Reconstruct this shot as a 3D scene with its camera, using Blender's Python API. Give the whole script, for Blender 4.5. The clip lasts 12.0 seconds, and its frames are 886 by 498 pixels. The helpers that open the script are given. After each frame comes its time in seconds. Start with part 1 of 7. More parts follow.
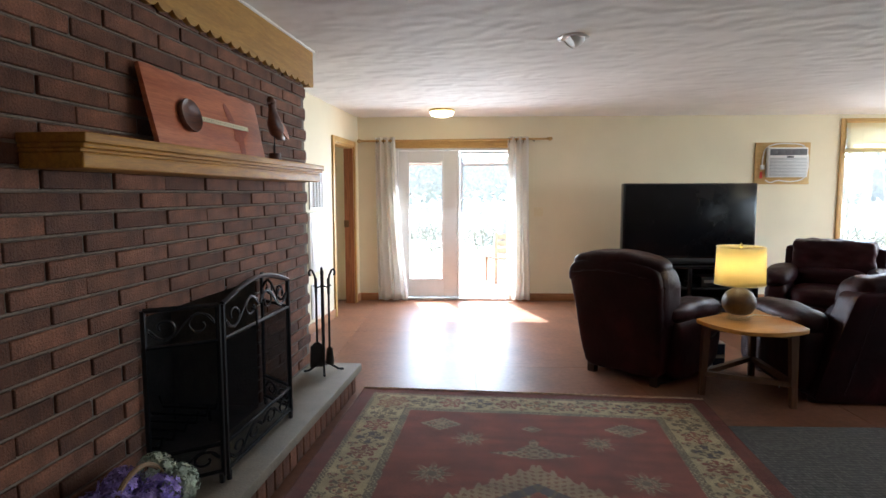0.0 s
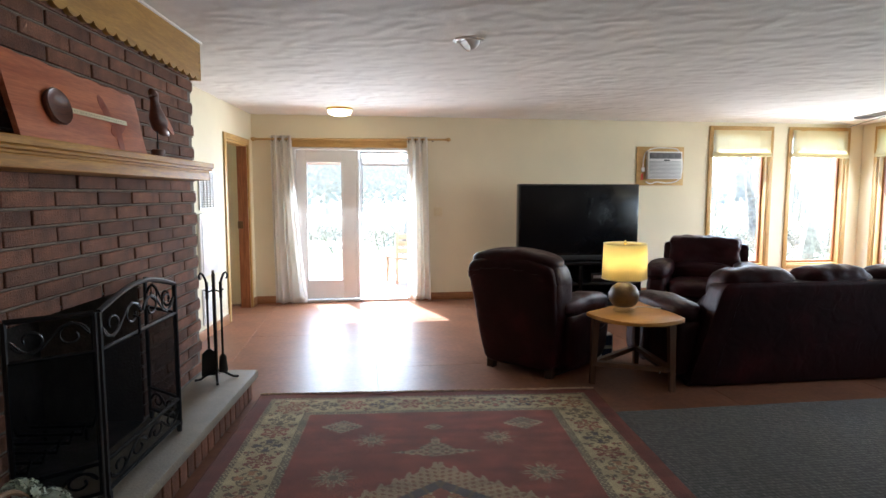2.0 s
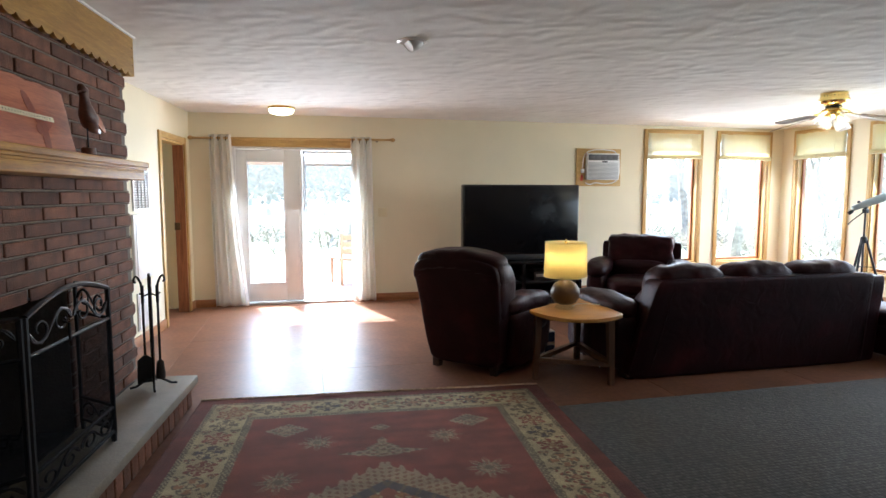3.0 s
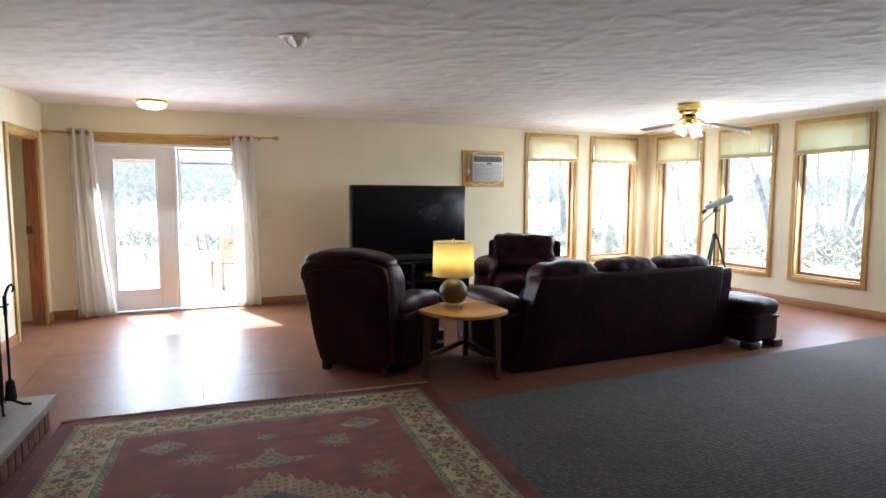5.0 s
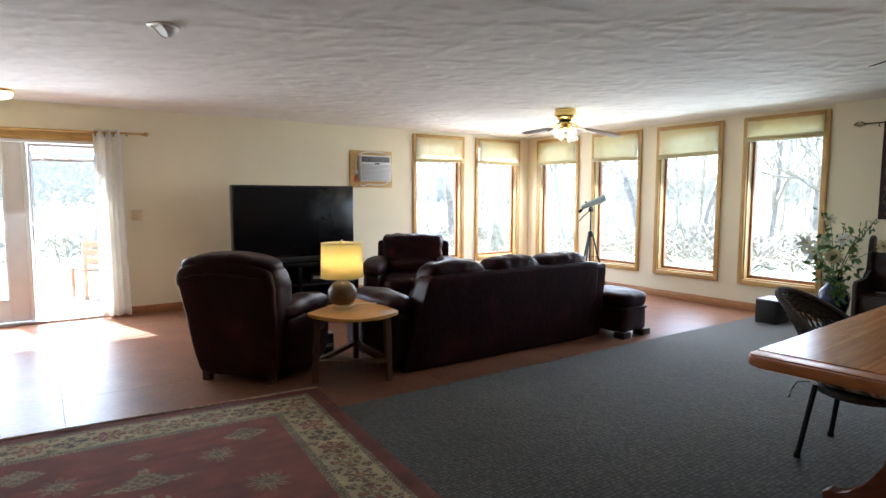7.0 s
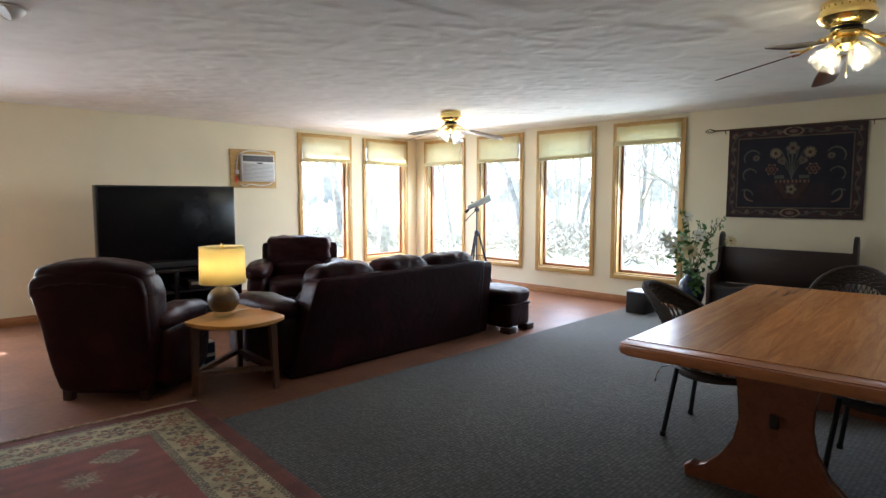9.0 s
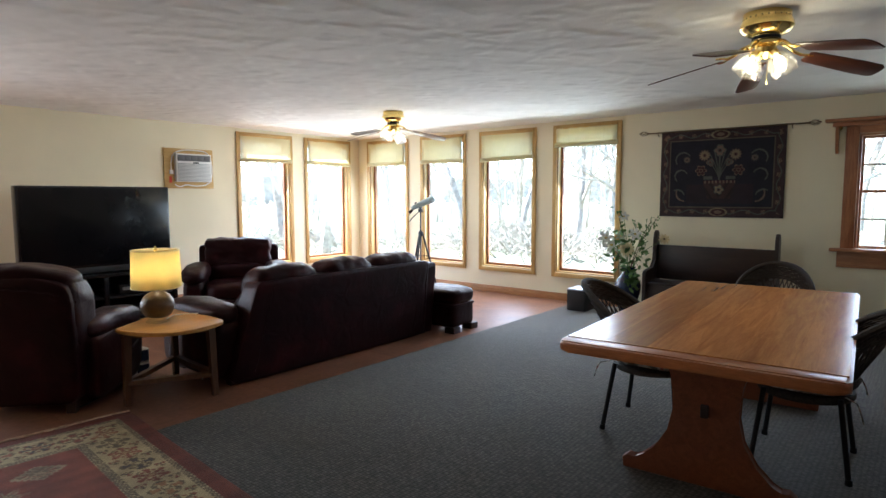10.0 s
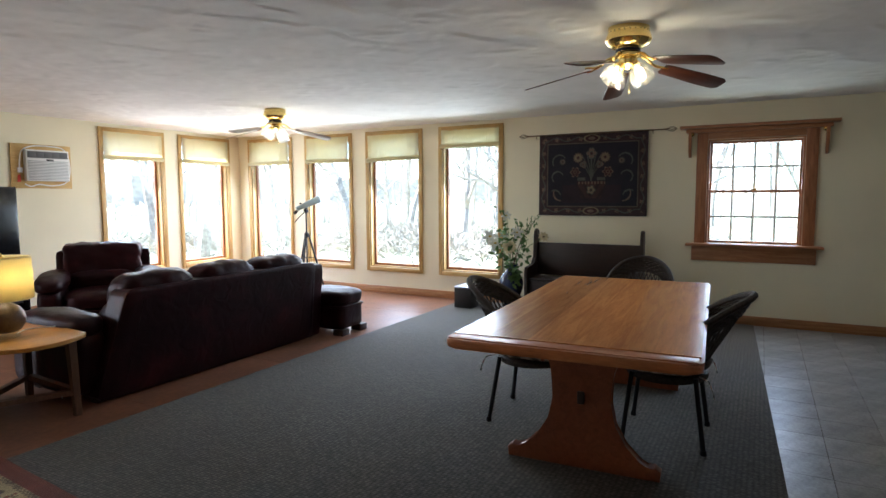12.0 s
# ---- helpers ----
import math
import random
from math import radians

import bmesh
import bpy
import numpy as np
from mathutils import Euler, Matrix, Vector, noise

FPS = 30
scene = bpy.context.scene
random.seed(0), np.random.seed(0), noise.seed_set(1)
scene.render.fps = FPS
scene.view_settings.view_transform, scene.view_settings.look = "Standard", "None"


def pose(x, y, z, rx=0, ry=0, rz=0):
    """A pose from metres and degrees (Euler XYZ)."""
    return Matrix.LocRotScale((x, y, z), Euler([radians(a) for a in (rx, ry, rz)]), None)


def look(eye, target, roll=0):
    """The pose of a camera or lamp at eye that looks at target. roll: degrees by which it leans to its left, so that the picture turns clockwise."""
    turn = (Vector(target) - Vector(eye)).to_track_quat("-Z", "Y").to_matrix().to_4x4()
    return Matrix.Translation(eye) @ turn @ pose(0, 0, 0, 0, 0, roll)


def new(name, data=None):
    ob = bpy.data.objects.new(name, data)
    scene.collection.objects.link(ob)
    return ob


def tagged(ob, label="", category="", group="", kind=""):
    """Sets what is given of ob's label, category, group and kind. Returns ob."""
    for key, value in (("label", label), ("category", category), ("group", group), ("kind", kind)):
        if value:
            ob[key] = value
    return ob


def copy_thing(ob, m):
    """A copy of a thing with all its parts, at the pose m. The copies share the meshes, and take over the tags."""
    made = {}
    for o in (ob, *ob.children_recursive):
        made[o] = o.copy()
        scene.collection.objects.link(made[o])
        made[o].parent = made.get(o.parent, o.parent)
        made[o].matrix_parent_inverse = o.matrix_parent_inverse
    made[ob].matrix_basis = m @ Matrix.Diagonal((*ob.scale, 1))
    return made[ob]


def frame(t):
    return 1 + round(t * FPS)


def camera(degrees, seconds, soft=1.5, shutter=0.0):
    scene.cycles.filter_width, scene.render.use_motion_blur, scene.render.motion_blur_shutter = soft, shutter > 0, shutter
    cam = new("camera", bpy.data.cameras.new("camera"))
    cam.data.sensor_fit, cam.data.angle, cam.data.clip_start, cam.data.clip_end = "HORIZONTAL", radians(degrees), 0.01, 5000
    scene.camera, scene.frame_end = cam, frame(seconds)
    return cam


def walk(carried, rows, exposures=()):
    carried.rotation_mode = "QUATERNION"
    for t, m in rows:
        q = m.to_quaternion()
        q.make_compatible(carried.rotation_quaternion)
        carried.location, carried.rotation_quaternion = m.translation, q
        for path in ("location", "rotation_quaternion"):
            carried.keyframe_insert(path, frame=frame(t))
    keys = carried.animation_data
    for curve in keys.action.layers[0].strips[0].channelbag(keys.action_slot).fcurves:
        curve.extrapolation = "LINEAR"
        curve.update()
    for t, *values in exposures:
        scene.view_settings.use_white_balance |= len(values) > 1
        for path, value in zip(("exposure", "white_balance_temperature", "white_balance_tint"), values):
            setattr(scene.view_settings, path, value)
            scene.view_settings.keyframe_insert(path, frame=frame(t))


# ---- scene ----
cam = camera(74.0, 12.0)
PATH = [
    (0, (-0.082, 0.16, 1.431), (-0.149, 2.15, 1.244), -0.1),
    (0.5, (-0.086, 0.148, 1.431), (-0.07, 2.139, 1.245), -0.1),
    (1, (-0.081, 0.155, 1.429), (0.014, 2.144, 1.242), -0.0),
    (1.5, (-0.074, 0.156, 1.428), (0.102, 2.14, 1.241), -0.0),
    (2, (-0.07, 0.164, 1.426), (0.196, 2.138, 1.24), -0.0),
    (2.5, (-0.065, 0.171, 1.425), (0.29, 2.13, 1.239), 0.0),
    (3, (-0.073, 0.144, 1.424), (0.376, 2.084, 1.24), 0.0),
    (5, (-0.067, 0.146, 1.424), (0.737, 1.968, 1.242), 0.1),
    (5.5, (-0.061, 0.15, 1.427), (0.828, 1.933, 1.245), 0.1),
    (6, (-0.061, 0.152, 1.425), (0.911, 1.89, 1.244), 0.2),
    (6.5, (-0.059, 0.153, 1.424), (0.994, 1.844, 1.243), 0.2),
    (7, (-0.059, 0.154, 1.424), (1.072, 1.794, 1.244), 0.1),
    (9, (-0.046, 0.148, 1.429), (1.37, 1.549, 1.25), -0.0),
    (9.5, (-0.044, 0.147, 1.429), (1.437, 1.48, 1.251), -0.1),
    (10, (-0.043, 0.142, 1.431), (1.499, 1.403, 1.253), -0.1),
    (10.5, (-0.039, 0.136, 1.433), (1.561, 1.323, 1.254), -0.1),
    (11, (-0.039, 0.134, 1.434), (1.616, 1.244, 1.255), -0.2),
    (11.5, (-0.038, 0.132, 1.436), (1.666, 1.163, 1.257), -0.2),
    (12, (-0.042, 0.128, 1.43), (1.71, 1.077, 1.252), -0.2),
]
walk(cam, [(t, look(eye, target, roll)) for t, eye, target, roll in PATH], exposures=[(0.0, 3.68, 5450, 7), (3.0, 3.62, 5450, 7), (6.0, 3.55, 5450, 7), (12.0, 3.6, 5450, 7)])

# ---------- world and light ----------
SUN_WAY = Vector((-0.48, 1.5, 2.0)).normalized()
world = bpy.data.worlds.new("sky")
scene.world = world
world.use_nodes = True
wn, wl = world.node_tree.nodes, world.node_tree.links
sky = wn.new("ShaderNodeTexSky")
sky.sky_type = "NISHITA"
sky.sun_disc = False
sky.sun_elevation = math.asin(SUN_WAY.z)
sky.sun_rotation = math.atan2(SUN_WAY.x, SUN_WAY.y)
sky.air_density, sky.dust_density = 1.0, 0.8
wl.new(sky.outputs[0], wn["Background"].inputs[0])
wn["Background"].inputs[1].default_value = 0.10

sun_data = bpy.data.lights.new("sun", "SUN")
sun_data.energy, sun_data.angle, sun_data.color = 2.6, radians(1.2), (1.0, 0.97, 0.92)
sun = new("sun", sun_data)
sun.matrix_world = look(SUN_WAY * 30, (0, 0, 0))


def daylight(m, width, z0, z1, watts, depth=0.135):
    """Sky light that stands in a wall's opening and shines inwards; m: the wall's frame, x from 0 to width."""
    d = bpy.data.lights.new("window_daylight", "AREA")
    d.shape, d.size, d.size_y = "RECTANGLE", width, z1 - z0
    d.energy, d.color = watts * width * (z1 - z0), (1.0, 0.985, 0.96)
    o = new("window_daylight", d)
    at = Vector((width / 2, depth, (z0 + z1) / 2))
    d.spread = radians(170)
    o.matrix_world = look(m @ at, m @ (at - Vector((0, 1, 0.52))))


DAY_DOOR, DAY_NORTH, DAY_EAST, DAY_KITCHEN = 3.1, 1.6, 2.0, 1.15
LAMP_WATTS, LAMP_GLOW = 0.25, 0.7
FAN_WATTS, FAN_GLOW = 0.5, 0.75
DOME_GLOW, SPOT_GLOW = 0.6, 0.4

# ---------- materials ----------
def nodes_of(name):
    m = bpy.data.materials.new(name)
    m.use_nodes = True
    return m, m.node_tree.nodes, m.node_tree.links, m.node_tree.nodes["Principled BSDF"]


def ramp(n, stops):
    r = n.new("ShaderNodeValToRGB")
    while len(r.color_ramp.elements) < len(stops):
        r.color_ramp.elements.new(0.5)
    for e, (p, c) in zip(r.color_ramp.elements, stops):
        e.position, e.color = p, (*c, 1)
    return r


def surface(name, base, rough=0.6, metal=0.0, var=0.18, scale=6.0, fine=70.0, bump=0.08, stretch=(1, 1, 1), spread=0.0, spec=0.5, coat=0.0):
    """A procedural surface: broad blotches, fine grain, relief; spread varies pieces by Object Info's Random."""
    m, n, l, b = nodes_of(name)
    tc, mp = n.new("ShaderNodeTexCoord"), n.new("ShaderNodeMapping")
    mp.inputs["Scale"].default_value = stretch
    l.new(tc.outputs["Object"], mp.inputs[0])
    big, small = n.new("ShaderNodeTexNoise"), n.new("ShaderNodeTexNoise")
    big.inputs["Scale"].default_value, small.inputs["Scale"].default_value = scale, fine
    big.inputs["Detail"].default_value, small.inputs["Detail"].default_value = 5, 4
    l.new(mp.outputs[0], big.inputs[0]), l.new(mp.outputs[0], small.inputs[0])
    lo, hi = [c * (1 - var) for c in base], [min(1, c * (1 + var)) for c in base]
    r = ramp(n, ((0.3, lo), (0.7, hi)))
    l.new(big.outputs[0], r.inputs[0])
    mix = n.new("ShaderNodeMix")
    mix.data_type, mix.blend_type = "RGBA", "OVERLAY"
    mix.inputs[0].default_value = min(1, var * 1.6)
    l.new(r.outputs[0], mix.inputs[6]), l.new(small.outputs[0], mix.inputs[7])
    out = mix.outputs[2]
    if spread:
        oi, hsv, mr = n.new("ShaderNodeObjectInfo"), n.new("ShaderNodeHueSaturation"), n.new("ShaderNodeMapRange")
        mr.inputs[3].default_value, mr.inputs[4].default_value = 1 - spread, 1 + spread
        l.new(oi.outputs["Random"], mr.inputs[0]), l.new(mr.outputs[0], hsv.inputs["Value"])
        l.new(out, hsv.inputs["Color"])
        out = hsv.outputs[0]
    l.new(out, b.inputs["Base Color"])
    rr = n.new("ShaderNodeMapRange")
    rr.inputs[3].default_value, rr.inputs[4].default_value = max(0.02, rough - 0.04), min(1, rough + 0.04)
    l.new(big.outputs[0], rr.inputs[0]), l.new(rr.outputs[0], b.inputs["Roughness"])
    b.inputs["Metallic"].default_value = metal
    b.inputs["Specular IOR Level"].default_value = spec
    b.inputs["Coat Weight"].default_value = coat
    if bump:
        bp = n.new("ShaderNodeBump")
        bp.inputs["Strength"].default_value, bp.inputs["Distance"].default_value = min(1, bump * 4), 0.004
        l.new(small.outputs[0], bp.inputs["Height"]), l.new(bp.outputs[0], b.inputs["Normal"])
    return m


def wood(name, light, dark, rough=0.4, scale=3.0, axis=1, spread=0.0, coat=0.0, spec=0.5, relief=0.2, grain=0.35):
    """Wood with grain that runs along one axis of the object."""
    m, n, l, b = nodes_of(name)
    tc, mp = n.new("ShaderNodeTexCoord"), n.new("ShaderNodeMapping")
    s = [9.0, 9.0, 9.0]
    s[axis] = 0.8
    mp.inputs["Scale"].default_value = s
    src = tc.outputs["Object"]
    if spread:
        oi, add = n.new("ShaderNodeObjectInfo"), n.new("ShaderNodeVectorMath")
        mul = n.new("ShaderNodeMath")
        mul.operation = "MULTIPLY"
        mul.inputs[1].default_value = 37.0
        l.new(oi.outputs["Random"], mul.inputs[0]), l.new(src, add.inputs[0]), l.new(mul.outputs[0], add.inputs[1])
        src = add.outputs[0]
    l.new(src, mp.inputs[0])
    a, f = n.new("ShaderNodeTexNoise"), n.new("ShaderNodeTexNoise")
    a.inputs["Scale"].default_value, a.inputs["Detail"].default_value, a.inputs["Distortion"].default_value = scale, 6, 1.4
    f.inputs["Scale"].default_value, f.inputs["Detail"].default_value = scale * 9, 3
    l.new(mp.outputs[0], a.inputs[0]), l.new(mp.outputs[0], f.inputs[0])
    r = ramp(n, ((0.32, dark), (0.5, [(p + q) / 2 for p, q in zip(light, dark)]), (0.68, light)))
    l.new(a.outputs[0], r.inputs[0])
    mix = n.new("ShaderNodeMix")
    mix.data_type, mix.blend_type = "RGBA", "OVERLAY"
    mix.inputs[0].default_value = grain
    l.new(r.outputs[0], mix.inputs[6]), l.new(f.outputs[0], mix.inputs[7])
    out = mix.outputs[2]
    if spread:
        hsv, mr = n.new("ShaderNodeHueSaturation"), n.new("ShaderNodeMapRange")
        mr.inputs[3].default_value, mr.inputs[4].default_value = 1 - spread, 1 + spread
        l.new(oi.outputs["Random"], mr.inputs[0]), l.new(mr.outputs[0], hsv.inputs["Value"]), l.new(out, hsv.inputs["Color"])
        out = hsv.outputs[0]
    l.new(out, b.inputs["Base Color"])
    rr = n.new("ShaderNodeMapRange")
    rr.inputs[3].default_value, rr.inputs[4].default_value = max(0.03, rough - 0.03), rough + 0.03
    l.new(a.outputs[0], rr.inputs[0]), l.new(rr.outputs[0], b.inputs["Roughness"])
    b.inputs["Coat Weight"].default_value, b.inputs["Coat Roughness"].default_value = coat, 0.12
    b.inputs["Specular IOR Level"].default_value = spec
    bp = n.new("ShaderNodeBump")
    bp.inputs["Strength"].default_value, bp.inputs["Distance"].default_value = relief, 0.002
    l.new(f.outputs[0], bp.inputs["Height"]), l.new(bp.outputs[0], b.inputs["Normal"])
    return m


def glowing(name, colour, strength):
    m, n, l, b = nodes_of(name)
    b.inputs["Base Color"].default_value = (*colour, 1)
    b.inputs["Emission Color"].default_value = (*colour, 1)
    b.inputs["Emission Strength"].default_value = strength
    return m


def pane_material(name, tint=(1, 1, 1), gloss=1.0):
    m, n, l, b = nodes_of(name)
    n.remove(b)
    t, g, mx = n.new("ShaderNodeBsdfTransparent"), n.new("ShaderNodeBsdfGlossy"), n.new("ShaderNodeMixShader")
    t.inputs[0].default_value = (*tint, 1)
    g.inputs["Roughness"].default_value = 0.02
    mx.inputs[0].default_value = 0.045 * gloss
    l.new(t.outputs[0], mx.inputs[1]), l.new(g.outputs[0], mx.inputs[2])
    l.new(mx.outputs[0], n["Material Output"].inputs[0])
    return m


def cloth(name, base, glow_through=0.4, scale=220.0, open_weave=0.0):
    """Thin cloth that lets some light through."""
    m, n, l, b = nodes_of(name)
    tc, w, w2 = n.new("ShaderNodeTexCoord"), n.new("ShaderNodeTexNoise"), n.new("ShaderNodeTexNoise")
    w.inputs["Scale"].default_value, w2.inputs["Scale"].default_value = scale, 5
    l.new(tc.outputs["Object"], w.inputs[0]), l.new(tc.outputs["Object"], w2.inputs[0])
    r = ramp(n, ((0.3, [c * 0.88 for c in base]), (0.7, base)))
    mx0 = n.new("ShaderNodeMath")
    mx0.operation = "MULTIPLY_ADD"
    mx0.inputs[1].default_value, mx0.inputs[2].default_value = 0.5, 0.0
    ad = n.new("ShaderNodeMath")
    l.new(w.outputs[0], mx0.inputs[0]), l.new(mx0.outputs[0], ad.inputs[0])
    m2 = n.new("ShaderNodeMath")
    m2.operation = "MULTIPLY"
    m2.inputs[1].default_value = 0.5
    l.new(w2.outputs[0], m2.inputs[0]), l.new(m2.outputs[0], ad.inputs[1])
    l.new(ad.outputs[0], r.inputs[0])
    d, t, mx = n.new("ShaderNodeBsdfDiffuse"), n.new("ShaderNodeBsdfTranslucent"), n.new("ShaderNodeMixShader")
    mx.inputs[0].default_value = glow_through
    l.new(r.outputs[0], d.inputs[0]), l.new(r.outputs[0], t.inputs[0])
    bp = n.new("ShaderNodeBump")
    bp.inputs["Strength"].default_value, bp.inputs["Distance"].default_value = 0.3, 0.002
    l.new(w.outputs[0], bp.inputs["Height"]), l.new(bp.outputs[0], d.inputs["Normal"])
    n.remove(b)
    l.new(d.outputs[0], mx.inputs[1]), l.new(t.outputs[0], mx.inputs[2])
    gap, see = n.new("ShaderNodeBsdfTransparent"), n.new("ShaderNodeMixShader")
    see.inputs[0].default_value = open_weave
    l.new(mx.outputs[0], see.inputs[1]), l.new(gap.outputs[0], see.inputs[2]), l.new(see.outputs[0], n["Material Output"].inputs[0])
    return m


def leather():
    """Dark red hide: pebbled grain, long soft creases, rubbed patches."""
    m, n, l, b = nodes_of("oxblood_leather")
    tc, grain, crease, worn = n.new("ShaderNodeTexCoord"), n.new("ShaderNodeTexVoronoi"), n.new("ShaderNodeTexNoise"), n.new("ShaderNodeTexNoise")
    for q in (grain, crease, worn):
        l.new(tc.outputs["Object"], q.inputs[0])
    grain.inputs["Scale"].default_value = 190
    crease.inputs["Scale"].default_value, crease.inputs["Detail"].default_value, crease.inputs["Distortion"].default_value = 7.5, 5, 1.6
    worn.inputs["Scale"].default_value, worn.inputs["Detail"].default_value = 3.5, 6
    r = ramp(n, ((0.3, (0.010, 0.0017, 0.0027)), (0.55, (0.018, 0.0028, 0.0043)), (0.75, (0.052, 0.0074, 0.0098))))
    l.new(worn.outputs[0], r.inputs[0]), l.new(r.outputs[0], b.inputs["Base Color"])
    rr = n.new("ShaderNodeMapRange")
    rr.inputs[3].default_value, rr.inputs[4].default_value = 0.38, 0.48
    l.new(worn.outputs[0], rr.inputs[0]), l.new(rr.outputs[0], b.inputs["Roughness"])
    b.inputs["Specular IOR Level"].default_value = 0.21
    b.inputs["Specular Tint"].default_value = (1.0, 0.78, 0.78, 1)
    b1, b2 = n.new("ShaderNodeBump"), n.new("ShaderNodeBump")
    b1.inputs["Strength"].default_value, b1.inputs["Distance"].default_value = 0.4, 0.012
    b2.inputs["Strength"].default_value, b2.inputs["Distance"].default_value = 0.25, 0.002
    l.new(crease.outputs[0], b1.inputs["Height"]), l.new(grain.outputs["Distance"], b2.inputs["Height"])
    l.new(b1.outputs[0], b2.inputs["Normal"]), l.new(b2.outputs[0], b.inputs["Normal"])
    return m


M_WALL = surface("cream_wall_paint", (0.80, 0.735, 0.535), 0.7, var=0.04, scale=1.6, fine=160, bump=0.05)
# dark tone for the unseen south wall, so less light bounces back
M_UNSEENDARK = surface("dark_unseen_wall", (0.20, 0.15, 0.11), 0.7, var=0.05, scale=1.6, fine=160, bump=0.05)
M_CEIL = surface("white_ceiling_plaster", (0.80, 0.795, 0.775), 0.8, var=0.05, scale=2.5, fine=35, bump=0.03)
M_OAK = wood("golden_oak", (0.60, 0.40, 0.135), (0.43, 0.26, 0.08), 0.4, axis=2)
M_OAKH = wood("golden_oak_level", (0.60, 0.40, 0.135), (0.43, 0.26, 0.08), 0.4, axis=0)
M_RED_OAK = wood("red_stained_oak", (0.40, 0.17, 0.07), (0.24, 0.09, 0.035), 0.4, axis=2)
M_BASE = wood("baseboard_wood", (0.44, 0.22, 0.09), (0.3, 0.13, 0.05), 0.4, axis=0)
M_BASEY = wood("baseboard_wood_along", (0.44, 0.22, 0.09), (0.3, 0.13, 0.05), 0.4, axis=1)
M_PANE = pane_material("window_glass")
M_WHITE = surface("white_enamel", (0.78, 0.78, 0.76), 0.35, var=0.03, bump=0.02)
M_BLACK = surface("black_metal", (0.018, 0.018, 0.02), 0.45, 0.6, var=0.2, bump=0.05)
M_BRASS = surface("polished_brass", (0.98, 0.74, 0.28), 0.2, 1.0, var=0.06, bump=0.0)
M_LEATHER = leather()
M_MORTAR = surface("grey_mortar", (0.20, 0.17, 0.14), 0.95, var=0.15, scale=20, bump=0.3)
M_BRICK = surface("red_brown_brick", (0.165, 0.070, 0.038), 0.9, var=0.42, scale=9, fine=120, bump=0.3, spread=0.36)
M_DARKBLUE = surface("dark_blue_glaze", (0.02, 0.03, 0.07), 0.2, var=0.3, bump=0.0)
M_PLY = wood("tan_plywood", (0.60, 0.41, 0.155), (0.48, 0.31, 0.10), 0.6, axis=0)
M_GREYPL = surface("grey_plastic", (0.12, 0.12, 0.125), 0.5, var=0.1)
M_REDTAG = surface("red_paper", (0.6, 0.08, 0.05), 0.8, var=0.1)
M_DARKWOOD = wood("dark_stained_wood", (0.035, 0.018, 0.012), (0.02, 0.010, 0.008), 0.4, axis=2)
M_DARKWOODY = wood("dark_stained_wood_along", (0.035, 0.018, 0.012), (0.02, 0.010, 0.008), 0.4, axis=1)
M_CREAMPETAL = surface("cream_petals", (0.62, 0.52, 0.30), 0.8, var=0.2, scale=20)
M_WHITEPETAL = surface("white_petals", (0.72, 0.72, 0.66), 0.8, var=0.08, scale=20)
M_BROWN = surface("brown_stem", (0.09, 0.055, 0.03), 0.8, var=0.3)
M_YELLOW = surface("yellow_stamen", (0.5, 0.36, 0.06), 0.8, var=0.3)
M_CONC = surface("hearth_concrete", (0.22, 0.185, 0.135), 0.7, var=0.15, scale=7, fine=90, bump=0.15)


# ---------- mesh helpers ----------
def mesh_object(name, bm, material, smooth=True):
    me = bpy.data.meshes.new(name)
    bmesh.ops.recalc_face_normals(bm, faces=bm.faces)
    bm.to_mesh(me)
    bm.free()
    if smooth:
        me.polygons.foreach_set("use_smooth", [True] * len(me.polygons))
        me.set_sharp_from_angle(angle=radians(38))
    me.materials.append(material)
    return new(name, me)


def part(name, bm, material, parent, label="", m=None):
    ob = mesh_object(name, bm, material)
    ob.parent = parent
    if m is not None:
        ob.matrix_basis = m
    return tagged(ob, label)


def thing(name, label, category, m=Matrix(), group="", kind=""):
    ob = new(name)
    ob.empty_display_size = 0.1
    ob.matrix_basis = m
    return tagged(ob, label, category, group, kind)


def solid(name, bm, material, label, category, m=Matrix(), group="", kind=""):
    ob = mesh_object(name, bm, material)
    ob.matrix_basis = m
    return tagged(ob, label, category, group, kind)


def box(x0, x1, y0, y1, z0, z1, bevel=0.0, seg=2, bm=None):
    bm = bm or bmesh.new()
    mid = Matrix.Translation(((x0 + x1) / 2, (y0 + y1) / 2, (z0 + z1) / 2))
    r = bmesh.ops.create_cube(bm, size=1, matrix=mid @ Matrix.Diagonal((abs(x1 - x0), abs(y1 - y0), abs(z1 - z0), 1)))
    if bevel:
        vs = set(r["verts"])
        bmesh.ops.bevel(bm, geom=[e for e in bm.edges if e.verts[0] in vs], offset=bevel, segments=seg, profile=0.5, affect="EDGES")
    return bm


def lathe(profile, steps=24, bm=None, m=Matrix()):
    """Turns (radius, height) pairs about the z axis."""
    bm = bm or bmesh.new()
    rings = []
    for r, z in profile:
        rings.append([bm.verts.new(m @ Vector((max(r, 1e-4) * math.cos(2 * math.pi * k / steps), max(r, 1e-4) * math.sin(2 * math.pi * k / steps), z))) for k in range(steps)])
    for a, b in zip(rings, rings[1:]):
        for k in range(steps):
            bm.faces.new((a[k], a[(k + 1) % steps], b[(k + 1) % steps], b[k]))
    bm.faces.new(rings[0][::-1]), bm.faces.new(rings[-1])
    return bm


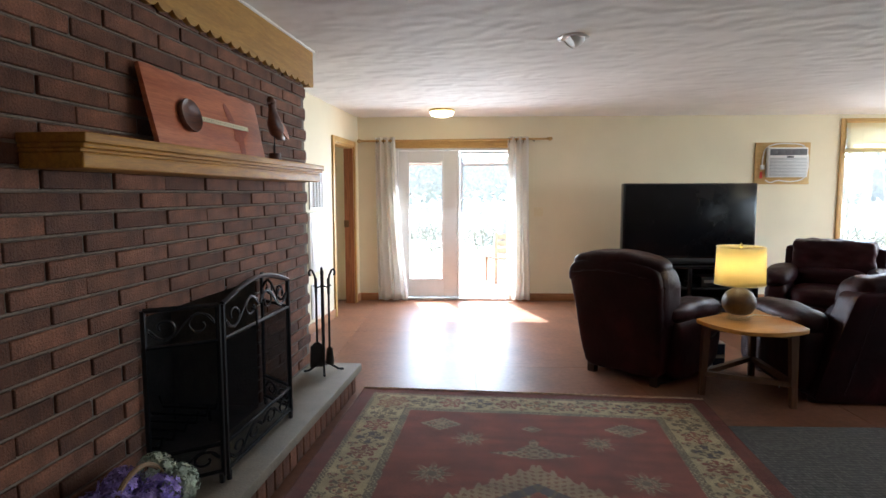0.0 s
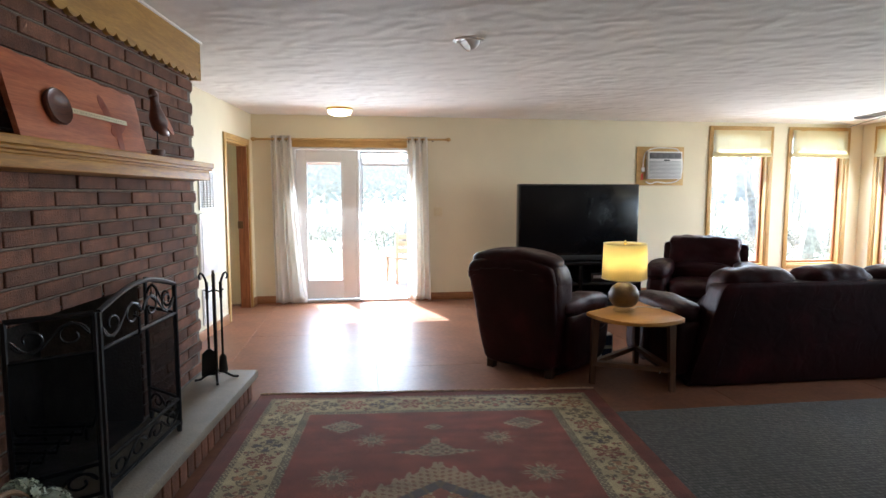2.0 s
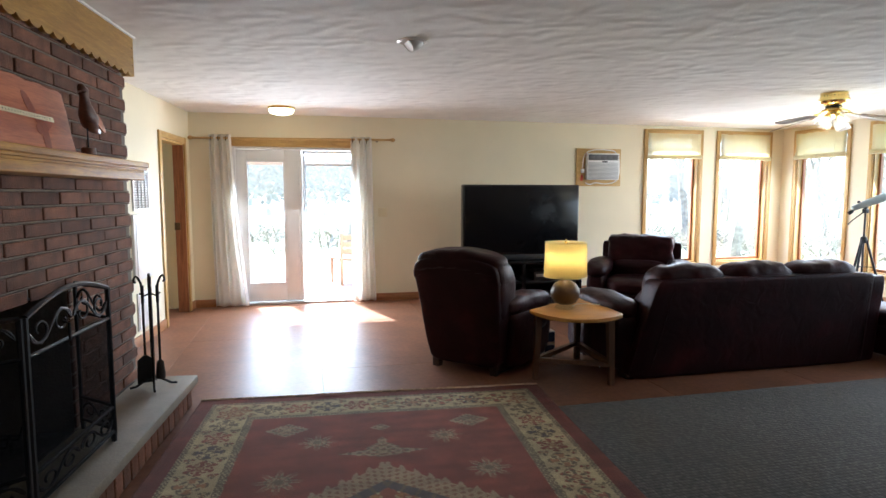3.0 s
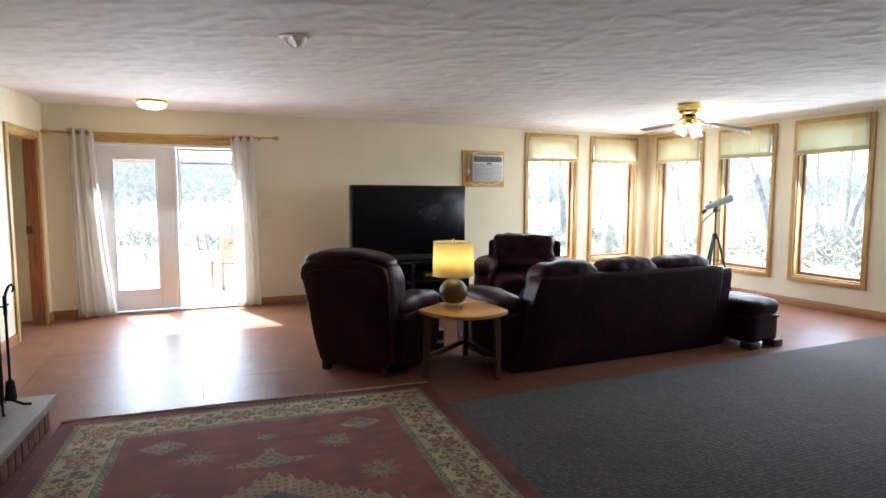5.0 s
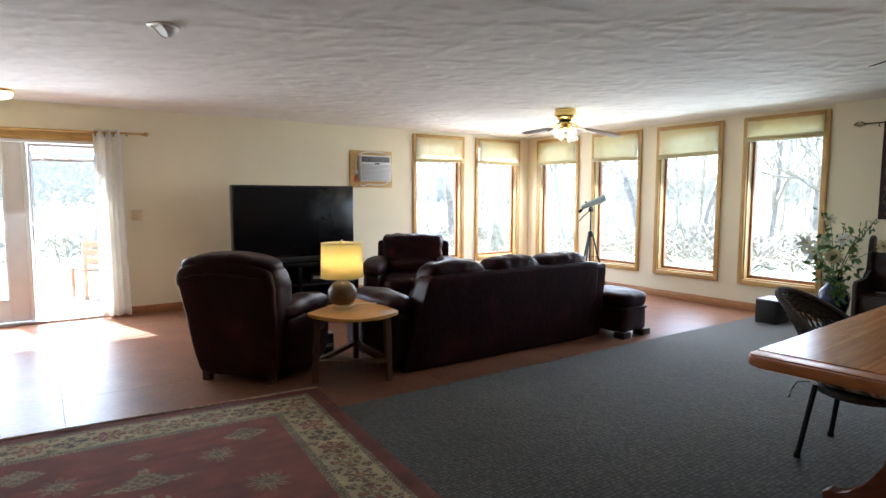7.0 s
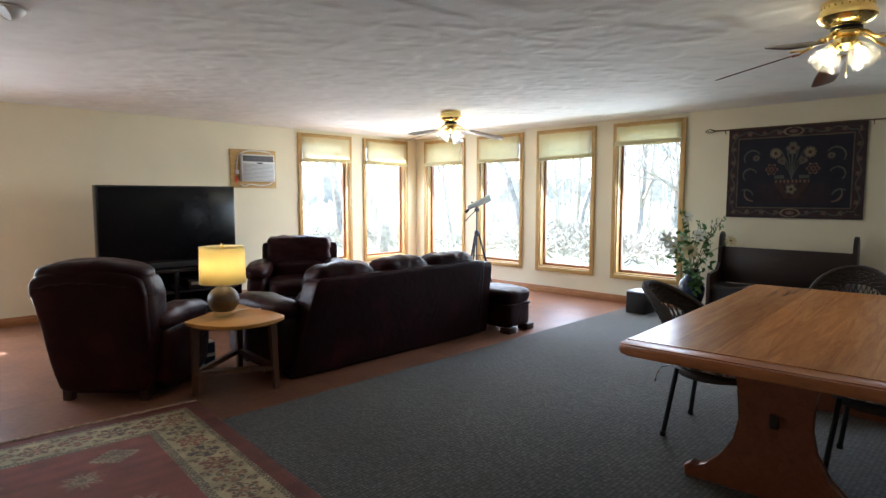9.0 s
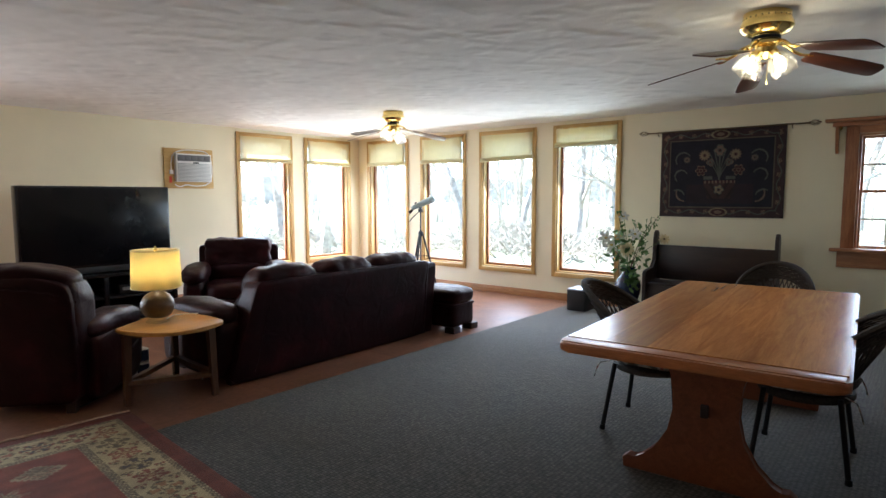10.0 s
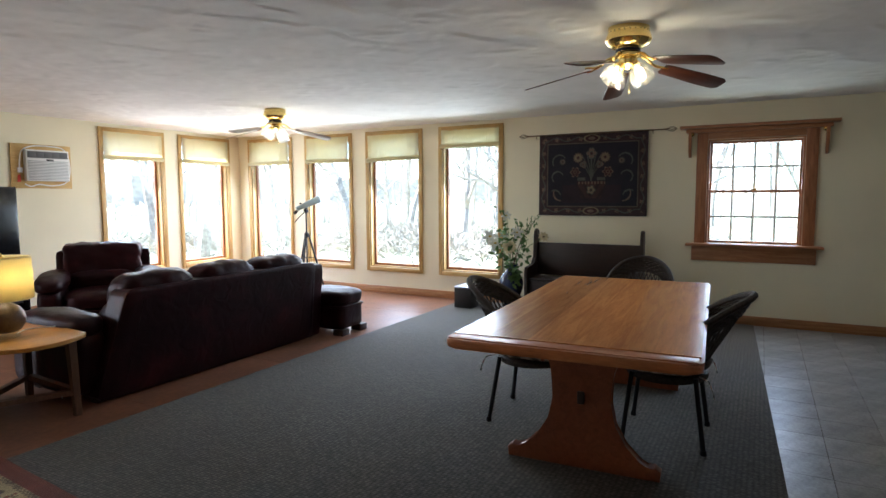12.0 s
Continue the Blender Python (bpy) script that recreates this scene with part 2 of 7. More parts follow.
def tube(points, radius, steps=8, bm=None, taper=None, flat=1.0):
    """A round bar along points; taper: the end's radius."""
    bm = bm or bmesh.new()
    pts = [Vector(p) for p in points]
    rings = []
    side = None
    for k, p in enumerate(pts):
        d = (pts[min(k + 1, len(pts) - 1)] - pts[max(k - 1, 0)]).normalized()
        if side is None:
            side = d.orthogonal().normalized()
        side = (side - d * side.dot(d)).normalized()
        up = d.cross(side)
        r = radius if taper is None else radius + (taper - radius) * k / max(1, len(pts) - 1)
        rings.append([bm.verts.new(p + r * (math.cos(2 * math.pi * j / steps) * side + flat * math.sin(2 * math.pi * j / steps) * up)) for j in range(steps)])
    for a, b in zip(rings, rings[1:]):
        for j in range(steps):
            bm.faces.new((a[j], a[(j + 1) % steps], b[(j + 1) % steps], b[j]))
    bm.faces.new(rings[0][::-1]), bm.faces.new(rings[-1])
    return bm


def outline(points, z0, z1, bevel=0.0, bm=None, m=Matrix()):
    """A plate from a closed outline in x and y, from z0 to z1."""
    bm = bm or bmesh.new()
    lo = [bm.verts.new(m @ Vector((x, y, z0))) for x, y in points]
    hi = [bm.verts.new(m @ Vector((x, y, z1))) for x, y in points]
    n = len(points)
    top, bottom = bm.faces.new(hi), bm.faces.new(lo[::-1])
    for k in range(n):
        bm.faces.new((lo[k], lo[(k + 1) % n], hi[(k + 1) % n], hi[k]))
    if bevel:
        bmesh.ops.bevel(bm, geom=list({*top.edges, *bottom.edges}), offset=bevel, segments=3, profile=0.5, affect="EDGES")
    return bm


def cushion(x0, x1, y0, y1, z0, z1, power=3.2, n=14, wrinkle=0.006, seed=0, sag=0.0):
    """A soft stuffed form: a rounded block with creases."""
    bm = bmesh.new()
    bmesh.ops.create_cube(bm, size=2)
    bmesh.ops.subdivide_edges(bm, edges=list(bm.edges), cuts=n - 1, use_grid_fill=True)
    c = Vector(((x0 + x1) / 2, (y0 + y1) / 2, (z0 + z1) / 2))
    h = Vector(((x1 - x0) / 2, (y1 - y0) / 2, (z1 - z0) / 2))
    for v in bm.verts:
        p = v.co
        k = (abs(p.x) ** power + abs(p.y) ** power + abs(p.z) ** power) ** (1 / power)
        q = p / k
        w = Vector((q.x * h.x, q.y * h.y, q.z * h.z)) + c
        o = w * 7 + Vector((seed * 3.1, seed, 0))
        w += Vector(q).normalized() * wrinkle * (noise.noise(o) + 0.6 * noise.noise(Vector((o.x * 3, o.y * 1.2, o.z * 3))))
        if sag and q.z > 0:
            w.z -= sag * (1 - min(1, q.x * q.x + q.y * q.y))
        v.co = w
    return bm


def shift(bm, m):
    bmesh.ops.transform(bm, matrix=m, verts=bm.verts)
    return bm


def rect_grid(a0, a1, z0, z1, holes, thick):
    """A wall in its own plane (x along, z up, y from 0 to thick) with openings right through it."""
    bm = bmesh.new()
    xs = sorted({a0, a1, *[v for h in holes for v in h[:2]]})
    zs = sorted({z0, z1, *[v for h in holes for v in h[2:]]})
    full = lambda i, k: 0 <= i < len(xs) - 1 and 0 <= k < len(zs) - 1 and not any(  # noqa: E731
        h[0] <= (xs[i] + xs[i + 1]) / 2 <= h[1] and h[2] <= (zs[k] + zs[k + 1]) / 2 <= h[3] for h in holes)
    cache = {}

    def v(x, y, z):
        if (x, y, z) not in cache:
            cache[x, y, z] = bm.verts.new((x, y, z))
        return cache[x, y, z]

    for i in range(len(xs) - 1):
        for k in range(len(zs) - 1):
            if not full(i, k):
                continue
            p, q, r, s = xs[i], xs[i + 1], zs[k], zs[k + 1]
            for y in (0, thick):
                bm.faces.new((v(p, y, r), v(q, y, r), v(q, y, s), v(p, y, s)))
            for di, dk, (x1, za, x2, zb) in ((-1, 0, (p, r, p, s)), (1, 0, (q, r, q, s)), (0, -1, (p, r, q, r)), (0, 1, (p, s, q, s))):
                if not full(i + di, k + dk):
                    bm.faces.new((v(x1, 0, za), v(x2, 0, zb), v(x2, thick, zb), v(x1, thick, za)))
    return bm


# ---------- the shell ----------
XE, YN, YS, ZC = 7.2, 8.0, -2.6, 2.44
F = pose(-1.183, 4.317, 0, 0, 0, -5)          # the hearth's frame: x out of the brick face, y along it
NORTH = Matrix.Translation((0, YN, 0))        # wall frame: x along, z up, y outwards
EAST = pose(XE, 0, 0, 0, 0, -90)              # wall frame: x = -y of the room
WEST = F @ pose(-0.61, 0, 0, 0, 0, 90)        # wall frame: x = y of the hearth frame

WIN_N = [(4.775, 5.765), (6.0, 6.985)]
WIN_E = [(6.80, 7.77), (5.60, 6.53), (4.37, 5.35), (3.14, 4.11)]
WZ0, WZ1, CAS = 0.335, 2.385, 0.058
DOOR = (-0.98, 0.60, 0.0, 2.03)
KW = (-0.25, 0.68, 0.90, 2.05)                # the sash window in y and z
HALL = (2.57, 3.40, 0.0, 2.03)

holes_n = [DOOR] + [(a + CAS, b - CAS, WZ0 + CAS, WZ1 - CAS) for a, b in WIN_N]
holes_e = [(-b + CAS, -a - CAS, WZ0 + CAS, WZ1 - CAS) for a, b in WIN_E] + [(-KW[1], -KW[0], KW[2], KW[3])]
solid("wall_north", rect_grid(-1.9, XE + 0.16, 0, ZC, holes_n, 0.16), M_WALL, "cream painted wall with french door and two windows", "wall", NORTH, kind="structure")
solid("wall_east", rect_grid(-YN, -YS, 0, ZC, holes_e, 0.16), M_WALL, "cream painted wall with a row of tall windows", "wall", EAST, kind="structure")
solid("wall_west", rect_grid(-7.2, 3.9, 0, ZC, [HALL], 0.12), M_WALL, "cream painted wall with an open doorway", "wall", WEST, kind="structure")
# the south wall is unseen: added to close the room, dark against bounce
solid("wall_south", rect_grid(-3.0, XE + 0.16, 0, ZC, [], 0.16), M_UNSEENDARK, "unseen dark brown wall that closes the room and cuts bounced light", "wall", Matrix.Translation((0, YS - 0.16, 0)), kind="structure")


def trowelled_ceiling():
    """Plaster laid on in short overlapping dabs: each is thick along one curved edge and thins out behind it."""
    rng = np.random.default_rng(4)
    x0, x1, y0, y1, cell = -3.6, XE + 0.2, YS - 0.2, YN + 0.2, 0.019
    nx, ny = int((x1 - x0) / cell), int((y1 - y0) / cell)
    depth = np.zeros((ny + 1, nx + 1))
    gx, gy = np.meshgrid(np.linspace(x0, x1, nx + 1), np.linspace(y0, y1, ny + 1))
    for _ in range(6800):
        cx, cy = rng.uniform(x0, x1), rng.uniform(y0, y1)
        half, reach, thick = rng.uniform(0.10, 0.23), rng.uniform(0.09, 0.18), rng.uniform(0.004, 0.0108)
        turn, arch = rng.normal(-0.30, 0.55), rng.uniform(0.02, 0.09)
        i0, i1 = max(0, int((cx - 0.36 - x0) / cell)), min(nx + 1, int((cx + 0.36 - x0) / cell))
        j0, j1 = max(0, int((cy - 0.36 - y0) / cell)), min(ny + 1, int((cy + 0.36 - y0) / cell))
        px, py = gx[j0:j1, i0:i1] - cx, gy[j0:j1, i0:i1] - cy
        u = (px * math.cos(turn) + py * math.sin(turn)) / half
        v = (py * math.cos(turn) - px * math.sin(turn) - arch * u * u) / reach
        inside = (abs(u) < 1) & (v > 0) & (v < 1)
        old = depth[j0:j1, i0:i1]
        dab = thick * (1 - v) ** 1.3 * (1 - abs(u) ** 3) + old * (0.25 + 0.5 * np.clip(v, 0, 1))
        depth[j0:j1, i0:i1] = np.where(inside, dab, old)
    for _ in range(2):
        pad = np.pad(depth, 1, mode="edge")
        depth = (2 * depth + pad[:-2, 1:-1] + pad[2:, 1:-1] + pad[1:-1, :-2] + pad[1:-1, 2:]) / 6
    # a taped joint between two boards, rubbed smooth
    tape = np.exp(-((gy - 2.765 - 0.03 * (gx - 3.0) / 2) / 0.035) ** 4) * (gx > 0.6)
    depth = depth * (1 - 0.85 * tape) + 0.0022 * tape
    idx = np.arange((nx + 1) * (ny + 1)).reshape(ny + 1, nx + 1)
    quads = np.stack([idx[:-1, :-1], idx[1:, :-1], idx[1:, 1:], idx[:-1, 1:]], -1).reshape(-1, 4)
    me = bpy.data.meshes.new("ceiling")
    me.from_pydata(np.stack([gx, gy, ZC - depth], -1).reshape(-1, 3).tolist(), [], quads.tolist())
    bm = box(x0, x1, y0, y1, ZC + 0.004, ZC + 0.15)
    bm.from_mesh(me)
    bm.to_mesh(me)
    bm.free()
    me.polygons.foreach_set("use_smooth", [True] * len(me.polygons))
    me.materials.append(M_CEIL)
    return tagged(new("ceiling", me), "white trowelled plaster ceiling with overlapping strokes", "ceiling", kind="structure")


trowelled_ceiling()
# the hall beyond the doorway
hall = rect_grid(1.2, 5.2, 0, ZC, [], 0.1)
solid("wall_hall", hall, M_WALL, "cream painted hall wall", "wall", F @ pose(-1.75, 0, 0, 0, 0, 90), kind="structure")
solid("wall_hall_end", rect_grid(-1.75, -0.73, 0, ZC, [], 0.1), M_WALL, "cream painted end wall of the hall", "wall", F @ pose(0, 4.15, 0), kind="structure")
solid("wall_hall_near", rect_grid(-1.75, -0.73, 0, ZC, [], 0.1), M_WALL, "cream painted near wall of the hall", "wall", F @ pose(0, 1.3, 0), kind="structure")

# ---------- floor coverings ----------
def fleck_carpet():
    m, n, l, b = nodes_of("blue_grey_loop_carpet")
    tc, v, big = n.new("ShaderNodeTexCoord"), n.new("ShaderNodeTexVoronoi"), n.new("ShaderNodeTexNoise")
    mp = n.new("ShaderNodeMapping")
    mp.inputs["Scale"].default_value = (1.0, 0.62, 1.0)
    l.new(tc.outputs["Object"], mp.inputs[0]), l.new(mp.outputs[0], v.inputs[0]), l.new(tc.outputs["Object"], big.inputs[0])
    v.inputs["Scale"].default_value, v.inputs["Randomness"].default_value = 62, 0.35
    big.inputs["Scale"].default_value, big.inputs["Detail"].default_value = 1.3, 6
    r = ramp(n, ((0.0, (0.235, 0.212, 0.165)), (0.35, (0.076, 0.069, 0.055)), (0.75, (0.016, 0.015, 0.013))))
    l.new(v.outputs["Distance"], r.inputs[0])
    mx = n.new("ShaderNodeMix")
    mx.data_type, mx.blend_type = "RGBA", "OVERLAY"
    mx.inputs[0].default_value = 0.4
    l.new(r.outputs[0], mx.inputs[6]), l.new(big.outputs[0], mx.inputs[7]), l.new(mx.outputs[2], b.inputs["Base Color"])
    bp = n.new("ShaderNodeBump")
    bp.invert = True
    bp.inputs["Strength"].default_value, bp.inputs["Distance"].default_value = 0.7, 0.005
    l.new(v.outputs["Distance"], bp.inputs["Height"]), l.new(bp.outputs[0], b.inputs["Normal"])
    b.inputs["Roughness"].default_value = 0.95
    b.inputs["Sheen Weight"].default_value = 0.25
    b.inputs["Sheen Roughness"].default_value = 0.4
    b.inputs["Sheen Tint"].default_value = (1.0, 0.95, 0.86, 1)
    return m


M_FLOOR = surface("red_brown_floor_sheet", (0.215, 0.10, 0.057), 0.40, var=0.20, scale=3.0, fine=26, bump=0.02, spread=0.06, spec=0.18)
M_SUB = surface("dark_floor_joint", (0.12, 0.07, 0.045), 0.9)
M_CARPET = fleck_carpet()
M_TILE = surface("slate_vinyl_tile", (0.30, 0.30, 0.295), 0.34, var=0.28, scale=7, fine=60, bump=0.04, spread=0.16)

floor = solid("floor", box(-3.6, XE + 0.2, YS - 0.2, YN + 0.2, -0.12, -0.004), M_SUB, "floor of red-brown sheets, slate tiles by the kitchen window", "floor", kind="structure")
solid("carpet", outline([(0.2, -0.245), (XE - 0.02, 0.09), (XE - 0.02, 3.64), (0.2, 3.64)], 0.0, 0.009, 0.003), M_CARPET, "blue-grey flecked loop-pile carpet laid on the floor", "carpet", pose(0, 0.07, 0), kind="structure")


# ---------- windows ----------
def window(name, m, width, z0, z1, label, shade_drop, tilt, day):
    """A tall fixed window: casing on the wall, jambs, sash and pane; x along, y outwards, from x = 0 to width."""
    w = thing(name, label, "window", m, kind="structure")
    c = CAS
    part("casing", box(0, c, -0.022, -0.001, z0, z1, 0.004), M_OAK, w)
    part("casing", box(width - c, width, -0.022, -0.001, z0, z1, 0.004), M_OAK, w)
    part("casing", box(c, width - c, -0.022, -0.001, z1 - c, z1, 0.004), M_OAKH, w)
    part("casing", box(c, width - c, -0.026, -0.001, z0, z0 + c, 0.004), M_OAKH, w)
    for a, b in ((c, c + 0.018), (width - c - 0.018, width - c)):
        part("jamb", box(a, b, 0.001, 0.155, z0 + c, z1 - c), M_OAK, w)
    part("sill", box(c + 0.018, width - c - 0.018, 0.001, 0.155, z0 + c, z0 + c + 0.02), M_OAKH, w)
    part("head", box(c + 0.018, width - c - 0.018, 0.001, 0.155, z1 - c - 0.018, z1 - c), M_OAKH, w)
    s0, s1, b0, b1 = c + 0.018, width - c - 0.018, z0 + c + 0.02, z1 - c - 0.018
    fr = box(s0, s0 + 0.028, 0.08, 0.12, b0, b1, 0.003)
    box(s1 - 0.028, s1, 0.08, 0.12, b0, b1, 0.003, bm=fr)
    box(s0 + 0.028, s1 - 0.028, 0.082, 0.118, b0, b0 + 0.036, 0.003, bm=fr)
    box(s0 + 0.028, s1 - 0.028, 0.082, 0.118, b1 - 0.036, b1, 0.003, bm=fr)
    part("sash", fr, M_RED_OAK, w)
    part("pane", box(s0 + 0.02, s1 - 0.02, 0.098, 0.104, b0 + 0.02, b1 - 0.02), M_PANE, w).visible_shadow = False
    daylight(m @ Matrix.Translation((c + 0.02, 0, 0)), width - 2 * c - 0.04, z0 + c + 0.03, z1 - c - 0.02, day)
    # woven roman shade, drawn up
    sh = thing("roman_shade", "woven straw-coloured roman shade drawn up on its window", "window shade", m @ Matrix.Translation((width / 2, 0, 0)), "roman shades")
    hw = width / 2 - 0.055
    bm = bmesh.new()
    ztop, zb = z1 - c + 0.01, z1 - c - shade_drop
    rows, cols = 18, 12
    grid = [[bm.verts.new((-hw + 2 * hw * i / cols, -0.034 - 0.006 * math.sin(9 * j / rows) * (j / rows) - 0.003 * noise.noise(Vector((i * 0.7, j * 0.5, tilt * 50))), ztop + (zb - ztop) * j / rows + tilt * (i / cols - 0.5) * j / rows)) for i in range(cols + 1)] for j in range(rows + 1)]
    for j in range(rows):
        for i in range(cols):
            bm.faces.new((grid[j][i], grid[j][i + 1], grid[j + 1][i + 1], grid[j + 1][i]))
    ob = part("blind", bm, M_STRAW, sh)
    sm = ob.modifiers.new("thick", "SOLIDIFY")
    sm.thickness = 0.002
    for k in range(4):
        q = zb - 0.012 * k + 0.03
        part("fold", tube([(-hw - 0.012, -0.042 - 0.006 * (k % 2), q - tilt / 2), (0, -0.05 - 0.006 * (k % 2), q), (hw + 0.012, -0.042 - 0.006 * (k % 2), q + tilt / 2)], 0.013, 8), M_STRAW, sh)
    part("head_rail", box(-hw, hw, -0.036, -0.023, ztop - 0.012, ztop + 0.02, 0.003), M_OAKH, sh)
    for x in (-hw * 0.55, hw * 0.6):
        part("cord", tube([(x, -0.05, ztop), (x, -0.052, zb - 0.01), (x + 0.008, -0.055, zb - 0.05)], 0.0018, 5), M_STRAW, sh)
    return w


M_STRAW = cloth("woven_straw", (0.84, 0.77, 0.52), 0.55, 160, 0.16)
for k, (a, b) in enumerate(WIN_N):
    window(f"window_{k + 1}", NORTH @ Matrix.Translation((a, 0, 0)), b - a, WZ0, WZ1, "tall fixed window in golden oak casing", 0.36, 0.012 * (-1) ** k, DAY_NORTH)
for k, (a, b) in enumerate(WIN_E):
    window(f"window_{k + 3}", EAST @ Matrix.Translation((-b, 0, 0)), b - a, WZ0 - 0.01, WZ1, "tall fixed window in golden oak casing", (0.36, 0.36, 0.365, 0.225)[k], (0.0, -0.01, 0.02, 0.0)[k], DAY_EAST)


def sash_window():
    """The double-hung window with its shelf-like head and sill."""
    m = EAST @ Matrix.Translation((-KW[1], 0, 0))
    w = thing("window_7", "double-hung white sash window in broad reddish oak trim", "window", m, kind="structure")
    wd, z0, z1 = KW[1] - KW[0], KW[2], KW[3]
    part("casing", box(-0.115, -0.002, -0.022, -0.001, z0 - 0.02, z1 + 0.12, 0.005), M_RED_OAK, w)
    part("casing", box(wd + 0.002, wd + 0.115, -0.022, -0.001, z0 - 0.02, z1 + 0.12, 0.005), M_RED_OAK, w)
    part("casing", box(-0.002, wd + 0.002, -0.02, -0.001, z1 + 0.002, z1 + 0.12, 0.004), M_RED_OAKH, w)
    part("head_shelf", box(-0.29, wd + 0.29, -0.13, -0.001, z1 + 0.12, z1 + 0.15, 0.006), M_RED_OAKH, w)
    part("head_moulding", box(-0.23, wd + 0.23, -0.07, -0.001, z1 + 0.075, z1 + 0.119, 0.012, 3), M_RED_OAKH, w)
    for x in (-0.2, wd + 0.17):
        pts = [(0, 0), (0.1, 0), (0.1, -0.06), (0.075, -0.1), (0.07, -0.16), (0.045, -0.22), (0.03, -0.26), (0, -0.27)]
        bm = outline([(p, q) for p, q in pts], 0, 0.03, 0.004)
        part("bracket", bm, M_RED_OAK, w, m=Matrix(((0, 0, 1, x), (-1, 0, 0, -0.001), (0, 1, 0, z1 + 0.075), (0, 0, 0, 1))))
    part("stool", box(-0.2, wd + 0.2, -0.11, 0.06, z0 - 0.035, z0 - 0.003, 0.008, 3), M_RED_OAKH, w)
    part("apron", box(-0.14, wd + 0.14, -0.025, -0.001, z0 - 0.2, z0 - 0.036, 0.006), M_RED_OAKH, w)
    part("rosette", lathe([(0.02, 0), (0.026, 0.006), (0.012, 0.02), (0.018, 0.03), (0.006, 0.04)], 16), M_BRASS, w, m=pose(-0.17, -0.03, z1 + 0.06, 90))
    part("rosette", lathe([(0.02, 0), (0.026, 0.006), (0.012, 0.02), (0.018, 0.03), (0.006, 0.04)], 16), M_BRASS, w, m=pose(wd + 0.17, -0.03, z1 + 0.06, 90))
    for a, b in ((0.0, 0.02), (wd - 0.02, wd)):
        part("jamb", box(a, b, 0.001, 0.155, z0, z1), M_RED_OAK, w)
    part("jamb_head", box(0.02, wd - 0.02, 0.001, 0.155, z1 - 0.02, z1), M_RED_OAKH, w)
    mid = (z0 + z1) / 2
    for y, a, b in ((0.10, mid - 0.015, z1 - 0.02), (0.06, z0, mid + 0.015)):
        fr = box(0.02, 0.04, y, y + 0.03, a, b, 0.002)
        box(wd - 0.04, wd - 0.02, y, y + 0.03, a, b, 0.002, bm=fr)
        box(0.04, wd - 0.04, y + 0.001, y + 0.029, a, a + 0.024, 0.002, bm=fr)
        box(0.04, wd - 0.04, y + 0.001, y + 0.029, b - 0.024, b, 0.002, bm=fr)
        sash = part("sash", fr, M_RED_OAK, w)
        for k in range(1, 4):
            x = 0.04 + (wd - 0.08) * k / 4
            part("muntin", box(x - 0.010, x + 0.010, y + 0.008, y + 0.022, a + 0.03, b - 0.03), M_WHITE, sash)
        part("muntin", box(0.04, wd - 0.04, y + 0.0075, y + 0.0225, (a + b) / 2 - 0.010, (a + b) / 2 + 0.010), M_WHITE, sash)
        part("pane", box(0.035, wd - 0.035, y + 0.013, y + 0.017, a + 0.025, b - 0.025), M_PANE, sash).visible_shadow = False
    daylight(m @ Matrix.Translation((0.03, 0, 0)), wd - 0.06, z0 + 0.02, z1 - 0.03, DAY_KITCHEN, 0.145)
    part("latch", box(wd / 2 - 0.03, wd / 2 + 0.03, 0.035, 0.06, mid + 0.015, mid + 0.03, 0.004), M_BRASS, w)


M_RED_OAKH = wood("reddish_oak_level", (0.42, 0.20, 0.085), (0.27, 0.11, 0.045), 0.4, axis=0)
sash_window()


